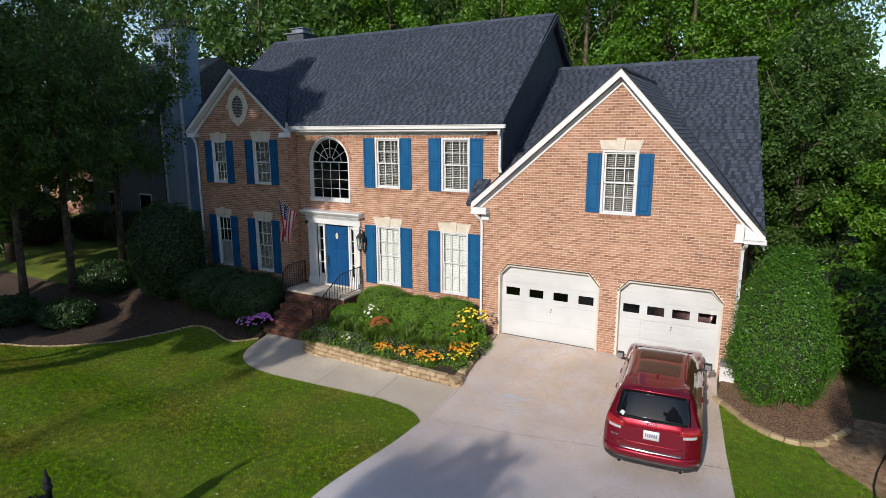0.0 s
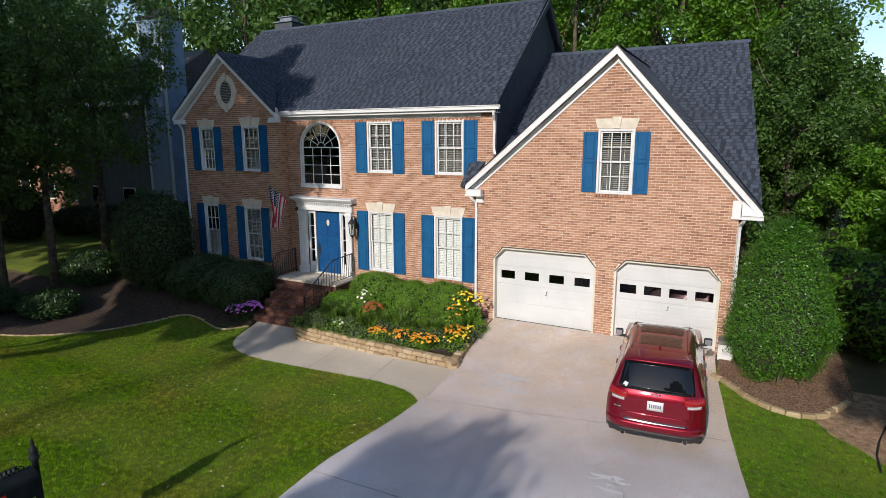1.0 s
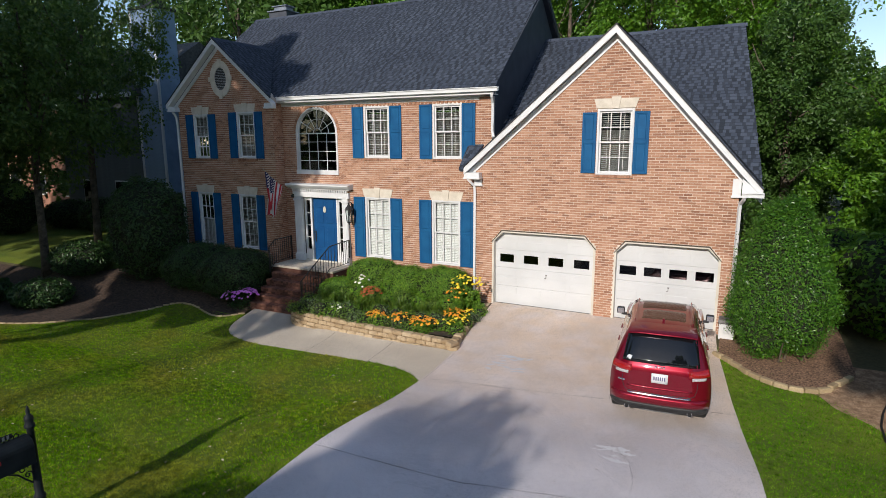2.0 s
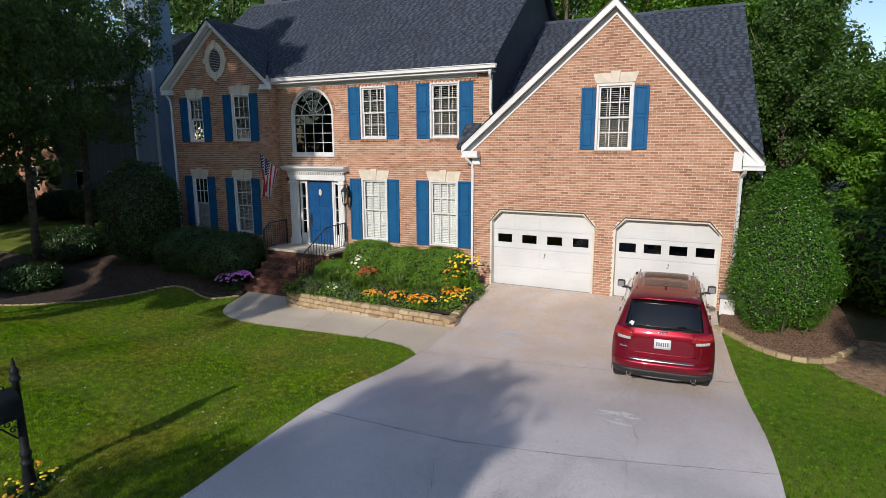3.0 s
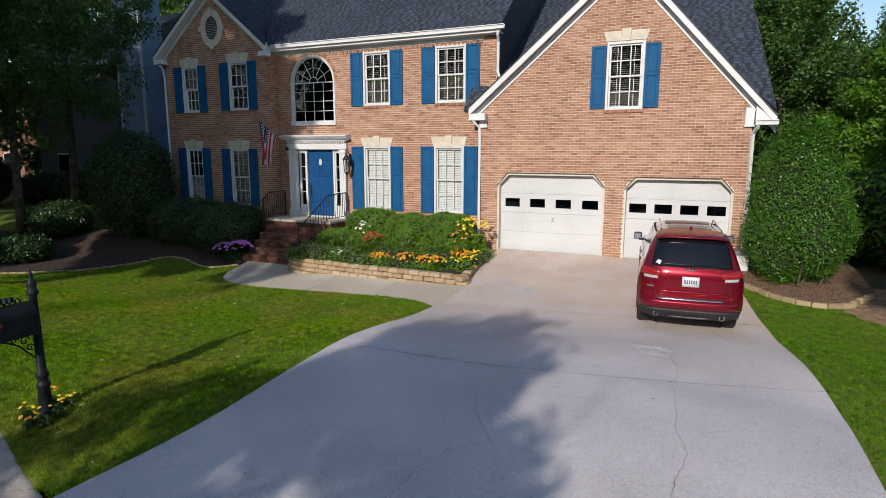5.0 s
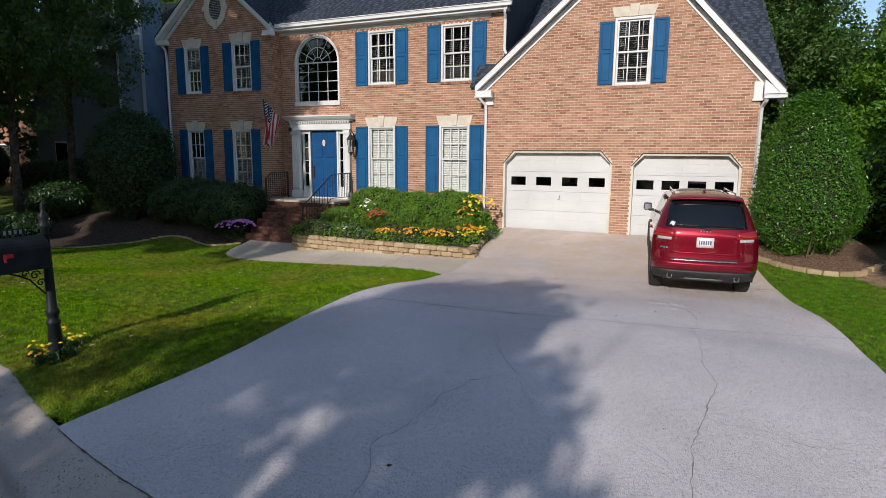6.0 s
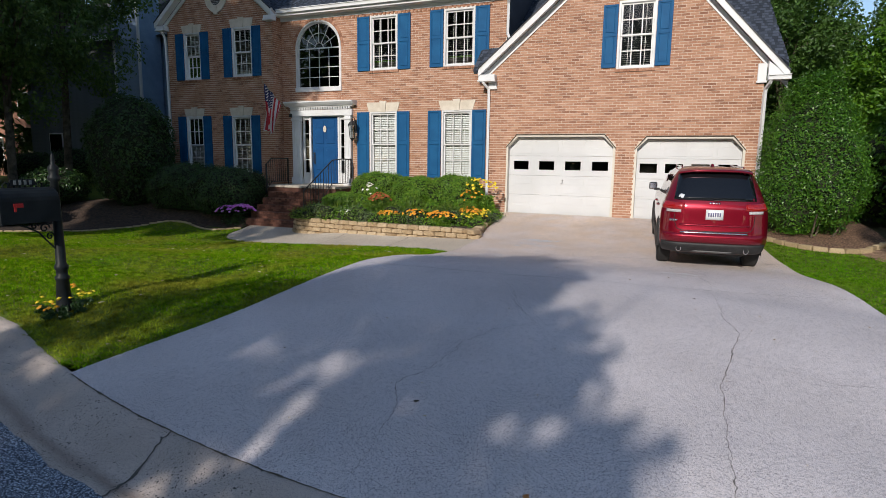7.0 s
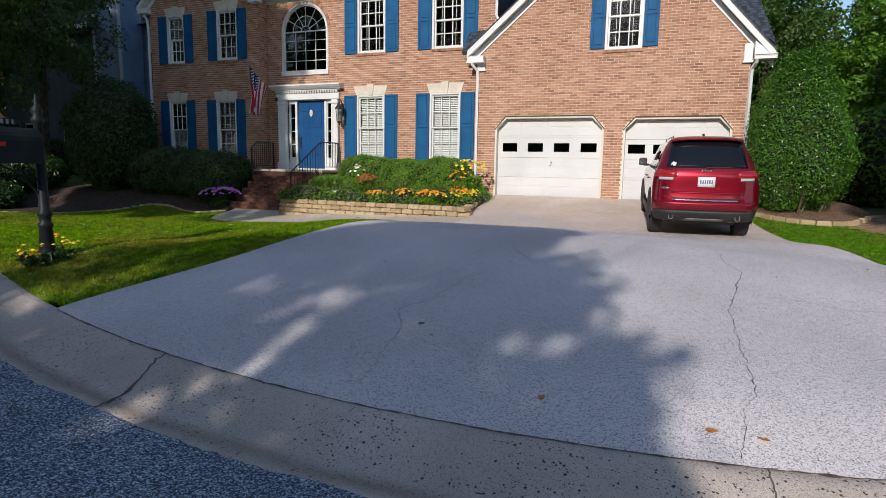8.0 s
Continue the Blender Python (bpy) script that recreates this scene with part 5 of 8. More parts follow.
# a thin dark brown strip over each garage casing
HEAD_STRIP = surf("brown_head_strip", (0.045, 0.028, 0.018), (0.08, 0.05, 0.032), 6, 0.7, 60, 0.2, 0.1)
for o in (GAR1, GAR2):
    bm = bmesh.new()
    head = [(o.x0 - 0.02, o.z1 - o.chamfer - 0.05), (o.x0 + o.chamfer - 0.01, o.z1 + 0.02), (o.x1 - o.chamfer + 0.01, o.z1 + 0.02), (o.x1 + 0.02, o.z1 - o.chamfer - 0.05)]
    low = [(o.x0 + 0.004, o.z1 - o.chamfer - 0.05), (o.x0 + o.chamfer, o.z1 - 0.006), (o.x1 - o.chamfer, o.z1 - 0.006), (o.x1 - 0.004, o.z1 - o.chamfer - 0.05)]
    for k in range(3):
        prism(bm, [head[k], head[k + 1], low[k + 1], low[k]], -0.045, -0.024)
    part("drip_cap", bm, HEAD_STRIP, house)


def chimney_cap():
    """A dark metal box behind the ridge."""
    ch = new("chimney")
    ch.parent = house
    bm = bmesh.new()
    box(bm, -12.3, -11.3, 5.2, 6.0, 8.5, 10.42, 0.01)
    part("chase", bm, SIDING, ch)
    bm = bmesh.new()
    box(bm, -12.36, -11.24, 5.13, 6.07, 10.42, 10.47, 0.01)
    box(bm, -12.15, -11.45, 5.35, 5.85, 10.47, 10.66, 0.03)
    box(bm, -12.22, -11.38, 5.29, 5.91, 10.66, 10.70, 0.01)
    part("cap", bm, surf("galvanised_metal", (0.20, 0.23, 0.28), (0.30, 0.33, 0.38), 4, 0.5, metal=0.4), ch, "dull grey sheet-metal cap")


chimney_cap()


# ---- trees and shrubs ----
def leaves(centres, spread, count, size, seed, aspect=0.55, droop=0.0):
    """Arrays of leaf quads, scattered round centres. centres: n x 3, spread: n or n x 3."""
    g = np.random.default_rng(seed)
    n = len(centres)
    pick = g.integers(0, n, count)
    s = np.broadcast_to(np.asarray(spread, float).reshape(-1, 1) if np.ndim(spread) == 1 else spread, (n, 3))[pick]
    d = g.normal(size=(count, 3))
    d *= (g.random((count, 1)) ** 0.45) / np.linalg.norm(d, axis=1, keepdims=True)
    p = np.asarray(centres)[pick] + d * s
    way = d + g.normal(size=(count, 3)) * 0.7 + (0, 0, 0.45)
    way /= np.linalg.norm(way, axis=1, keepdims=True)
    t = g.normal(size=(count, 3)) - (0, 0, droop)
    t -= way * (t * way).sum(1, keepdims=True)
    t /= np.linalg.norm(t, axis=1, keepdims=True)
    b = np.cross(way, t)
    w = size * g.uniform(0.6, 1.3, (count, 1))
    corners = np.stack([p - t * w, p + b * w * aspect + way * w * 0.15, p + t * w, p - b * w * aspect + way * w * 0.15], 1)
    return corners.reshape(-1, 3)


def leaf_mesh(name, corners, material, parent, label=""):
    return sheet(name, corners, np.arange(len(corners)).reshape(-1, 4), material, parent, label)


def crown_centres(seed, n, rx, ry, rz, low=-1.0, rough=0.35):
    """Clump centres for a crown with an uneven outline: nearer its skin than its heart."""
    g = np.random.default_rng(seed)
    d = g.normal(size=(n, 3))
    d /= np.linalg.norm(d, axis=1, keepdims=True)
    d[:, 2] = np.maximum(d[:, 2], low)
    lump = 1 + rough * np.array([noise.noise(Vector(v) * 1.7 + Vector((seed * 3.1, 0, 0))) for v in d])
    r = g.uniform(0.35, 1.0, n) ** 0.6 * lump
    return d * r[:, None] * (rx, ry, rz)


def tree(name, x, y, high, crown, base, leaf, count, size, seed, label, trunk_r=0.16, clumps=90, lean=(0, 0), clump=0.16, bark=None, droop=0.0, limbs=9, group="", taper=0.0):
    """A tree: tapered trunk with limbs reaching into the crown, and a crown of many small leaves in clumps.
    crown: half-widths; base: height of the crown's foot."""
    g = random.Random(seed)
    z0 = float(land(x, y)) - 0.1
    t = root(name, (x, y, z0), g.uniform(0, 360) if not any(lean) else 0)
    rx, ry = crown
    rz = (high - base) / 2
    mid = Vector((lean[0], lean[1], base + rz))
    bm = bmesh.new()
    bend = [Vector((lean[0] * u * u + 0.12 * math.sin(3 * u + seed), lean[1] * u * u + 0.12 * math.sin(2 * u), high * 0.86 * u)) for u in (0, 0.12, 0.3, 0.5, 0.7, 0.88, 1)]
    tube(bm, bend, [trunk_r * k for k in (1.35, 1.0, 0.88, 0.7, 0.5, 0.3, 0.1)], 9)
    for k in range(limbs):
        u = 0.35 + 0.5 * k / limbs
        foot = Vector((lean[0] * u * u, lean[1] * u * u, high * 0.86 * u))
        a = k * 2.4 + g.uniform(-0.4, 0.4)
        tip = mid + Vector((math.cos(a) * rx * 0.75, math.sin(a) * ry * 0.75, g.uniform(-0.5, 0.7) * rz))
        bow = foot.lerp(tip, 0.5) + Vector((0, 0, 0.12 * (tip - foot).length))
        tube(bm, [foot, bow, tip], [trunk_r * 0.42 * (1.2 - u), trunk_r * 0.26 * (1.2 - u), 0.012], 5)
    part("trunk", bm, bark or BARK, t, smooth=True)
    c = crown_centres(seed, clumps, rx, ry, rz) + np.array(mid)
    c[:, :2] *= 1 - taper * ((c[:, 2:] - base) / (2 * rz) - 0.35)
    spread = np.full(len(c), clump * (rx + ry + rz) / 3) * np.random.default_rng(seed).uniform(0.7, 1.5, len(c))
    leaf_mesh("crown", leaves(c, spread, count, size, seed + 1, droop=droop), leaf, t)
    return tagged(t, label, "tree", group)


def bush(name, x, y, half, high, leaf, count, size, seed, label, core=None, square=2.0, category="shrub", z=None, group="", lift=0.0, taper=0.0, loose=0.05, lumps=1.0):
    """A dense shrub: a lumpy solid core, darkened like the shade between leaves, covered in leaves. square: 2 is round,
    more is boxier.
    """
    g = np.random.default_rng(seed)
    z0 = (float(land(x, y)) if z is None else z) - 0.03
    t = root(name, (x, y, z0))
    rx, ry = half
    bm = bmesh.new()
    bmesh.ops.create_icosphere(bm, subdivisions=4, radius=1.0)
    for v in bm.verts:
        d = v.co.normalized()
        k = (abs(d.x) ** square + abs(d.y) ** square + abs(d.z) ** square) ** (-1 / square)
        lump = 1 + lumps * (0.10 * noise.noise(d * 2.1 + Vector((seed, 0, 0))) + 0.05 * noise.noise(d * 6 + Vector((0, seed, 0))) + 0.035 * noise.noise(d * 12 + Vector((0, 0, seed))))
        v.co = Vector((d.x * rx, d.y * ry, d.z * high / 2)) * k * lump * 0.93 + Vector((0, 0, high / 2 + lift))
        v.co.z = max(v.co.z, lift)
        thin = 1 - taper * max(0.0, v.co.z / high - 0.25)
        v.co.x, v.co.y = v.co.x * thin, v.co.y * thin
    tri = np.array([[v.co[:] for v in f.verts] for f in bm.faces])
    part("inner_growth", bm, core or SHADE_CORE, t)
    mix = g.dirichlet((1, 1, 1), count)
    pts = (tri[g.integers(0, len(tri), count)] * mix[:, :, None]).sum(1)
    pick = np.arange(count)
    p = pts[pick] + g.normal(size=(count, 3)) * loose + (pts[pick] - (0, 0, high / 2)) * g.uniform(0.0, 0.09, (count, 1))
    way = (pts[pick] - (0, 0, high / 2)) / (rx, ry, high / 2) + g.normal(size=(count, 3)) * 0.55 + (0, 0, 0.3)
    way /= np.linalg.norm(way, axis=1, keepdims=True)
    tt = g.normal(size=(count, 3))
    tt -= way * (tt * way).sum(1, keepdims=True)
    tt /= np.linalg.norm(tt, axis=1, keepdims=True)
    b = np.cross(way, tt)
    w = size * g.uniform(0.6, 1.3, (count, 1))
    p[:, 2] = np.maximum(p[:, 2], 0.03 + 0.8 * lift)
    corners = np.stack([p - tt * w, p + b * w * 0.5 + way * w * 0.2, p + tt * w, p - b * w * 0.5 + way * w * 0.2], 1).reshape(-1, 3)
    leaf_mesh("foliage", corners, leaf, t)
    return tagged(t, label, category, group)


# solid shrub core: the shade between leaves is put into a near-black colour
SHADE_CORE = surf("shade_core", (0.010, 0.014, 0.006), (0.022, 0.028, 0.010), 6, 0.95, 40, 0.3, 0.3)
OAK = leaf_surf("broad_leaf", [(0.0, (0.042, 0.118, 0.008)), (0.5, (0.084, 0.205, 0.012)), (1.0, (0.145, 0.285, 0.022))])
# broad leaf darkened: the wood's shade is put into the leaf colour
OAK_SHADED = leaf_surf("shaded_broad_leaf", [(0.0, (0.035, 0.085, 0.015)), (0.5, (0.060, 0.130, 0.022)), (1.0, (0.09, 0.175, 0.032))])
WILLOW = leaf_surf("narrow_leaf", [(0.0, (0.045, 0.095, 0.018)), (0.6, (0.085, 0.155, 0.030)), (1.0, (0.15, 0.22, 0.05))])
HOLLY = leaf_surf("holly_leaf", [(0.0, (0.024, 0.085, 0.007)), (0.5, (0.052, 0.155, 0.011)), (1.0, (0.115, 0.250, 0.022))], rough=0.33, through=0.2, specular=0.5)
BOX = leaf_surf("hedge_leaf", [(0.0, (0.060, 0.150, 0.012)), (0.5, (0.115, 0.255, 0.020)), (1.0, (0.225, 0.365, 0.030))], rough=0.4, through=0.3)
# hedge leaf darkened: the deep shade by the wing is put into its colour
BOX_SHADED = leaf_surf("shaded_hedge_leaf", [(0.0, (0.018, 0.05, 0.010)), (0.5, (0.03, 0.075, 0.014)), (1.0, (0.05, 0.105, 0.02))], rough=0.4, through=0.2)

# the wood behind the house
wood = random.Random(21)


def gap(x, y):
    """Trees stand lower where the wood opens beyond the garage."""
    return 0.70 if 0.165 < (x - 6.2) / (y + 15.7) < 0.6 else 1.0


for k in range(17):
    x = -19 + k * 2.9 + wood.uniform(-0.8, 0.8)
    x = x - 1.4 if 8.8 < x < 10.6 else x
    y = 16.0 + wood.uniform(-1.5, 4.5) + (3.0 if -12 < x < -2 else 0)
    tree("tree", x, y, wood.uniform(15, 19) * (0.70 if x > 8.8 else 1) * gap(x, y), (wood.uniform(2.8, 3.8), wood.uniform(2.8, 3.6)), wood.uniform(0.6, 3), OAK, 19000, 0.108, 100 + k, "tall broad-leaved tree in full summer leaf behind the house", 0.22, 110, clump=0.15, group="trees of the wood")
for k in range(16):
    x = -34 + k * 5 + wood.uniform(-1, 1)
    y = 25 + wood.uniform(-2, 4)
    tree("tree", x, y, wood.uniform(17, 22) * (0.62 if 9 < x < 24 else 1) * gap(x, y), (4.2, 4.0), 2.0, OAK_SHADED, 5500, 0.215, 200 + k, "tall broad-leaved tree deep in the wood", 0.25, 90, clump=0.17, limbs=5, group="trees of the wood")
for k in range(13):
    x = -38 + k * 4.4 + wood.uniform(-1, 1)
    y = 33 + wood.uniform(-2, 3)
    tree("tree", x, y, wood.uniform(22, 26) * (0.6 if x > 7 else 1) * gap(x, y), (4.2, 4.0), 3.0, OAK_SHADED, 5500, 0.25, 240 + k, "tall broad-leaved tree deep in the wood", 0.25, 110, clump=0.17, limbs=5, group="trees of the wood")
# to the side of the garage; the three at the back take the shade-darkened leaf
for k, (x, y, h, r) in enumerate(((11.9, 7.0, 6.3, 2.6), (14.5, 3.5, 12, 3.2), (8.8, 11.5, 10.5, 2.0), (8.4, 9.0, 10, 1.9), (17.0, 8.0, 15, 3.6), (12.4, 12.0, 8.4, 3.0), (18.5, 1.0, 11, 3.0), (21, 13, 17, 4))):
    tree("tree", x, y, h, (r, r), 0.5, OAK_SHADED if k in (2, 3, 5) else OAK, 27000, 0.075, 300 + k, "broad-leaved tree crowding the side of the garage", 0.18, 120, clump=0.15, group="trees beside the garage")
# the slender trees at the edge of the lawn, in shade
for k, (x, y, h, r, lean) in enumerate(((-17.4, -2.6, 12.5, 3.4, (0.4, -0.3)), (-18.6, -3.9, 12.0, 3.2, (0.9, -0.6)), (-20.0, -4.6, 11.5, 3.2, (-0.5, -0.5)), (-19.2, 0.6, 14.0, 3.6, (0.3, 0.2)))):
    tree("tree", x, y, h, (r, r), 3.6, WILLOW, 20000, 0.082, 400 + k, "slender shade tree with hanging narrow leaves by the mulch bed", 0.15, 150, lean, 0.13, droop=1.2, group="slender trees by the bed")
# across the street, behind the camera: these cast the shade on the drive, the lawn's edge and the wing
# the six low ones, 8 to 13, are added unseen to block low sky
for k, (x, y, h, r, base) in enumerate(((2.95, -29.0, 11.6, 2.95, 4.3), (-1.5, -29.5, 7.7, 3.0, 1.5), (-10.3, -30.0, 23.5, 3.2, 17.0), (-18.0, -29.0, 26.0, 5.2, 13.0), (-24.5, -28.0, 28.0, 5.4, 15.0), (-32, -26, 27, 6, 3.0), (-20, -37, 12, 5, 2.0), (-29, -38, 28, 6, 2.0), (-9, -38, 9.0, 3.5, 0.5), (9.5, -37, 8.5, 4.0, 0.5), (16, -36, 8.5, 4.2, 0.5), (23, -35, 8.5, 4.2, 0.5), (2, -39, 8.8, 3.5, 0.5), (31, -30, 9, 4.5, 0.5), (12.8, -29.0, 20.5, 3.5, 12.3), (18.5, -29.0, 20.0, 3.6, 11.0), (-5.6, -29.5, 15.0, 1.6, 12.2), (1.0, -29.3, 10.0, 1.6, 5.0), (1.3, -30.2, 7.0, 3.0, 0.8))):
    tree("tree", x, y, h, (r, r), base, OAK, (5000, 6200)[k] if k < 2 else 16000 if k == 2 else 1000 if k == 16 else 1300 if k == 17 else 11000 if k == 3 else 15000 if k in (14, 15) else 6000, 0.20 if k < 3 or k >= 16 else 0.34, 703 + k, "unseen street tree placed to shade the drive and the wing and block low sky", 0.09 if k in (0, 16, 17, 18) else 0.25, 100, clump=0.16, group="street trees", taper=0.8 if k == 0 else 0.0)

# unseen trees added beyond the street to block low sky and fill reflections
for k in range(11):
    tree("tree", -44 + 8.6 * k, -58 - 3 * (k % 3), 18.5 + 1.2 * (k % 2), (5.4, 5.0), 1.0, OAK_SHADED, 5200, 0.42, 1200 + k, "unseen leafy tree added beyond the street to block low sky", 0.26, 100, clump=0.17, limbs=5, group="trees across the street")

# unseen trees added by the street: their crowns block sun and sky from the wing and the neighbour
for k, (x, y, h, r, base, lean) in enumerate(((-10.5, -18.6, 18.2, 4.1, 6.8, (0.2, 0.8)), (-17.6, -17.6, 8.0, 2.8, 3.6, (0.5, 0.3)), (-27.0, -16.5, 17.0, 5.0, 9.0, (0.4, 0.2)), (-11.2, -21.0, 18.0, 3.6, 7.5, (-0.2, 0.3)))):
    tree("tree", x, y, h, (r, r), base, OAK, (36000, 9000, 11500, 22000)[k], 0.20 if k < 3 else 0.24, 560 + k, "unseen broad shade tree added by the street", 0.14, 130, lean, clump=0.16, group="verge trees")

# foundation planting
bush("holly_bush", 7.97, -0.75, (1.14, 1.12), 3.5, HOLLY, 62000, 0.029, 31, "large glossy dark-green holly bush grown to a rough cone", square=2.3, taper=0.74, lift=0.08, loose=0.085, lumps=2.2)
holly = bpy.data.objects["holly_bush"]
for k in range(14):
    a = k * 2.4
    bm = bmesh.new()
    tube(bm, [(0.55 * math.cos(a) * (k % 3 + 1) / 3, 0.55 * math.sin(a) * (k % 3 + 1) / 3, -0.05), (0.85 * math.cos(a) * (k % 3 + 1) / 3, 0.85 * math.sin(a) * (k % 3 + 1) / 3, 0.55)], [0.025, 0.014], 6)
    part("stem", bm, BARK, holly)
bush("shrub", -12.4, -1.7, (1.5, 1.2), 3.7, BOX_SHADED, 9000, 0.06, 32, "big dark evergreen shrub in deep shade", square=2.2)
# same hedge as under the front windows, leaves coloured for the wing's shade
bush("shrub", -9.9, -1.62, (0.95, 1.08), 1.40, BOX_SHADED, 14000, 0.034, 33, "clipped green hedge shrub under the wing's windows, shade put into its leaf colour", square=3.4, lumps=1.8, group="hedge under the wing")
bush("shrub", -8.2, -1.6, (0.98, 1.15), 1.42, BOX_SHADED, 14000, 0.034, 34, "clipped green hedge shrub under the wing's windows, shade put into its leaf colour", square=3.4, lumps=1.8, group="hedge under the wing")
for k, (x, y, w, hi) in enumerate(((-4.15, -1.05, 0.56, 0.84), (-3.28, -0.52, 0.74, 1.20), (-1.98, -0.68, 0.58, 1.06), (-0.72, -0.60, 0.76, 1.12))):
    bush("hedge_shrub", x, y, (w, 0.58), hi, BOX, 21000, 0.026, 41 + k, "clipped bright-green hedge shrub beneath the front windows", square=4.0, loose=0.024, lumps=1.5, group="hedge under the front windows")


# ---- porch, steps and railings ----
def porch():
    p = root("porch_steps")
    tagged(p, "brick steps rising to a flagged porch landing", "steps")
    bm = bmesh.new()
    box(bm, -7.20, -4.62, -0.85, 0.34, -0.5, 0.55, 0.01)
    part("landing_base", bm, STEP_BRICK, p)
    for i in range(4):
        for j in range(2):
            x = -7.22 + i * 0.655
            bm = bmesh.new()
            box(bm, x, x + 0.64, -0.88 + j * 0.61, -0.88 + j * 0.61 + 0.60, 0.55, 0.62, 0.008)
            part("landing_slab", bm, CONCRETE, p)
    step_bricks = []
    for k in range(3):
        bm = bmesh.new()
        box(bm, -0.037 - 0.001 * k, 0.037 + 0.001 * k, -0.098 - 0.003 * k, 0.076, 0.0, 0.060 - 0.002 * k, 0.004)
        me = bpy.data.meshes.new("brick")
        bm.to_mesh(me)
        bm.free()
        me.materials.append(STEP_BRICK)
        step_bricks.append(me)
    for k in range(5):
        top = 0.425 - 0.195 * k
        y1 = -0.85 - 0.27 * k
        y0 = y1 - 0.27
        bm = bmesh.new()
        box(bm, -7.02, -4.93, y0 + 0.02, y1, -0.75, top - 0.06)
        for j in range(2):
            for i in range(11):
                a = -7.02 + 2.09 * i / 10 - (0.1 if j else 0)
                box(bm, max(a, -7.02) + 0.004, min(a + 0.200, -4.93), y0 + 0.008, y0 + 0.03, top - 0.18 + j * 0.062 - 0.002, top - 0.18 + j * 0.062 + 0.054)
        step = part("step", bm, STEP_BRICK, p)
        n = 26
        for i in range(n):
            ob = place("brick", step_bricks[i % 3], step)
            ob.location = (-7.02 + 2.09 * (i + 0.5) / n, y0 + 0.10, top - 0.06)
            ob = place("brick", step_bricks[(i + 1) % 3], step)
            ob.location = (-7.02 + 2.09 * (i + 0.5) / n, y0 + 0.285, top - 0.062)


porch()


def railing(name, line, spacing, label):
    """A wrought-iron railing. line: rows of x, y, foot height, rail height."""
    r = root(name)
    tagged(r, label, "railing")
    top = [(x, y, h) for x, y, f, h in line]
    low = [(x, y, f + 0.10) for x, y, f, h in line]
    bm = bmesh.new()
    tube(bm, top, 0.018, 6)
    part("top_rail", bm, IRON, r)
    bm = bmesh.new()
    tube(bm, low, 0.012, 6)
    part("bottom_rail", bm, IRON, r)
    for x, y, f, h in (line[0], line[-1]):
        bm = bmesh.new()
        box(bm, x - 0.016, x + 0.016, y - 0.016, y + 0.016, f - 0.02, h + 0.01, 0.003)
        part("post", bm, IRON, r)
    for (a, b) in zip(line, line[1:]):
        d = math.hypot(b[0] - a[0], b[1] - a[1])
        n = max(1, int(d / spacing))
        for k in range(1, n + 1):
            u = (k - 0.5) / n
            x, y, f, h = (a[i] + (b[i] - a[i]) * u for i in range(4))
            bm = bmesh.new()
            box(bm, x - 0.007, x + 0.007, y - 0.007, y + 0.007, f + 0.10, h)
            part("baluster", bm, IRON, r)


railing("railing", [(-4.72, 0.22, 0.62, 1.48), (-4.66, -0.45, 0.62, 1.48), (-4.72, -0.86, 0.62, 1.44), (-4.80, -1.3, 0.20, 1.10), (-4.88, -2.12, -0.42, 0.54)], 0.105, "black wrought-iron handrail curving down beside the steps")
railing("railing", [(-7.16, 0.12, 0.62, 1.48), (-7.08, -0.82, 0.62, 1.48), (-7.04, -1.15, 0.40, 1.28)], 0.11, "short black wrought-iron railing on the landing's far side")


def wall_lantern(x, y, z):
    l = root("wall_lantern", (x, y, z))
    l.scale = (1.3, 1.3, 1.3)
    tagged(l, "black four-sided coach lantern fixed to the brick", "lantern")
    bm = bmesh.new()
    box(bm, -0.06, 0.06, -0.03, 0.0, -0.14, 0.16, 0.01)
    part("backplate", bm, IRON, l)
    bm = bmesh.new()
    tube(bm, [(0, -0.02, 0.10), (0, -0.10, 0.20), (0, -0.18, 0.22), (0, -0.20, 0.16)], 0.012, 6)
    part("arm", bm, IRON, l)
    bm = bmesh.new()
    lathe(bm, [(0.0, 0.20), (0.018, 0.19), (0.022, 0.15), (0.05, 0.12), (0.10, 0.06), (0.115, 0.03), (0.115, 0.015), (0.0, 0.015)][::-1], 6, (0, -0.20))
    part("roof", bm, IRON, l)
    bm = bmesh.new()
    for k in range(6):
        a = 2 * math.pi * k / 6
        tube(bm, [(0.095 * math.cos(a), -0.20 + 0.095 * math.sin(a), 0.02), (0.065 * math.cos(a), -0.20 + 0.065 * math.sin(a), -0.28)], 0.007, 5)
    lathe(bm, [(0.0, -0.37), (0.02, -0.36), (0.025, -0.33), (0.06, -0.30), (0.072, -0.28), (0.0, -0.275)], 6, (0, -0.20))
    part("cage", bm, IRON, l)
    bm = bmesh.new()
    lathe(bm, [(0.06, -0.275), (0.088, 0.012)], 6, (0, -0.20))
    part("glass", bm, PANE, l)
    bm = bmesh.new()
    lathe(bm, [(0.014, -0.27), (0.014, -0.14), (0.004, -0.12)], 8, (0, -0.20))
    part("candle", bm, WHITE, l)


wall_lantern(-4.55, MAIN_Y - 0.008, 2.52)

RED = surf("flag_red", (0.36, 0.014, 0.024), (0.43, 0.022, 0.034), 4, 0.8, 90, 0.1, 0.1)
CLOTH_WHITE = surf("flag_white", (0.52, 0.50, 0.49), (0.60, 0.58, 0.57), 4, 0.8, 90, 0.1, 0.1)
NAVY = surf("flag_blue", (0.012, 0.018, 0.075), (0.018, 0.026, 0.10), 4, 0.8, 90, 0.1, 0.1)
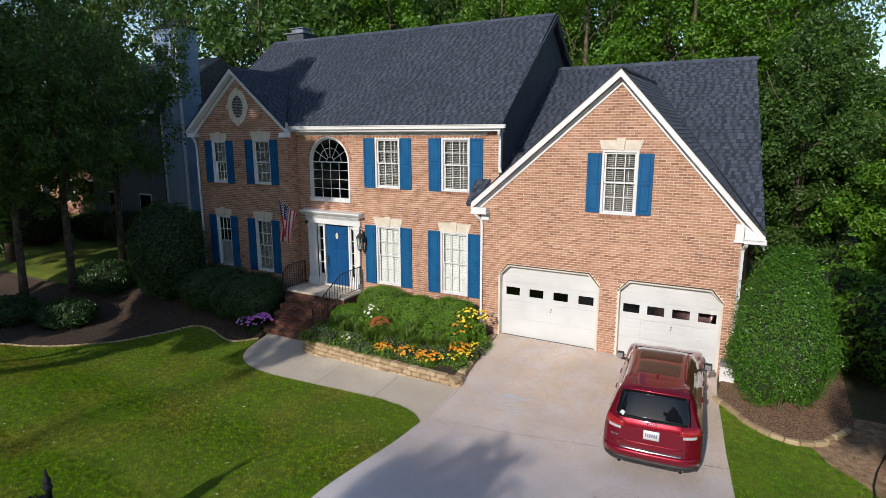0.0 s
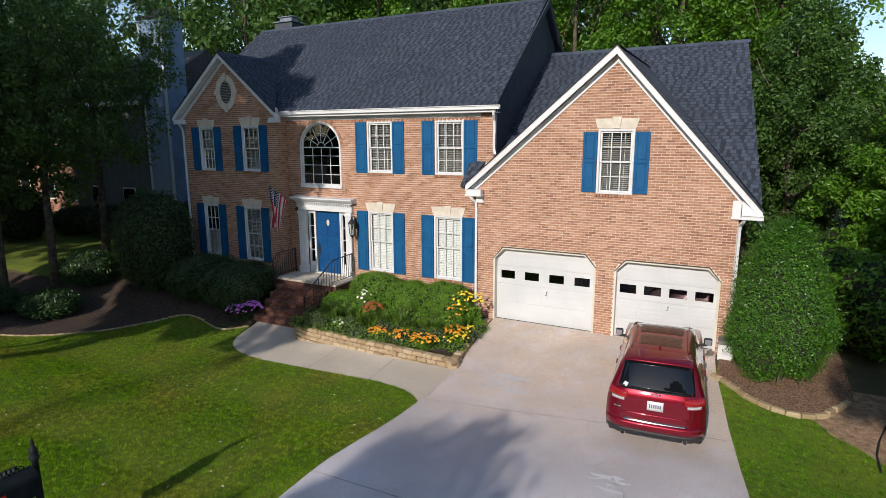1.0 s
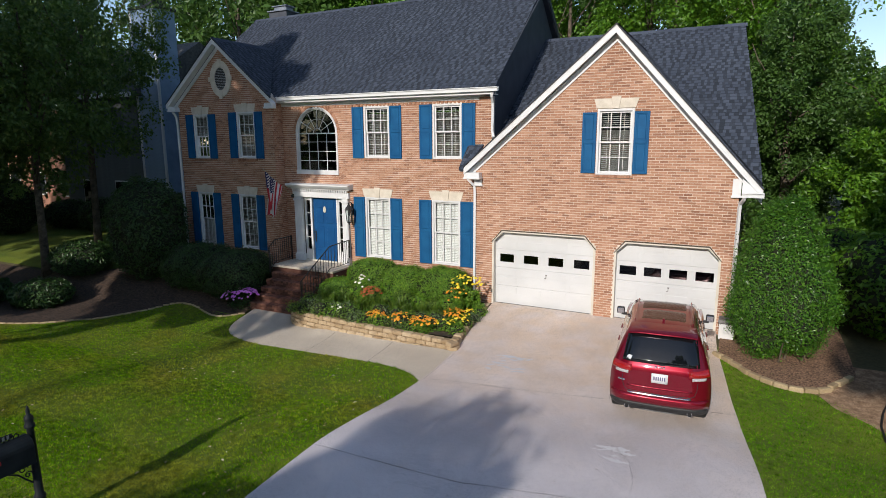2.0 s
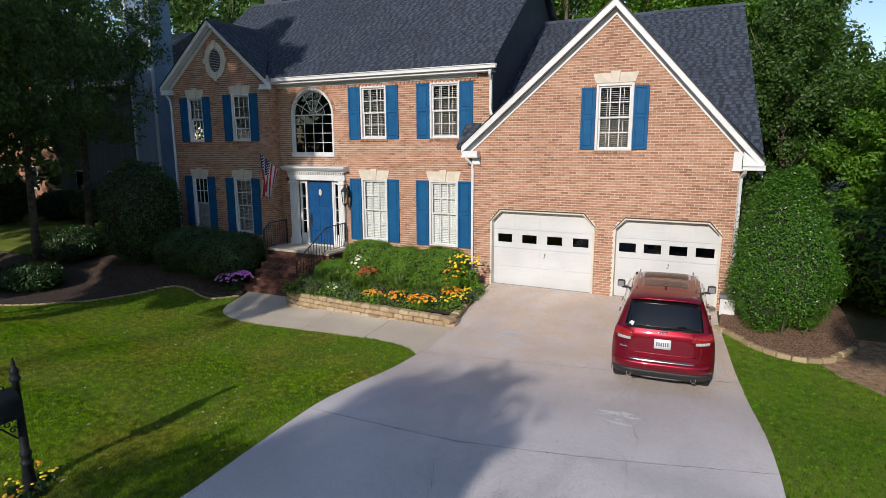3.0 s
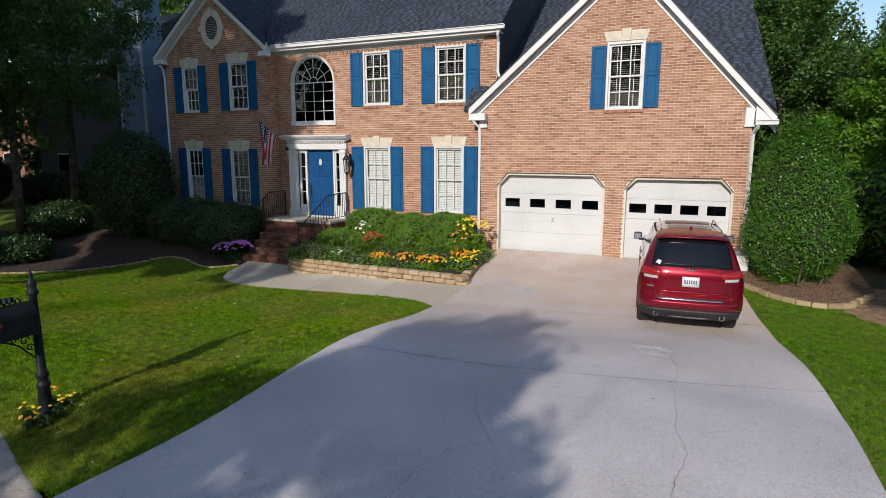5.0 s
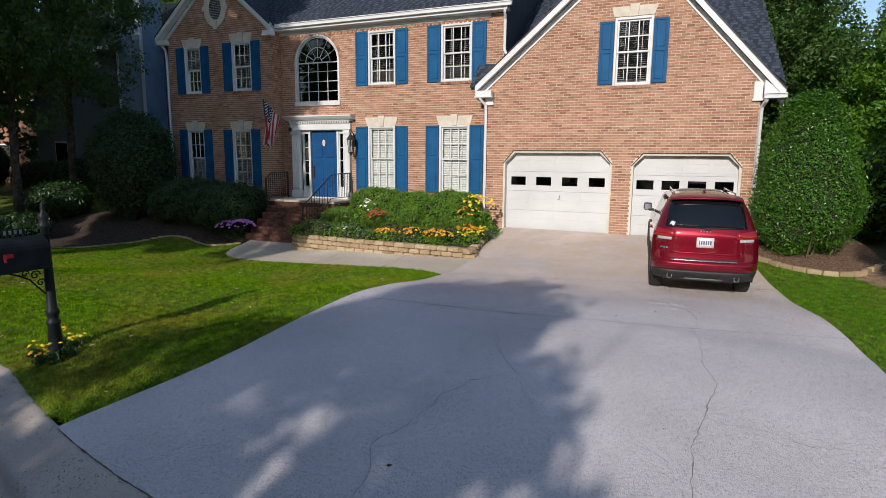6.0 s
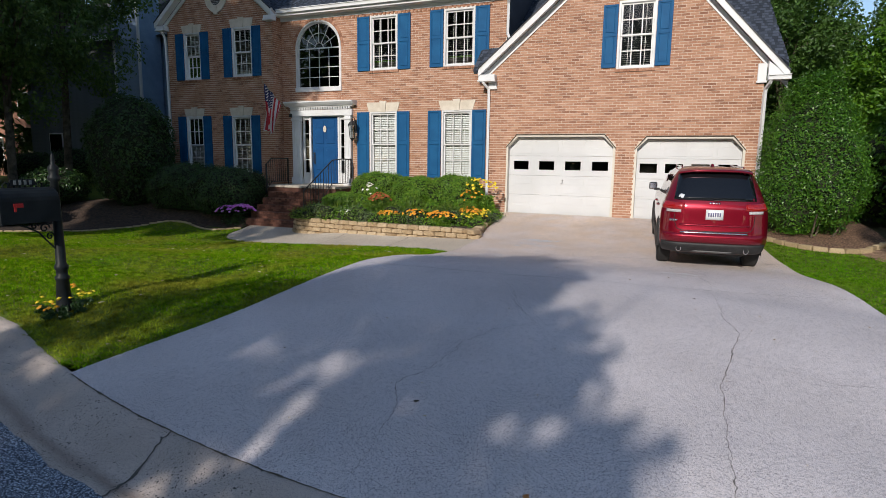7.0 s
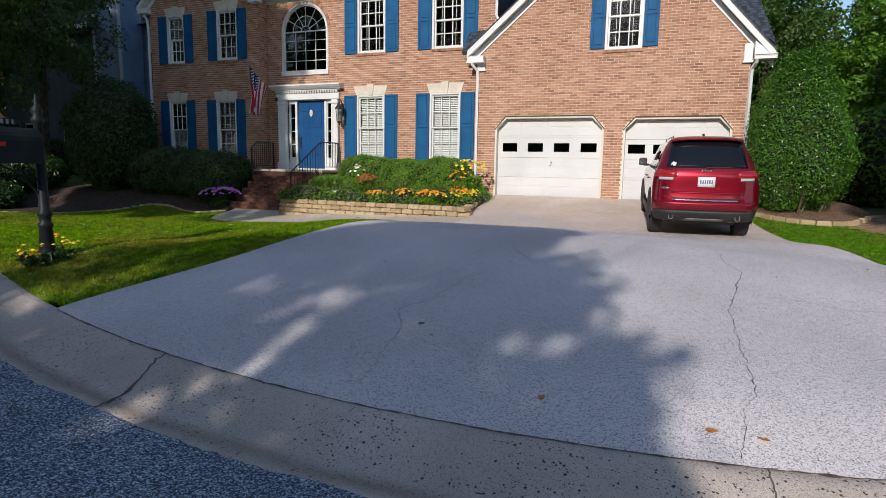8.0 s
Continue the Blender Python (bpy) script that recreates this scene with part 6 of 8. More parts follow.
POLE = surf("pole", (0.30, 0.24, 0.16), (0.42, 0.34, 0.24), 6, 0.5, 40, 0.1, 0.1)


def flag():
    """A flag hanging from a pole that slants out from the door's pilaster."""
    base, tip = Vector((-7.03, 0.16, 2.92)), Vector((-7.13, -1.08, 3.86))
    fl = root("flag", tuple(base))
    tagged(fl, "striped national flag hanging limp from a slanting pole", "flag")
    bm = bmesh.new()
    tube(bm, [(0, 0, 0), tuple(tip - base)], 0.012, 8)
    lathe(bm, [(0.0, -0.03), (0.022, -0.02), (0.026, 0.0), (0.018, 0.02), (0.0, 0.03)], 10, ((tip - base).x, (tip - base).y))
    for v in bm.verts[-50:]:
        v.co.z += (tip - base).z
    part("pole", bm, POLE, fl)
    bm = bmesh.new()
    box(bm, -0.04, 0.04, -0.05, 0.04, -0.07, 0.05, 0.01)
    part("bracket", bm, IRON, fl)

    def at(u, v):
        p = tip.lerp(base, 0.04 + 0.64 * u * (1 - 0.62 * v))
        fold = 0.13 * v * math.sin(u * 9.5 + 1.1 * v) + 0.03 * math.sin(u * 17)
        return p + Vector((fold, 0.05 * v * math.cos(u * 11), -1.38 * v - 0.03 * math.sin(u * 7) * v)) - base

    def piece(name, u0, u1, v0, v1, mat_, lift=0.0):
        nu, nv = 4, 12
        pts = [at(u0 + (u1 - u0) * i / nu, v0 + (v1 - v0) * j / nv) + Vector((lift, -lift * 0.2, 0)) for j in range(nv + 1) for i in range(nu + 1)]
        i = np.arange(len(pts)).reshape(nv + 1, nu + 1)
        f = np.stack([i[:-1, :-1], i[:-1, 1:], i[1:, 1:], i[1:, :-1]], -1).reshape(-1, 4)
        sheet(name, [tuple(p) for p in pts], f, mat_, fl, smooth=True)

    for k in range(13):
        v0 = 0.4 if k < 7 else 0.0
        piece("stripe", k / 13, (k + 1) / 13, v0, 1.0, RED if k % 2 == 0 else CLOTH_WHITE)
    piece("canton", 0, 7 / 13, 0, 0.4, NAVY)
    bm = bmesh.new()
    for r in range(9):
        for c in range(6 if r % 2 == 0 else 5):
            u, v = (r + 1) / 10 * 7 / 13, (c + (0.5 if r % 2 == 0 else 1.0)) / 6 * 0.4
            p = at(u, v)
            for off in (-0.006, 0.006):
                ring = [bm.verts.new(p + Vector((off, 0.022 * math.cos(t), 0.022 * math.sin(t)))) for t in (0.3 + 2 * math.pi * q / 5 for q in range(5))]
                bm.faces.new(ring)
    tagged(part("stars", bm, CLOTH_WHITE, fl), kind="stuff")


flag()


# ---- the raised flower bed ----
def path_points(points, step):
    out, carry = [], 0.0
    for (ax, ay), (bx, by) in zip(points, points[1:]):
        d = math.hypot(bx - ax, by - ay)
        u = carry
        while u < d:
            out.append((ax + (bx - ax) * u / d, ay + (by - ay) * u / d, math.atan2(by - ay, bx - ax)))
            u += step
        carry = u - d
    return out


def wall_block(seed):
    """A rough-faced tapered concrete block."""
    g = random.Random(seed)
    bm = bmesh.new()
    box(bm, -0.148, 0.148, -0.10, 0.10, 0.0, 0.118, 0.024)
    bmesh.ops.subdivide_edges(bm, edges=[e for e in bm.edges if e.calc_length() > 0.15], cuts=2)
    for v in bm.verts:
        if v.co.y < -0.06:
            v.co.y += g.uniform(-0.022, 0.014)
            v.co.z += g.uniform(-0.007, 0.005)
            v.co.x += g.uniform(-0.006, 0.006)
    me = bpy.data.meshes.new("block")
    bmesh.ops.recalc_face_normals(bm, faces=bm.faces)
    bm.to_mesh(me)
    bm.free()
    me.materials.append(BLOCK)
    return me


def block_wall():
    w = root("retaining_wall")
    tagged(w, "low curved retaining wall of tan split-faced concrete blocks", "wall")
    kinds = [wall_block(k) for k in range(5)]
    line = [(-4.98, -1.80), (-5.08, -2.08), (-5.06, -2.36), (-4.94, -2.58), (-4.72, -2.75), (-4.42, -2.87), (-4.0, -2.96), (-1.9, -3.12), (0.96, -3.26), (0.98, -3.2), (0.80, -1.8), (0.66, -0.16)]
    g = random.Random(3)
    for course in range(4):
        for i, (x, y, a) in enumerate(path_points([(line[0][0], line[0][1] + 0.15 * (course % 2))] + line[1:], 0.304)):
            ob = place("block", kinds[g.randrange(5)], w)
            inward = 0.018 * course
            foot = -0.635 + (0.17 * (y + 3.2) / 3.0 if x > 0.62 else 0.0)
            if foot + 0.122 * (course + 1) < float(land(x, y)) - 0.02:
                continue
            ob.matrix_basis = pose(x - math.sin(a) * (0.1 + inward), y + math.cos(a) * (0.1 + inward), foot + 0.122 * course, g.uniform(-1, 1), g.uniform(-1, 1), math.degrees(a) + g.uniform(-2, 2))


block_wall()
bed_back = 0.28
strip_rows = []
for x in np.arange(-4.85, 0.85, 0.15):
    front = -2.85 if x > -4.4 else -2.85 + 0.9 * (-4.4 - x) * 1.6
    strip_rows.append((x, front, x, bed_back if x < 0.0 else 0.02))
flower_bed = strip("flower_bed", strip_rows, SOIL, 0.0, 0.2, 14, "dark soil of the raised flower bed")
for v in flower_bed.data.vertices:
    top = -0.18 + 0.05 * (v.co.y + 2.9)
    v.co.z = max(v.co.z, top) if v.co.z > -0.6 else v.co.z


def petals(colour_a, colour_b, name):
    return piece_surf(name, [(0.0, colour_a), (1.0, colour_b)], rough=0.6, fine=200, grain=0.2, bump=0.1)


ORANGE = petals((0.72, 0.22, 0.01), (0.85, 0.42, 0.02), "orange_petals")
YELLOW = petals((0.80, 0.55, 0.01), (0.85, 0.68, 0.05), "yellow_petals")
RUST = petals((0.30, 0.06, 0.015), (0.48, 0.13, 0.03), "rust_petals")
PALE = petals((0.75, 0.74, 0.60), (0.85, 0.84, 0.75), "white_petals")
PURPLE = petals((0.46, 0.10, 0.50), (0.66, 0.24, 0.72), "purple_petals")
GRASSY = leaf_surf("blade_leaf", [(0.0, (0.06, 0.13, 0.014)), (0.6, (0.11, 0.20, 0.022)), (1.0, (0.18, 0.26, 0.035))], through=0.3)
SILVER = leaf_surf("silver_leaf", [(0.0, (0.075, 0.125, 0.045)), (1.0, (0.15, 0.21, 0.085))], through=0.15)


def bed_level(x, y):
    return max(float(land(x, y)), -0.18 + 0.05 * (y + 2.9))


bloom_kinds = {}


def bloom_mesh(petal):
    """One flower head of unit size, ten petals round a raised heart; heads of one colour share it."""
    if petal.name not in bloom_kinds:
        v = [(0, 0, 0.55)] + [(math.cos(m * math.pi / 5) * q, math.sin(m * math.pi / 5) * q, 0.06 * (m % 2)) for m, q in ((m, 1.0 if m % 2 == 0 else 0.78) for m in range(10))] + [(0, 0, -0.4)]
        f = [t for m in range(10) for t in ((0, 1 + m, 1 + (m + 1) % 10), (11, 1 + (m + 1) % 10, 1 + m))]
        me = bpy.data.meshes.new("bloom")
        me.from_pydata(v, [], f)
        me.materials.append(petal)
        bloom_kinds[petal.name] = me
    return bloom_kinds[petal.name]


def flower(name, x, y, r, high, petal, blooms, leaf, seed, label, head=0.035, z=None, leafy=900, size=0.03):
    """A flowering plant: a low mound of leaves with blooms held over it."""
    g = np.random.default_rng(seed)
    z0 = (bed_level(x, y) if z is None else z) - 0.02
    p = root(name, (x, y, z0))
    d = g.normal(size=(40, 3))
    d /= np.linalg.norm(d, axis=1, keepdims=True)
    d[:, 2] = np.abs(d[:, 2])
    c = d * (r * 0.72, r * 0.72, high * 0.62) * g.uniform(0.3, 1, (40, 1)) + (0, 0, high * 0.12)
    leaf_mesh("foliage", leaves(c, np.full(40, r * 0.3), leafy, size, seed, aspect=0.4), leaf, p)
    for k in range(blooms):
        a, q = g.uniform(0, 2 * math.pi), r * math.sqrt(g.uniform(0, 1))
        cx, cy = q * math.cos(a), q * math.sin(a)
        cz = high * (0.72 + 0.36 * math.sqrt(max(0.0, 1 - (q / r) ** 2))) + g.uniform(-0.03, 0.03)
        h = head * g.uniform(0.7, 1.25)
        tilt = Vector((cx / r * 0.6 + g.uniform(-0.3, 0.3), cy / r * 0.6 - 0.25 + g.uniform(-0.3, 0.3), 1))
        ob = place("bloom", bloom_mesh(petal), p)
        ob.matrix_basis = Matrix.LocRotScale((cx, cy, cz), tilt.to_track_quat("Z", "Y"), (h, h, h))
    return tagged(p, label, "flower", "flowers of the raised bed" if z is None and x > -5 else "")


def tuft(x, y, r, high, seed, leaf=None, label="tuft of long arching green leaves", n=70, wide=0.012):
    g = np.random.default_rng(seed)
    p = root("grass_clump", (x, y, bed_level(x, y) - 0.02))
    v, f = [], []
    for k in range(n):
        a, out = g.uniform(0, 2 * math.pi), g.uniform(0.25, 1.0) * r
        h = high * g.uniform(0.6, 1.1)
        d, s = Vector((math.cos(a), math.sin(a), 0)), Vector((-math.sin(a), math.cos(a), 0)) * wide
        o = Vector((g.normal() * 0.04, g.normal() * 0.04, 0))
        b = len(v)
        for u, w in ((0, 1.0), (0.4, 0.9), (0.75, 0.6)):
            q = o + d * out * u ** 1.6 + Vector((0, 0, h * (u * 1.5 - 0.55 * u * u)))
            v += [tuple(q - s * w), tuple(q + s * w)]
        q = o + d * out + Vector((0, 0, h * 0.88))
        v += [tuple(q - s * 0.1), tuple(q + s * 0.1)]
        f += [(b + 2 * i, b + 2 * i + 1, b + 2 * i + 3, b + 2 * i + 2) for i in range(3)]
    sheet("foliage", v, f, leaf or GRASSY, p)
    tagged(p, label, "plant", "clumps of the raised bed")


fg = random.Random(11)
for k, (x, y, r, h) in enumerate(((-1.75, -2.62, 0.30, 0.30), (-0.98, -2.68, 0.34, 0.36), (-0.25, -2.72, 0.34, 0.36), (0.25, -1.9, 0.30, 0.38))):
    flower("marigold", x, y, r * 1.1, h, ORANGE, 58, BOX, 600 + k, "round marigold plant thick with orange and yellow blooms")
for k, (x, y, r, h) in enumerate(((0.28, -2.45, 0.26, 0.28), (0.55, -2.1, 0.24, 0.3), (0.5, -1.55, 0.24, 0.3), (-3.6, -2.66, 0.22, 0.2), (-2.7, -2.7, 0.2, 0.2), (-4.1, -2.55, 0.2, 0.2))):
    flower("small_flower", x, y, r, h, YELLOW, 22 if k < 3 else 9, BOX, 620 + k, "low plant with yellow blooms")
for k, (x, y, r, h) in enumerate(((0.10, -0.95, 0.42, 1.02), (0.34, -0.7, 0.32, 0.95), (0.05, -1.35, 0.35, 0.75))):
    flower("coneflower", x, y, r, h, (YELLOW, YELLOW, ORANGE)[k], (26, 20, 14)[k], BOX, 640 + k, "tall bushy plant with yellow daisy blooms", 0.045, leafy=2600, size=0.04)
for k, (x, y) in enumerate(((-3.25, -2.45), (-3.0, -2.6), (-4.35, -2.35))):
    flower("small_flower", x, y, 0.18, 0.24, PALE, 12, BOX, 660 + k, "low plant with white blooms")
flower("sedum", -2.55, -1.75, 0.34, 0.62, RUST, 60, GRASSY, 671, "plant with flat rust-red flower heads", 0.04)
flower("daisy", -3.0, -1.55, 0.24, 0.85, PALE, 10, BOX, 672, "tall plant with a few white blooms", 0.05)
for k in range(26):
    x = -4.4 + 4.5 * (k % 13) / 12 + fg.uniform(-0.15, 0.15)
    y = -1.55 - 0.5 * (k // 13) + fg.uniform(-0.2, 0.15)
    tuft(x, y, fg.uniform(0.2, 0.36), fg.uniform(0.22, 0.46), 700 + k)
for k in range(26):
    x, y = -4.55 + 0.19 * k + fg.uniform(-0.08, 0.08), -2.66 + fg.uniform(-0.12, 0.45)
    bush("bed_plant", x, y, (0.23, 0.2), fg.uniform(0.24, 0.42), (SILVER, BOX, GRASSY)[k % 3], 500, 0.03, 740 + k, "low leafy bedding plant", category="plant", z=bed_level(x, y), group="bedding plants")
for k in range(16):
    x, y = (-4.6 + 0.36 * k, -2.78 + fg.uniform(-0.05, 0.08)) if k < 12 else (0.62, -2.5 + 0.5 * (k - 12))
    bush("bed_plant", x, y, (0.2, 0.16), fg.uniform(0.18, 0.3), (BOX, GRASSY, SILVER, BOX)[k % 4], 520, 0.028, 860 + k, "low leafy plant spilling over the wall's edge", category="plant", z=bed_level(x, y), group="bedding plants")
for k in range(9):
    x, y = -4.3 + 0.52 * k + fg.uniform(-0.1, 0.1), -1.32 + fg.uniform(-0.12, 0.12)
    bush("bed_plant", x, y, (0.30, 0.24), fg.uniform(0.32, 0.56), GRASSY if k % 2 else BOX, 1400, 0.045, 760 + k, "leafy green perennial in front of the hedge", category="plant", z=bed_level(x, y), group="perennials before the hedge")
for k in range(11):
    tuft(-4.1 + 0.42 * k + fg.uniform(-0.12, 0.12), -1.9 + fg.uniform(-0.22, 0.22), fg.uniform(0.28, 0.42), fg.uniform(0.42, 0.6), 800 + k, label="tall clump of narrow green leaves before the hedge", n=110)
flower("phlox", -7.28, -2.3, 0.58, 0.62, PURPLE, 120, BOX_SHADED, 680, "low plant massed with purple-pink blooms", 0.05, z=float(land(-7.25, -2.35)) + 0.03)


# ---- edging stones ----
def edging(name, curve, xs, step, size, label):
    e = root(name)
    tagged(e, label, "edging")
    g = random.Random(5)
    me = []
    for k in range(4):
        bm = bmesh.new()
        box(bm, -size[0] / 2, size[0] / 2, -size[1] / 2, size[1] / 2, -0.04, size[2], 0.018)
        for v in bm.verts:
            v.co += Vector((g.uniform(-1, 1), g.uniform(-1, 1), g.uniform(-1, 1))) * 0.008
        m = bpy.data.meshes.new("stone")
        bmesh.ops.recalc_face_normals(bm, faces=bm.faces)
        bm.to_mesh(m)
        bm.free()
        m.materials.append(EDGING)
        me.append(m)
    pts = [(float(x), float(curve(x))) for x in xs]
    for x, y, a in path_points(pts, step):
        ob = place("stone", me[g.randrange(4)], e)
        ob.matrix_basis = pose(x, y, float(land(x, y)) + 0.04, 0, 0, math.degrees(a) + g.uniform(-5, 5))


edging("bed_edging", side_bed, np.arange(6.8, 9.45, 0.05), 0.27, (0.26, 0.12, 0.075), "curved row of tan edging stones round the mulch bed")
edging("bed_edging", bed_edge, np.arange(-13.6, -6.88, 0.05), 0.23, (0.22, 0.05, 0.03), "thin pale stone edging between lawn and mulch")


def garden_edge():
    e = root("edging_strip")
    tagged(e, "black plastic edging strip curving through bare earth", "edging")
    bm = bmesh.new()
    pts = [(10.1, -1.8), (9.85, -2.3), (9.66, -2.9), (9.55, -3.4), (9.52, -4.0)]
    tube(bm, [(x, y, float(land(x, y)) + 0.045) for x, y in pts], 0.018, 6)
    part("strip", bm, IRON, e)


garden_edge()


def utility_box():
    u = root("utility_box", (6.93, -0.30, float(land(6.9, -0.3))))
    tagged(u, "white metal service box with a grey lid against the brick", "utility box")
    bm = bmesh.new()
    box(bm, -0.17, 0.17, -0.16, 0.20, 0.0, 0.40, 0.01)
    part("body", bm, WHITE, u)
    bm = bmesh.new()
    box(bm, -0.19, 0.19, -0.18, 0.22, 0.40, 0.50, 0.015)
    part("lid", bm, LID_GREY, u)


utility_box()


# ---- mailbox ----
MAIL = surf("mailbox_black", (0.008, 0.010, 0.012), (0.016, 0.020, 0.022), 6, 0.5, 90, 0.2, 0.1, specular=0.2)


def mailbox(x, y):
    z = float(land(x, y))
    m = root("mailbox", (x, y, z))
    m.scale = (1.06, 1.06, 1.06)
    tagged(m, "black metal mailbox on a turned black post with scroll bracket", "mailbox")
    bm = bmesh.new()
    lathe(bm, [(0.088, -0.1), (0.088, 0.02), (0.080, 0.05), (0.060, 0.36), (0.070, 0.37), (0.072, 0.40), (0.054, 0.42), (0.056, 0.47), (0.068, 0.49), (0.068, 0.52), (0.050, 0.55), (0.039, 1.42), (0.06, 1.44), (0.06, 1.47), (0.042, 1.50), (0.052, 1.54), (0.05, 1.57), (0.02, 1.61), (0.024, 1.64), (0.012, 1.70), (0.0, 1.73)], 14)
    part("post", bm, MAIL, m, smooth=True)
    prof = [(-0.13, 1.02), (0.13, 1.02), (0.13, 1.24)] + [(0.13 * math.cos(a), 1.24 + 0.13 * math.sin(a)) for a in (math.pi * k / 10 for k in range(1, 10))] + [(-0.13, 1.24)]
    bm = bmesh.new()
    prism(bm, prof, -0.60, -0.04)
    bmesh.ops.bevel(bm, geom=[e for e in bm.edges if abs(e.verts[0].co.y - e.verts[1].co.y) < 0.01], offset=0.006, segments=1, affect="EDGES")
    body = part("box", bm, MAIL, m)
    bm = bmesh.new()
    prism(bm, [(px * 1.06, 1.02 + (pz - 1.02) * 1.04 - 0.004) for px, pz in prof], -0.625, -0.60)
    box(bm, -0.02, 0.02, -0.65, -0.62, 1.24, 1.28, 0.006)
    part("door", bm, MAIL, body)
    bm = bmesh.new()
    box(bm, 0.132, 0.140, -0.50, -0.475, 1.14, 1.22, 0.002)
    box(bm, 0.132, 0.140, -0.475, -0.41, 1.18, 1.22, 0.002)
    part("signal_flag", bm, surf("signal_red", (0.45, 0.01, 0.01), (0.55, 0.02, 0.02), 4, 0.5), body, "red signal flag")
    bm = bmesh.new()
    for k in range(7):
        u = k / 6
        yy = -0.48 + 0.32 * u
        tube(bm, [(0, yy - 0.02, 1.365), (0, yy - 0.03, 1.40 + 0.02 * math.sin(3.14 * u)), (0, yy, 1.425 + 0.03 * math.sin(3.14 * u)), (0, yy + 0.03, 1.40), (0, yy + 0.02, 1.365)], 0.008, 5)
    box(bm, -0.008, 0.008, -0.44, -0.20, 1.39, 1.45, 0.004)
    part("scroll_plate", bm, MAIL, body)
    dull = surf("dull_metal", (0.2, 0.2, 0.19), (0.28, 0.28, 0.26), 5, 0.5)
    for k in range(4):
        bm = bmesh.new()
        box(bm, -0.012, 0.012, -0.41 + k * 0.05, -0.385 + k * 0.05, 1.398, 1.442)
        part("raised_bar", bm, dull, body, "small dull metal bar")
    bm = bmesh.new()
    tube(bm, [(0, -0.42, 1.01), (0, -0.30, 0.96), (0, -0.20, 0.90), (0, -0.12, 0.80), (0, -0.05, 0.72)], 0.010, 6)
    for cy, cz, rr in ((-0.14, 0.94, 0.055), (-0.09, 0.85, 0.045), (-0.24, 0.97, 0.04)):
        tube(bm, [(0, cy + rr * (1 - k / 16) * math.cos(k * 0.6), cz + rr * (1 - k / 16) * math.sin(k * 0.6)) for k in range(14)], 0.008, 5)
    part("scroll_bracket", bm, MAIL, m)
    return m


mailbox(-1.05, -11.83)
for k, (dx, dy, pet) in enumerate(((-0.16, -0.12, YELLOW), (0.17, 0.02, YELLOW), (0.05, 0.2, YELLOW), (-0.1, 0.14, ORANGE), (0.06, -0.2, ORANGE), (0.2, -0.14, YELLOW))):
    flower("marigold", -1.05 + dx * 1.15, -11.83 + dy * 1.15, 0.10, (0.15, 0.24, 0.19, 0.26, 0.13, 0.2)[k], pet, 5, BOX_SHADED, 800 + k, "small marigold plant at the foot of the post", 0.028, z=float(land(-1.05, -11.83)) + 0.02, leafy=420, size=0.022)


# ---- the parked car ----
def paint(name, colour):
    m, n, l, p = shader(name)
    tc, fl = n.new("ShaderNodeTexCoord"), n.new("ShaderNodeTexNoise")
    fl.inputs["Scale"].default_value = 900
    l.new(tc.outputs["Object"], fl.inputs["Vector"])
    r = ramp(n, [(0.3, tuple(c * 0.8 for c in colour)), (0.7, tuple(min(1, c * 1.2) for c in colour))])
    l.new(fl.outputs[0], r.inputs[0])
    l.new(r.outputs[0], p.inputs["Base Color"])
    p.inputs["Metallic"].default_value, p.inputs["Roughness"].default_value = 0.45, 0.34
    p.inputs["Specular IOR Level"].default_value = 0.15
    p.inputs["Coat Weight"].default_value, p.inputs["Coat Roughness"].default_value = 1.0, 0.04
    return m


CAR_RED = paint("metallic_red", (0.185, 0.0022, 0.014))
CLADDING = surf("black_plastic", (0.016, 0.016, 0.017), (0.028, 0.028, 0.029), 8, 0.6, 200, 0.2, 0.15)
CHROME = surf("chrome", (0.70, 0.70, 0.70), (0.80, 0.80, 0.80), 8, 0.12, 60, 0.05, 0.0, metal=1.0)
RUBBER = surf("rubber", (0.014, 0.014, 0.014), (0.026, 0.026, 0.026), 8, 0.85, 120, 0.3, 0.3)
RIM = surf("alloy_rim", (0.30, 0.30, 0.31), (0.42, 0.42, 0.43), 6, 0.3, 60, 0.05, 0.0, metal=0.9)
LENS_RED = surf("red_lens", (0.26, 0.006, 0.007), (0.36, 0.011, 0.012), 30, 0.12, 80, 0.1, 0.0, coat=1.0)
LENS_CLEAR = surf("clear_lens", (0.40, 0.38, 0.38), (0.55, 0.52, 0.52), 30, 0.12, 80, 0.1, 0.0, coat=1.0)
TINT, tn, tl, tp = shader("tinted_glass")
tp.inputs["Base Color"].default_value = (0.006, 0.007, 0.009, 1)
tp.inputs["Roughness"].default_value, tp.inputs["Specular IOR Level"].default_value = 0.03, 0.6
ROOF_GLASS = surf("brown_roof_glass", (0.030, 0.010, 0.009), (0.040, 0.014, 0.012), 3, 0.22, 60, 0.05, 0.0)
PLATE = surf("plate_white", (0.66, 0.67, 0.68), (0.74, 0.75, 0.76), 10, 0.4, 60, 0.05, 0.0)
BAR = surf("plate_ink", (0.10, 0.10, 0.20), (0.16, 0.14, 0.26), 10, 0.5, 60, 0.05, 0.0)


def tail(z):
    """How far back the rear of the car stands at a height."""
    return float(np.interp(z, [0.34, 0.39, 0.50, 0.62, 0.70, 0.78, 0.95, 1.10, 1.17, 1.40, 1.58, 1.66, 1.74], [-2.22, -2.30, -2.37, -2.40, -2.40, -2.35, -2.335, -2.31, -2.27, -2.12, -1.99, -1.92, -1.86]))


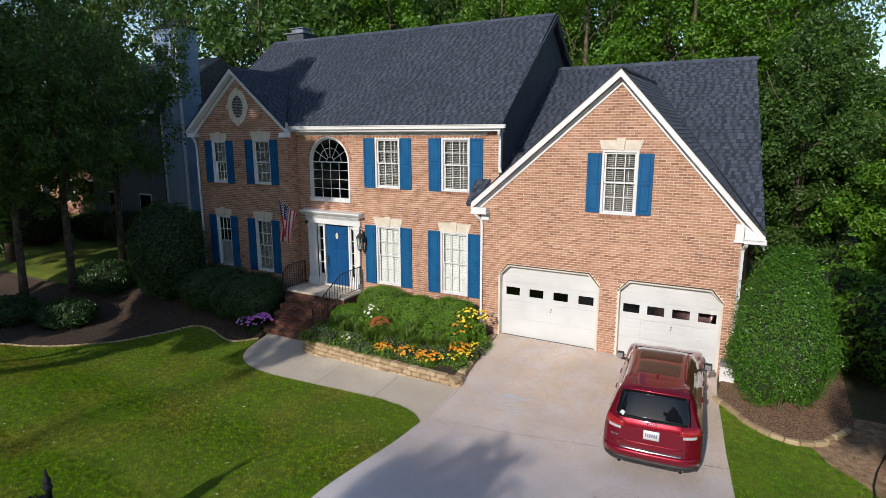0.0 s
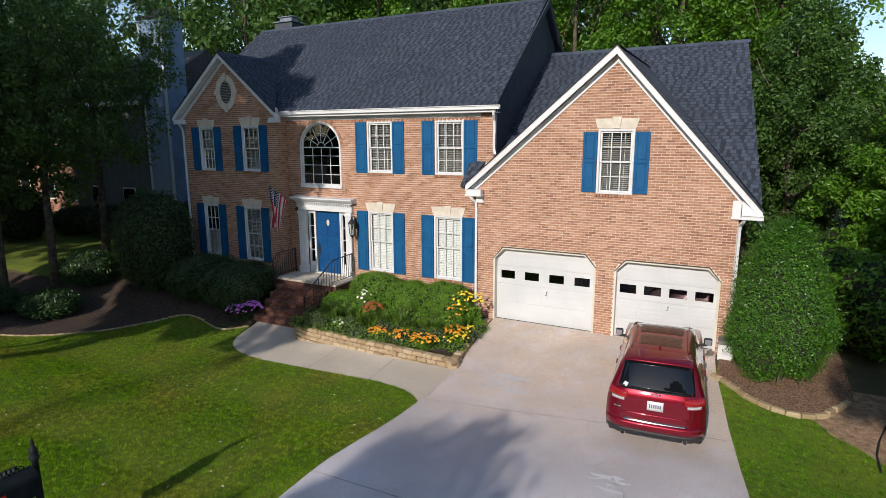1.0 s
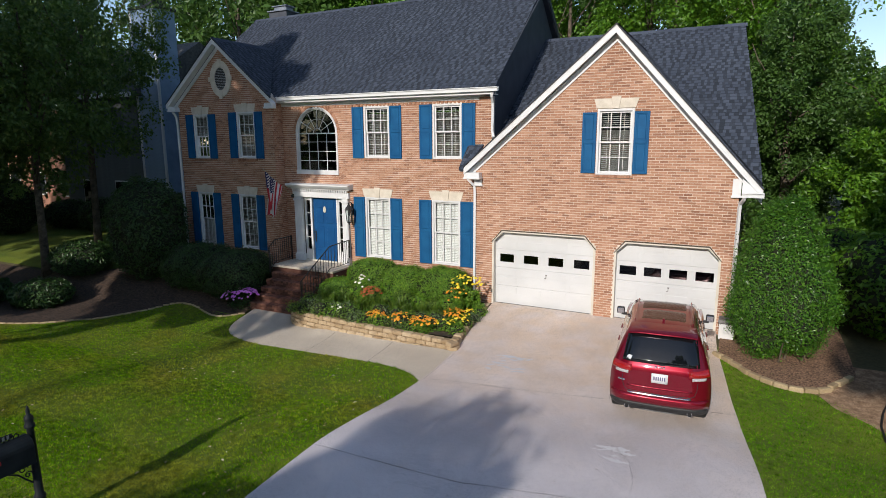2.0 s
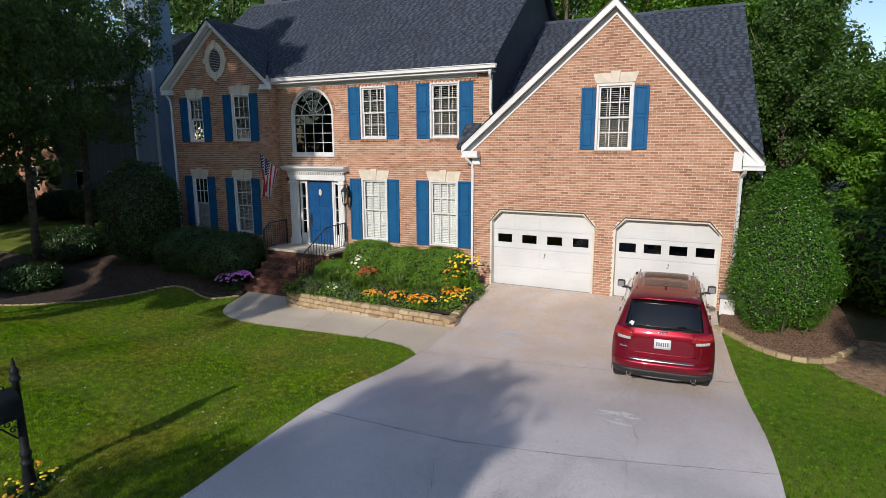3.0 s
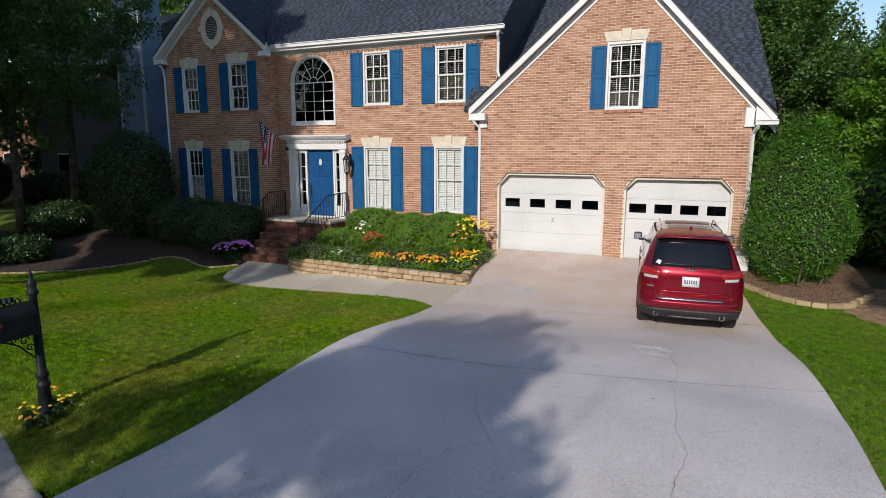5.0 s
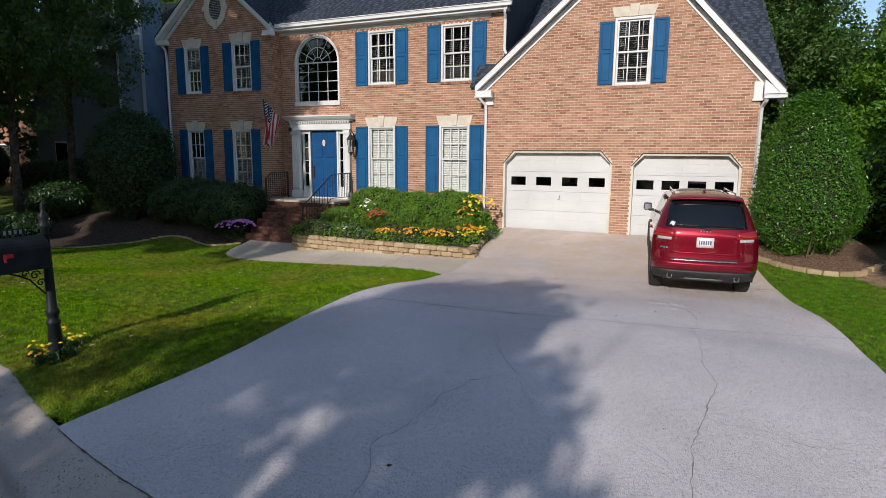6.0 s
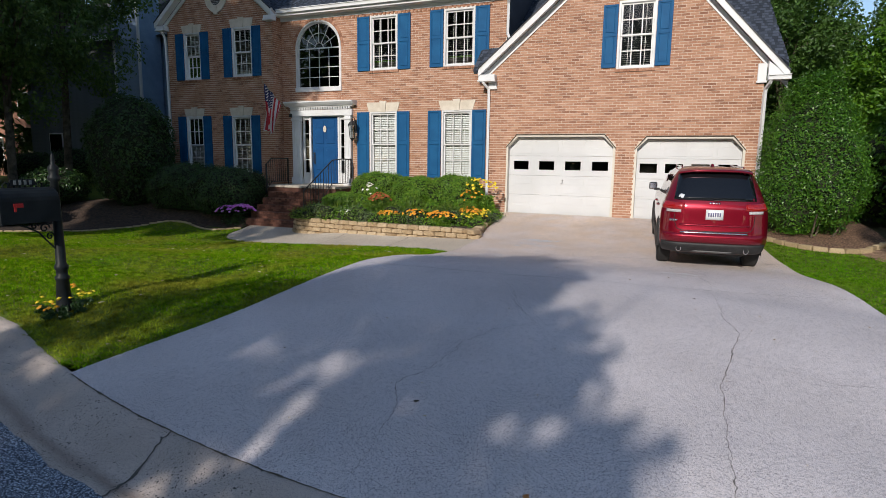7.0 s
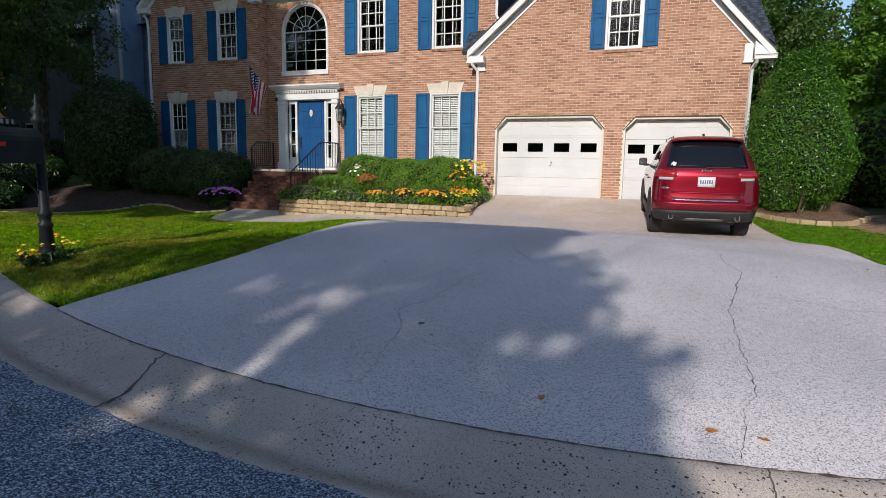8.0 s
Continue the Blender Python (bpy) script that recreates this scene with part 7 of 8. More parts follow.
def half_width(z):
    return float(np.interp(z, [0.28, 0.40, 0.55, 0.75, 0.95, 1.08, 1.14, 1.40, 1.58, 1.66, 1.72], [0.84, 0.92, 0.955, 0.965, 0.955, 0.93, 0.895, 0.80, 0.715, 0.66, 0.58]))


def rear_y(x, z):
    w = half_width(z)
    u = min(1.0, abs(x) / w)
    return tail(z) + 0.05 * u * u + 0.16 * max(0.0, u - 0.62) ** 2 / 0.144 * 0.9


def rear_patch(name, x0, x1, z0, z1, mat_, parent, out=0.012, nx=10, nz=6, label="", shape=None):
    """A piece that lies on the curved back of the car, standing out by its thickness. shape(u, v): x and z shift."""
    bm = bmesh.new()
    rows_ = []
    for off in (out, -0.02):
        grid = []
        for j in range(nz + 1):
            line = []
            for i in range(nx + 1):
                u, v = i / nx, j / nz
                x, z = x0 + (x1 - x0) * u, z0 + (z1 - z0) * v
                if shape:
                    dx, dz = shape(u, v)
                    x, z = x + dx, z + dz
                w = half_width(z)
                x = max(-w, min(w, x))
                edge = min(u, 1 - u, v, 1 - v)
                o = off if off < 0 else off * (0.35 if edge == 0 else 1.0)
                line.append(bm.verts.new((x, rear_y(x, z) - o, z)))
            grid.append(line)
        rows_.append(grid)
    for g, flip in ((rows_[0], False), (rows_[1], True)):
        for j in range(nz):
            for i in range(nx):
                q = (g[j][i], g[j][i + 1], g[j + 1][i + 1], g[j + 1][i])
                bm.faces.new(q[::-1] if flip else q)
    a, b = rows_
    rim = [(j, 0) for j in range(nz + 1)] + [(nz, i) for i in range(1, nx + 1)] + [(j, nx) for j in range(nz - 1, -1, -1)] + [(0, i) for i in range(nx - 1, 0, -1)]
    for (j, i), (j2, i2) in zip(rim, rim[1:] + rim[:1]):
        bm.faces.new((a[j][i], a[j2][i2], b[j2][i2], b[j][i]))
    return part(name, bm, mat_, parent, label, smooth=True)


def car(x, y, pitch):
    z = float(land(x, y)) + 0.03
    c = root("car", (x, y, z))
    c.matrix_basis = pose(x, y, z, 0, 0, 5.0) @ pose(0, 0, 0, pitch, 0, 0) @ Matrix.Diagonal((0.89, 0.95, 0.99, 1))
    tagged(c, "dark red metallic five-door sport utility car parked nose-in", "car")
    # body shell: rings from the tail forward
    zs = [0.34, 0.38, 0.45, 0.55, 0.65, 0.75, 0.85, 0.95, 1.03, 1.08, 1.14, 1.24, 1.34, 1.44, 1.54, 1.61, 1.66, 1.70]
    stations = [(-2.4, 1.0), (-2.15, 1.0), (-1.9, 1.0), (-1.6, 1.0), (-1.2, 1.0), (-0.6, 1.0), (0.0, 1.0), (0.4, 1.0), (0.75, 1.0), (1.05, 1.0), (1.35, 1.0), (1.7, 0.99), (2.0, 0.96), (2.25, 0.90), (2.40, 0.80)]
    roof_z = lambda yy: float(np.interp(yy, [-1.95, -1.5, -0.8, -0.2, 0.25, 0.6, 1.05, 1.3, 2.0, 2.25, 2.4], [1.68, 1.735, 1.765, 1.755, 1.72, 1.55, 1.18, 1.13, 1.05, 0.98, 0.80]))
    bm = bmesh.new()
    rings = []
    for k, (yy, w) in enumerate(stations):
        top = roof_z(max(yy, -1.9))
        half = []
        for zz in zs:
            q = min(zz, top - 0.02)
            hw = half_width(zz) if top > 1.6 or zz < 1.1 else half_width(min(zz, 1.1)) * (1 if zz <= 1.1 else max(0.25, 1 - (zz - 1.1) * 1.1))
            hw *= w
            yv = max(yy, rear_y(half_width(zz), zz)) if k < 4 else yy
            if k == 0:
                yv = rear_y(half_width(zz), zz)
            half.append((hw, yv, q))
        last = half[-1]
        cap = [(last[0] * f, last[1], last[2] + (top - last[2]) * g) for f, g in ((0.82, 0.55), (0.5, 0.9), (0.0, 1.0))]
        full = half + cap
        ring = [bm.verts.new((-a, b, d)) for a, b, d in full] + [bm.verts.new((a, b, d)) for a, b, d in full[-2::-1]]
        rings.append(ring)
    for a, b in zip(rings, rings[1:]):
        for i in range(len(a) - 1):
            bm.faces.new((a[i], a[i + 1], b[i + 1], b[i]))
        bm.faces.new((a[-1], a[0], b[0], b[-1]))
    bm.faces.new(rings[-1])
    # tail surface
    nx = 18
    grid = []
    for zz in zs:
        w = half_width(zz)
        grid.append([bm.verts.new((-w + 2 * w * i / nx, rear_y(-w + 2 * w * i / nx, zz), zz)) for i in range(nx + 1)])
    for a, b in zip(grid, grid[1:]):
        for i in range(nx):
            bm.faces.new((a[i], a[i + 1], b[i + 1], b[i]))
    bmesh.ops.remove_doubles(bm, verts=bm.verts, dist=0.003)
    body = part("body", bm, CAR_RED, c, smooth=True)
    # roof end over the hatch, with its spoiler
    bm = bmesh.new()
    sp = []
    for v_, (yy, zz, wf) in enumerate(((-1.55, 1.742, 0.98), (-1.85, 1.728, 0.99), (-2.02, 1.70, 1.0), (-2.06, 1.682, 1.0), (-2.03, 1.662, 0.99), (-1.90, 1.655, 0.97))):
        sp.append([bm.verts.new((0.66 * wf * (i / 8 - 1), yy + 0.05 * (i / 8 - 1) ** 2 + 0.10 * max(0, abs(i / 8 - 1) - 0.75), zz - 0.045 * (i / 8 - 1) ** 4)) for i in range(17)])
    for a, b in zip(sp, sp[1:]):
        for i in range(16):
            bm.faces.new((a[i], a[i + 1], b[i + 1], b[i]))
    part("spoiler", bm, CAR_RED, body, smooth=True)
    rear_patch("rear_window", -0.735, 0.735, 1.185, 1.65, TINT, c, 0.006, 14, 8, "dark tinted rear window", shape=lambda u, v: ((0.5 - u) * 0.16 * v * 1.0, 0.0))
    bm = bmesh.new()
    tube(bm, [(-0.02, rear_y(0, 1.2) - 0.02, 1.19), (0.15, rear_y(0.15, 1.205) - 0.026, 1.205), (0.42, rear_y(0.42, 1.2) - 0.024, 1.20)], [0.016, 0.012, 0.008], 6)
    part("wiper", bm, CLADDING, c)
    rear_patch("sticker", -0.66, -0.57, 1.22, 1.285, PLATE, c, 0.009, 4, 3, "small white window sticker", shape=lambda u, v: (0.03 * v, 0.012 * math.sin(6 * u)))
    # lamps
    for s in (-1, 1):
        x_in, x_out = s * 0.54, s * 0.955
        lamp = rear_patch("tail_lamp", min(x_in, x_out), max(x_in, x_out), 1.03, 1.135, LENS_RED, c, 0.018, 8, 4, "red tail lamp", shape=lambda u, v, s=s: (0.0, 0.02 * v * (u if s > 0 else 1 - u)))
        rear_patch("reverse_lamp", min(s * 0.60, s * 0.86), max(s * 0.60, s * 0.86), 0.985, 1.026, LENS_CLEAR, lamp, 0.016, 8, 3, "clear reversing lamp")
        rear_patch("reflector", min(s * 0.66, s * 0.86), max(s * 0.66, s * 0.86), 0.60, 0.675, LENS_RED, c, 0.010, 5, 3, "red bumper reflector")
        bm = bmesh.new()
        lathe(bm, [(0.050, -0.03), (0.050, 0.06), (0.040, 0.062), (0.038, 0.0), (0.0, -0.01)], 14)
        bmesh.ops.rotate(bm, verts=bm.verts, matrix=Euler((radians(90), 0, 0)).to_matrix())
        bmesh.ops.translate(bm, verts=bm.verts, vec=(s * 0.60, tail(0.42) + 0.035, 0.43))
        part("exhaust", bm, CHROME, c, "round chrome exhaust tip")
    bm = bmesh.new()
    seam = [(-0.71, 0.96), (-0.70, 0.84), (-0.66, 0.765), (-0.58, 0.742), (0.0, 0.735), (0.58, 0.742), (0.66, 0.765), (0.70, 0.84), (0.71, 0.96)]
    tube(bm, [(px, rear_y(px, pz) - 0.004, pz) for px, pz in seam], 0.006, 5)
    part("tailgate_seam", bm, CLADDING, c)
    bm = bmesh.new()
    for s in (-1, 1):
        tube(bm, [(s * 0.60, -2.25, 0.40), (s * 0.50, -2.0, 0.33), (s * 0.2, -1.8, 0.31), (0, -1.6, 0.30)], 0.035, 8)
    part("exhaust_pipe", bm, surf("dull_steel", (0.16, 0.14, 0.11), (0.28, 0.25, 0.20), 6, 0.5, metal=0.6), c)
    rear_patch("tailgate_crease", -0.62, 0.62, 0.80, 0.83, CAR_RED, c, 0.016, 12, 3)
    rear_patch("bumper_trim", -0.60, 0.60, 0.705, 0.728, CHROME, c, 0.014, 14, 2, "chrome strip across the bumper")
    rear_patch("bumper", -0.93, 0.93, 0.545, 0.70, CAR_RED, c, 0.030, 18, 4)
    rear_patch("bumper_cladding", -0.93, 0.93, 0.345, 0.545, CLADDING, c, 0.024, 18, 5, "black lower bumper")
    rear_patch("skid_plate", -0.40, 0.40, 0.35, 0.41, surf("skid_grey", (0.10, 0.10, 0.10), (0.16, 0.16, 0.16), 6, 0.5), c, 0.034, 8, 3)
    plate = rear_patch("number_plate", -0.155, 0.155, 0.895, 1.04, PLATE, c, 0.014, 4, 3, "white registration plate")
    for k in range(6):
        a = -0.115 + k * 0.04
        rear_patch("marking", a, a + 0.024, 0.94, 0.995, BAR, plate, 0.052, 1, 1)
    for k in range(4):
        a = -0.10 + k * 0.052
        rear_patch("badge", a, a + 0.036, 1.13, 1.165, CHROME, c, 0.008, 2, 2, "chrome badge")
    rear_patch("badge", -0.80, -0.66, 0.86, 0.885, CHROME, c, 0.008, 3, 1)
    # underside and side cladding
    bm = bmesh.new()
    box(bm, -0.62, 0.62, -2.05, 2.2, 0.27, 0.36, 0.03)
    part("underbody", bm, CLADDING, c)
    for s in (-1, 1):
        bm = bmesh.new()
        box(bm, s * 0.95 - 0.025, s * 0.95 + 0.025, -1.0, 1.05, 0.30, 0.42, 0.012)
        part("sill_cladding", bm, CLADDING, c)
    # side glass
    for s in (-1, 1):
        for name, y0, y1, cut0, cut1 in (("side_window", -0.22, 0.55, 0.0, 0.32), ("side_window", -1.12, -0.28, 0.0, 0.0), ("side_window", -1.82, -1.18, 0.22, 0.0)):
            bm = bmesh.new()
            pts = []
            for zz, t in ((1.15, 0.0), (1.56, 1.0)):
                pts.append([(s * (half_width(zz) + 0.004), y0 + cut0 * t, zz), (s * (half_width(zz) + 0.004), y1 - cut1 * t, zz)])
            ring = [bm.verts.new(p) for p in (pts[0][0], pts[0][1], pts[1][1], pts[1][0])]
            inner = [bm.verts.new((p.co.x - s * 0.02, p.co.y, p.co.z)) for p in ring]
            bm.faces.new(ring)
            bm.faces.new(inner[::-1])
            for i in range(4):
                bm.faces.new((ring[i], inner[i], inner[(i + 1) % 4], ring[(i + 1) % 4]))
            part(name, bm, TINT, c)
        bm = bmesh.new()
        tube(bm, [(s * 0.575, -1.52, 1.69), (s * 0.575, -1.40, 1.742), (s * 0.575, -0.6, 1.772), (s * 0.575, 0.12, 1.752), (s * 0.575, 0.24, 1.69)], 0.015, 8)
        part("roof_rail", bm, CAR_RED, c)
        bm = bmesh.new()
        box(bm, s * 1.04 - 0.095, s * 1.04 + 0.095, 0.66, 0.76, 1.17, 1.335, 0.04, 2)
        box(bm, min(s * 0.88, s * 1.02), max(s * 0.88, s * 1.02), 0.64, 0.70, 1.16, 1.21, 0.012)
        mirror = part("wing_mirror", bm, CLADDING, c)
        bm = bmesh.new()
        box(bm, s * 1.04 - 0.075, s * 1.04 + 0.075, 0.650, 0.662, 1.19, 1.315, 0.004)
        part("mirror_glass", bm, CHROME, mirror, "mirror glass")
        for yy in (-0.35, 0.42):
            bm = bmesh.new()
            box(bm, s * 0.965 - 0.02, s * 0.965 + 0.02, yy - 0.12, yy + 0.10, 0.965, 0.995, 0.008)
            part("door_handle", bm, CAR_RED, c)
    bm = bmesh.new()
    prism(bm, [(-1.50, 1.735), (-1.40, 1.80), (-1.37, 1.80), (-1.28, 1.745)], -0.022, 0.022, "x")
    part("antenna_fin", bm, CAR_RED, c)
    def roof_at(px, py):
        top = roof_z(py)
        last = min(1.70, top - 0.02)
        return last + (top - last) * float(np.interp(abs(px) / half_width(1.70), [0, 0.5, 0.82, 1], [1, 0.9, 0.55, 0]))

    for y0, y1 in ((-0.50, 0.12), (-1.30, -0.515)):
        bm = bmesh.new()
        grid = [[bm.verts.new((px, py, roof_at(px, py) + (0.006 if 0 < i < 12 and 0 < j < 6 else -0.006))) for i, px in enumerate(np.linspace(-0.49, 0.49, 13))] for j, py in enumerate(np.linspace(y0, y1, 7))]
        for a, b in zip(grid, grid[1:]):
            for i in range(12):
                bm.faces.new((a[i], a[i + 1], b[i + 1], b[i]))
        part("sunroof", bm, ROOF_GLASS, c, "dark glass roof panel", smooth=True)
    bm = bmesh.new()
    prism(bm, [(0.58, 1.58), (1.05, 1.19), (1.03, 1.17), (0.55, 1.56)], -0.66, 0.66, "x")
    part("windscreen", bm, TINT, c)
    bm = bmesh.new()
    for s in (-1, 1):
        box(bm, s * 0.70 - 0.16, s * 0.70 + 0.16, 2.24, 2.34, 0.80, 0.94, 0.02)
    part("headlamp", bm, LENS_CLEAR, c)
    # wheels
    for s in (-1, 1):
        for yy in (-1.43, 1.49):
            w = new("wheel")
            w.parent = c
            w.matrix_basis = pose(s * 0.83, yy, 0.375, 0, 90 * s, 0)
            bm = bmesh.new()
            lathe(bm, [(0.25, -0.12), (0.33, -0.13), (0.365, -0.115), (0.378, -0.08), (0.38, 0.0), (0.378, 0.08), (0.365, 0.115), (0.33, 0.13), (0.25, 0.12)], 36)
            part("tyre", bm, RUBBER, w, smooth=True)
            bm = bmesh.new()
            lathe(bm, [(0.26, 0.09), (0.26, 0.122), (0.24, 0.118), (0.235, 0.06), (0.06, 0.05), (0.0, 0.05)], 30)
            for k in range(5):
                had = set(bm.verts)
                box(bm, 0.05, 0.245, -0.03, 0.03, 0.07, 0.105, 0.01)
                bmesh.ops.rotate(bm, verts=[q for q in bm.verts if q not in had], matrix=Matrix.Rotation(2 * math.pi * k / 5, 3, "Z"))
            part("rim", bm, RIM, w)
            bm = bmesh.new()
            arc = [(s * 0.955, yy + 0.445 * math.cos(a), 0.375 + 0.445 * math.sin(a)) for a in (math.pi * k / 14 for k in range(15))]
            tube(bm, arc, 0.022, 6)
            part("arch_cladding", bm, CLADDING, c)
            # the body isn't cut: a flat dark disc stands in for the hollow arch
            bm = bmesh.new()
            prism(bm, [(yy + 0.43 * math.cos(a), 0.375 + 0.43 * math.sin(a)) for a in (math.pi * k / 14 for k in range(15))] + [(yy - 0.43, 0.27), (yy + 0.43, 0.27)], s * 0.972 - 0.012, s * 0.972 - 0.004, "x")
            part("arch_liner", bm, RUBBER, c)
    # the tail stands a little high: it swells upwards above the bumper
    for ob in c.children_recursive:
        if ob.type == "MESH" and ob.parent.name.split(".")[0] != "wheel":
            for v in ob.data.vertices:
                v.co.z += 0.095 * float(ease(0.58, 1.10, v.co.z)) * float(ease(0.5, 1.9, -v.co.y))
    return c


car(5.72, -2.95, 3.5)


# ---- neighbouring houses ----
BLUE_SIDING = surf("blue_lap_siding", (0.22, 0.31, 0.44), (0.29, 0.39, 0.53), 2, 0.6, 40, 0.1, 0.1)
DARK_SIDING = surf("grey_lap_siding", (0.10, 0.115, 0.125), (0.14, 0.155, 0.165), 2, 0.7, 40, 0.1, 0.1)
OLD_ROOF = surf("weathered_shingle", (0.07, 0.068, 0.066), (0.12, 0.115, 0.11), 6, 0.9, 60, 0.4, 0.3)


def lap(x0, x1, y, z0, z1, material, parent, course=0.2):
    """Lapped boards over a wall face, each on one shared mesh."""
    me = bpy.data.meshes.new("board")
    bm = bmesh.new()
    prism(bm, [(-0.022, 0), (-0.004, course), (0, course), (0, 0)], x0, x1, "x")
    bmesh.ops.recalc_face_normals(bm, faces=bm.faces)
    bm.to_mesh(me)
    bm.free()
    me.materials.append(material)
    for k in range(int((z1 - z0) / course)):
        place("board", me, parent).location = (0, y, z0 + k * course)


def neighbour():
    n = root("neighbour_house", (0, 0, 0))
    tagged(n, "shaded neighbouring house with grey-blue lapped siding and a tall chimney", "house")
    bm = bmesh.new()
    box(bm, -28.4, -21.6, 5.0, 13.0, -0.2, 7.4)
    lap(-28.4, -21.6, 5.0, 0.0, 7.4, DARK_SIDING, part("wall", bm, DARK_SIDING, n))
    bm = bmesh.new()
    prism(bm, [(4.4, 7.3), (9.0, 10.4), (13.6, 7.3), (13.6, 7.15), (4.4, 7.15)], -28.8, -21.1, "x")
    part("roof", bm, OLD_ROOF, n)
    bm = bmesh.new()
    box(bm, -28.8, -21.1, 4.36, 4.42, 7.08, 7.32, 0.01)
    part("fascia", bm, WHITE, n)
    bm = bmesh.new()
    box(bm, -21.4, -19.7, 5.02, 6.3, -0.2, 11.35)
    lap(-21.4, -19.7, 5.02, 0.0, 11.3, BLUE_SIDING, part("chimney_chase", bm, BLUE_SIDING, n))
    bm = bmesh.new()
    box(bm, -21.48, -19.62, 4.94, 6.38, 11.35, 11.5, 0.02)
    box(bm, -21.0, -20.0, 5.3, 6.0, 11.5, 11.85, 0.04)
    part("chimney_cap", bm, IRON, n)
    for x in (-21.43, -19.73):
        bm = bmesh.new()
        box(bm, x - 0.07, x + 0.07, 4.98, 5.06, -0.2, 11.35)
        part("corner_board", bm, WHITE, n)
    bm = bmesh.new()
    box(bm, -19.9, -18.2, 6.4, 13.0, -0.2, 7.6)
    lap(-19.9, -18.2, 6.4, 0.0, 7.6, BLUE_SIDING, part("rear_wing", bm, BLUE_SIDING, n))
    bm = bmesh.new()
    prism(bm, [(6.0, 7.5), (9.5, 9.3), (13.4, 7.5)], -20.1, -17.8, "x")
    part("wing_roof", bm, OLD_ROOF, n)
    bm = bmesh.new()
    box(bm, -19.3, -18.6, 6.34, 6.39, 4.3, 6.3, 0.01)
    win = part("window", bm, WHITE, n)
    bm = bmesh.new()
    box(bm, -19.22, -18.68, 6.325, 6.338, 4.38, 6.22)
    part("pane", bm, TINT, win)
    for x in (-26.3, -23.4):
        bm = bmesh.new()
        box(bm, x - 0.55, x + 0.55, 4.95, 4.99, 1.0, 2.7, 0.01)
        win = part("window", bm, WHITE, n)
        bm = bmesh.new()
        box(bm, x - 0.47, x + 0.47, 4.93, 4.948, 1.08, 2.62)
        part("pane", bm, TINT, win)


neighbour()


def far_house():
    h = root("far_house", (-37.5, 9.0, 0.0))
    tagged(h, "brick house with white gable trim glimpsed through the trees", "house")
    bm = bmesh.new()
    box(bm, -6, 4, 0, 9, -0.3, 6.0)
    prism(bm, [(-6, 6.0), (4, 6.0), (-1, 10.2)], 0.0, 9.0)
    part("wall", bm, surf("far_brick", (0.26, 0.12, 0.08), (0.36, 0.18, 0.12), 3, 0.9, 20, 0.3, 0.2), h)
    for a, b in (((-6.4, 5.9), (-1, 10.5)), ((4.4, 5.9), (-1, 10.5))):
        bm = bmesh.new()
        prism(bm, [a, b, (b[0], b[1] - 0.45), (a[0], a[1] - 0.45)], -0.4, -0.3)
        part("rake_board", bm, WHITE, h)
        bm = bmesh.new()
        prism(bm, [a, b, (b[0], b[1] + 0.15), (a[0], a[1] + 0.15)], -0.4, 9.3)
        part("roof", bm, OLD_ROOF, h)
    for x in (-4.2, -1.0, 2.2):
        for z in (1.0, 3.9):
            bm = bmesh.new()
            box(bm, x - 0.65, x + 0.65, -0.06, 0.02, z, z + 1.7, 0.02)
            win = part("window", bm, WHITE, h)
            bm = bmesh.new()
            box(bm, x - 0.55, x + 0.55, -0.075, -0.058, z + 0.1, z + 1.6)
            part("pane", bm, TINT, win)
    bm = bmesh.new()
    box(bm, 3.75, 4.08, -0.1, 0.05, 0, 6, 0.01)
    part("corner_board", bm, WHITE, h)


far_house()
for k, (x, y, h, r) in enumerate(((-34.5, 1.5, 7.0, 3.0), (-30, 6.5, 15, 3.6), (-34, 17, 21, 4.6), (-42, 24, 22, 5), (-50, 14, 20, 5), (-26, 17, 22, 4.4), (-46, 4, 17, 4.4), (-56, 20, 20, 5.5), (-21.5, 18, 21, 4.0), (-16.6, 14.0, 18, 3.0), (-31, -0.5, 14, 3.2), (-38, 30, 24, 6), (-28, 30, 24, 6), (-25, -1.5, 13, 3.0), (-20, 23, 23, 5.0), (-25.5, 24, 23, 5.0))):
    tree("tree", x, y, h, (r, r), 1.2, OAK_SHADED, 5200, 0.25, 900 + k, "leafy tree among the neighbouring houses", 0.2, 100, clump=0.16, limbs=6, group="trees by the neighbours")
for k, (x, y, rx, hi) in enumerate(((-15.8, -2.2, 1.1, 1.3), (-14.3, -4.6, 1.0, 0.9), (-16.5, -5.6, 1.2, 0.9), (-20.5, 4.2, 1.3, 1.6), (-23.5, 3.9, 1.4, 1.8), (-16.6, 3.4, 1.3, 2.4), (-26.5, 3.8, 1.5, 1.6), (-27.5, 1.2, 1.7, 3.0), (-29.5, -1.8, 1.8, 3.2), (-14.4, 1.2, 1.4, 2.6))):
    bush("shrub", x, y, (rx, rx * 0.9), hi, BOX_SHADED, 4200, 0.06, 930 + k, "dark rounded shrub in the shaded bed", group="shaded shrubs")
for k, (x, y, rx, hi) in enumerate(((10.6, 1.6, 1.5, 2.6), (10.9, -3.2, 1.0, 1.9), (12.2, -1.0, 1.4, 2.6), (9.6, 3.6, 1.4, 2.4), (13.2, -4.6, 1.2, 2.0))):
    bush("shrub", x, y, (rx, rx), hi, OAK, 5200, 0.075, 950 + k, "loose green shrub at the wood's edge", group="shrubs at the wood's edge")


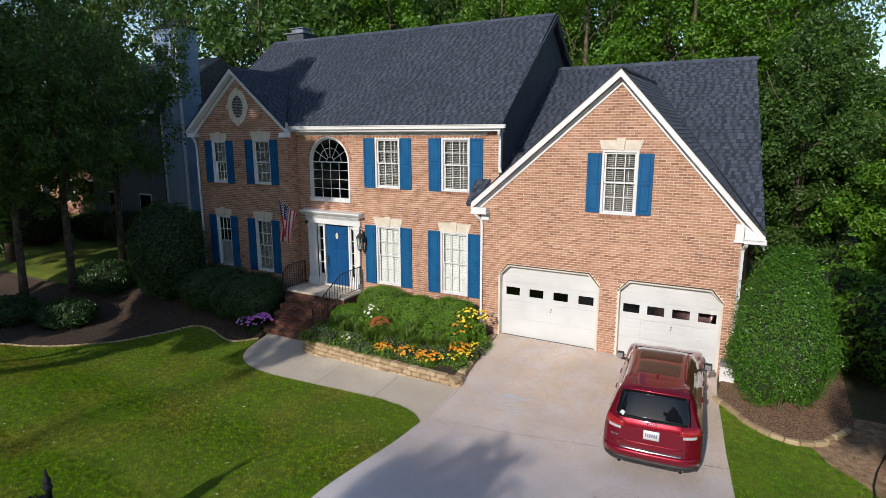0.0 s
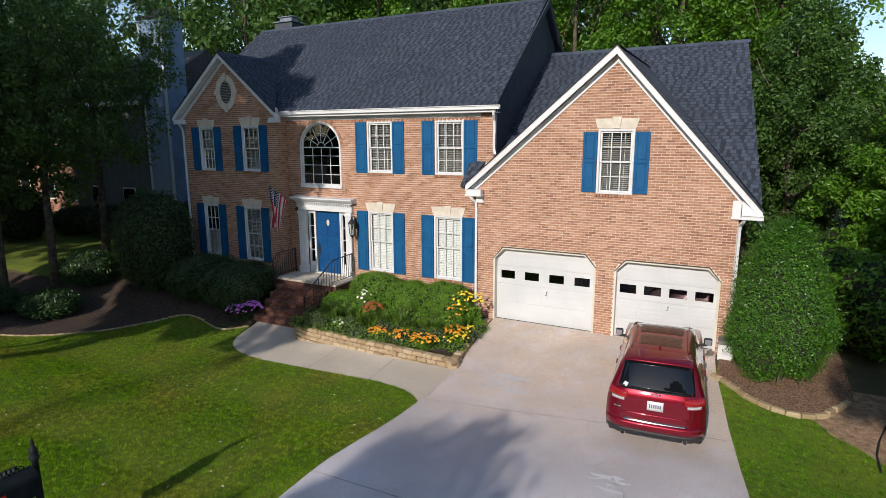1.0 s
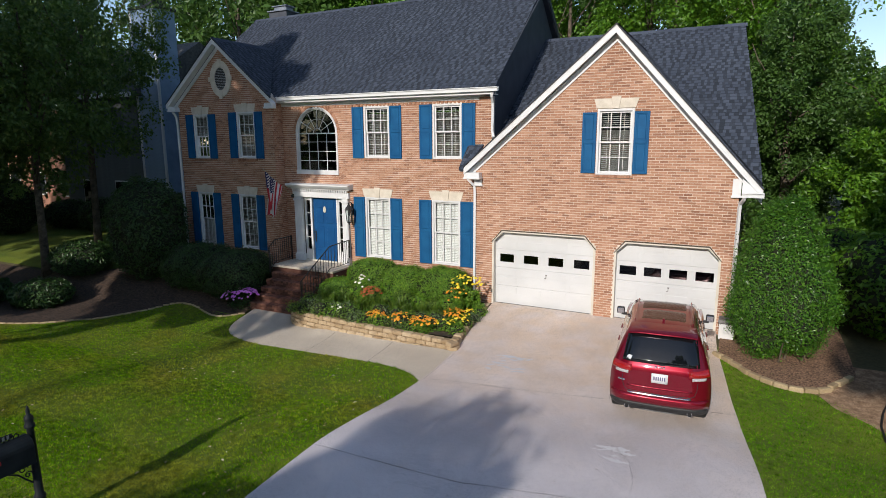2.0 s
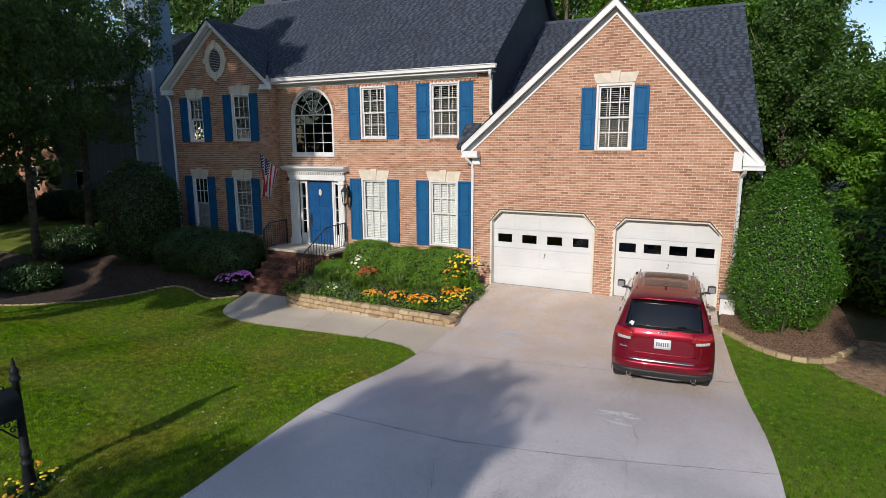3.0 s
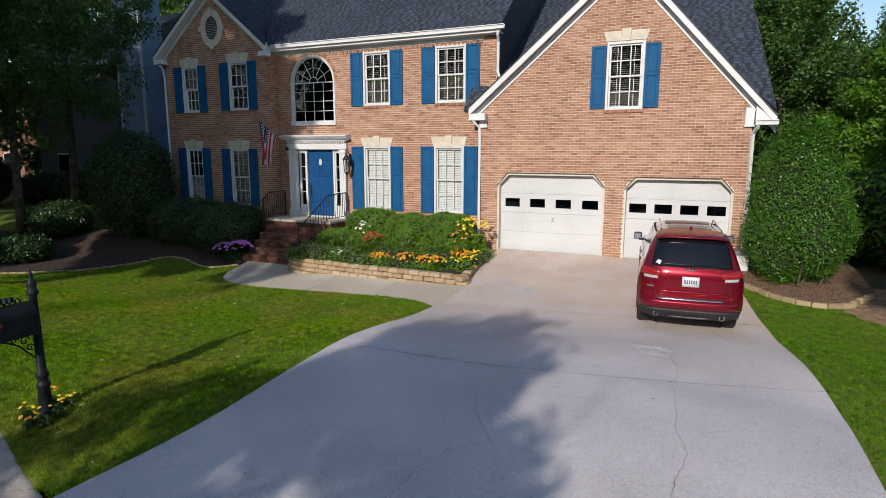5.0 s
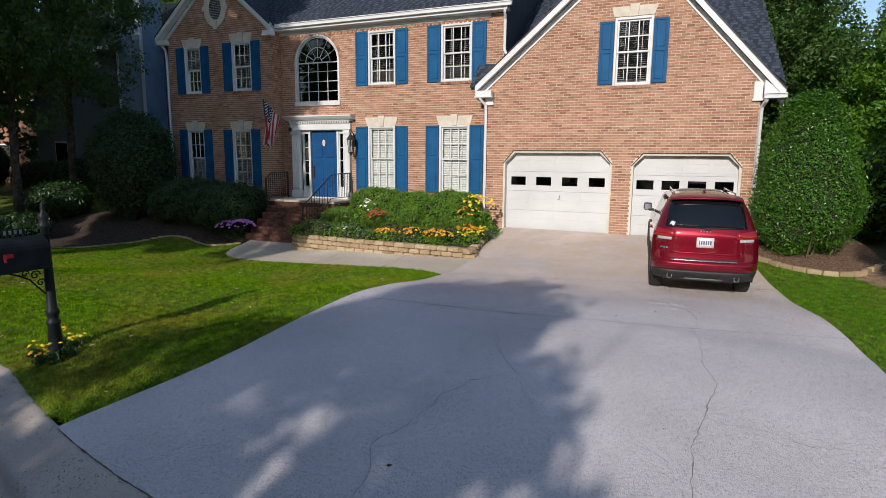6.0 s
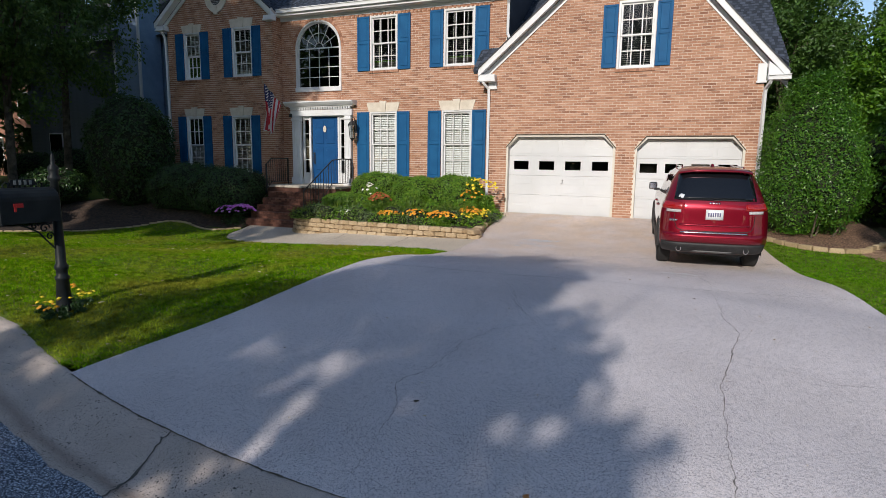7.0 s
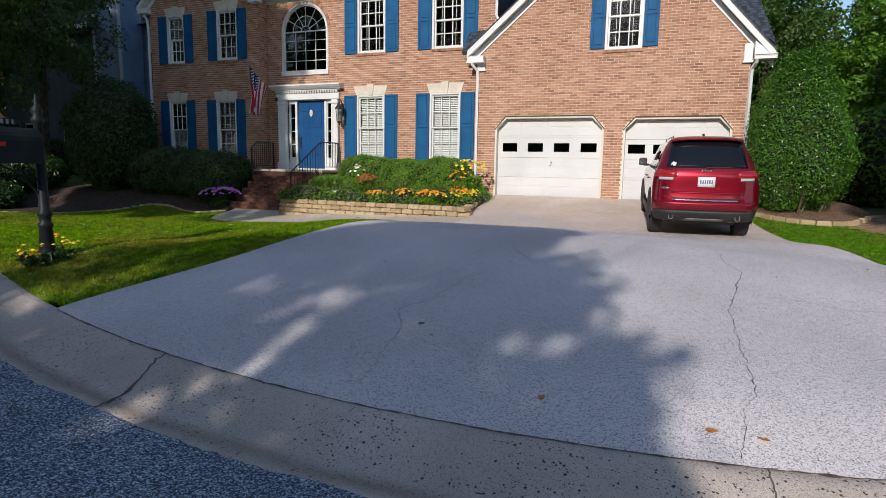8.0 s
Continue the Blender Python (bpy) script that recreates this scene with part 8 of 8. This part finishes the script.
# ---- lawn blades, litter, and single bricks ----
BLADE = leaf_surf("grass_blade", [(0.0, (0.068, 0.185, 0.002)), (0.45, (0.122, 0.275, 0.003)), (0.8, (0.180, 0.340, 0.005)), (0.95, (0.30, 0.36, 0.02)), (1.0, (0.42, 0.36, 0.08))], rough=0.7, through=0.3, specular=0.03, patch=(0.31, 0.26, 0.04))

LUSH_BLADE = leaf_surf("lush_grass_blade", [(0.0, (0.045, 0.150, 0.003)), (0.45, (0.085, 0.235, 0.005)), (0.8, (0.130, 0.295, 0.008)), (1.0, (0.22, 0.33, 0.03))], rough=0.7, through=0.3, specular=0.03, patch=(0.14, 0.22, 0.02))


def blades(name, lawn_rows, density, high, seed, label, material):
    """Grass as single blades, thicker towards the street; shorter and drier in worn patches."""
    g = np.random.default_rng(seed)
    xs, ys = [], []
    for x0, y, x1, _ in lawn_rows:
        n = int((x1 - max(x0, -17)) * 0.1 * density(y))
        if n > 0:
            xs.append(g.uniform(max(x0, -17), x1, n))
            ys.append(y + g.uniform(-0.05, 0.05, n))
    x, y = np.concatenate(xs), np.concatenate(ys)
    n = len(x)
    z = land(x, y) + 0.018
    a = g.uniform(0, 2 * np.pi, n)
    h = high * g.uniform(0.55, 1.25, n)
    w = 0.0045 + 0.0035 * g.random(n) + 0.002 * np.clip((y + 12) / 8, 0, 1)
    lean = g.normal(0, 0.022, (n, 2))
    base = np.stack([x, y, z], 1)
    side = np.stack([np.cos(a) * w, np.sin(a) * w, np.zeros(n)], 1)
    tip = base + np.stack([lean[:, 0], lean[:, 1], h], 1)
    v = np.stack([base - side, base + side, tip], 1).reshape(-1, 3)
    ob = sheet(name, v, np.arange(3 * n).reshape(-1, 3), material)
    return tagged(ob, label, "grass", "", "stuff")


blades("lawn_blades", lawn_rows_left, lambda y: 3800 if y < -10 else (2400 if y < -7 else 1500), 0.032, 61, "short mown grass blades with dry straw patches", BLADE)
blades("lawn_blades", lawn_rows_right, lambda y: 1800, 0.032, 62, "short mown grass blades beside the drive", LUSH_BLADE)


def fallen_leaves():
    g = np.random.default_rng(77)
    v = []
    for k in range(205):
        if k < 150:
            x, y = g.uniform(-8, 1.2), g.uniform(-12.8, -5.2)
            if x > float(drive_left(y)) - 0.1 or y < float(kerb_line(x)) + 0.15:
                continue
            lift = 0.062
        else:
            x, y = g.uniform(1.6, 7.4), g.uniform(-12.8, -6)
            lift = 0.036
        s, a = g.uniform(0.022, 0.048) if k < 150 else g.uniform(0.008, 0.022), g.uniform(0, 6.28)
        z = float(land(x, y)) + lift
        for q, rr, dz in ((0, 1, 0.004), (1.57, 0.5, 0.012), (3.14, 1, 0.004), (4.71, 0.5, 0.012)):
            v.append((x + s * rr * math.cos(a + q), y + s * rr * math.sin(a + q), z + dz))
    dry = leaf_surf("dry_leaf", [(0.0, (0.18, 0.10, 0.04)), (0.5, (0.42, 0.30, 0.14)), (1.0, (0.66, 0.60, 0.42))], rough=0.8, through=0.1)
    tagged(leaf_mesh("fallen_leaves", np.array(v), dry, None), "scattered dry fallen leaves", "leaves", "", "stuff")


fallen_leaves()


def drive_leaf(x, y, size, turn, material, label):
    """One curled dry leaf with a pointed outline and a raised midrib."""
    rows_ = [(-0.8, 0.05, 0.05), (-0.5, 0.55, 0.02), (-0.1, 0.72, 0.0), (0.3, 0.52, 0.02), (0.55, 0.34, 0.05), (0.95, 0.03, 0.10)]
    v = [(u * size, side * w * size, (z + abs(side) * (0.10 if side < 0 else 0.24)) * size) for u, w, z in rows_ for side in (-1, 0, 1)]
    f = [(3 * k + j, 3 * k + j + 1, 3 * k + j + 4, 3 * k + j + 3) for k in range(5) for j in range(2)]
    leaf = sheet("fallen_leaf", v, f, material, smooth=True)
    leaf.matrix_basis = pose(x, y, float(land(x, y)) + 0.034, 0, 0, turn)
    tagged(leaf, label, "leaf", "leaves on the drive")


ORANGE_LEAF = surf("orange_dry_leaf", (0.36, 0.13, 0.035), (0.55, 0.26, 0.08), 30, 0.7, 120, 0.3, 0.2)
BROWN_LEAF = surf("brown_dry_leaf", (0.035, 0.028, 0.02), (0.07, 0.055, 0.035), 30, 0.8, 120, 0.3, 0.2)
drive_leaf(3.68, -12.30, 0.026, 30, BROWN_LEAF, "curled dark brown leaf on the concrete driveway")
for x, y, size, turn in ((4.73, -12.97, 0.030, 70), (5.62, -13.02, 0.036, 15), (5.86, -13.02, 0.032, 160)):
    drive_leaf(x, y, size, turn, ORANGE_LEAF, "dry orange leaf lying on the concrete driveway")


def single_bricks():
    """The bricks that stand as pieces of their own, on shared meshes."""
    for wall, y, singles, wide, high in brick_sets:
        if not singles:
            continue
        kinds = []
        for k in range(3):
            d = 0.005 + 0.002 * k
            v = [(0, -d, 0), (wide, -d, 0), (wide, -d, high), (0, -d, high), (0, 0.0, 0), (wide, 0.0, 0), (wide, 0.0, high), (0, 0.0, high)]
            f = [(0, 1, 2, 3), (0, 4, 5, 1), (3, 2, 6, 7), (0, 3, 7, 4), (1, 5, 6, 2)]
            me = bpy.data.meshes.new("brick")
            me.from_pydata(v, [], f)
            me.materials.append(BRICK)
            kinds.append(me)
        for x, z, d in singles:
            ob = place("brick", kinds[int(d * 1e5) % 3], wall)
            ob.location = (x, y, z)


single_bricks()
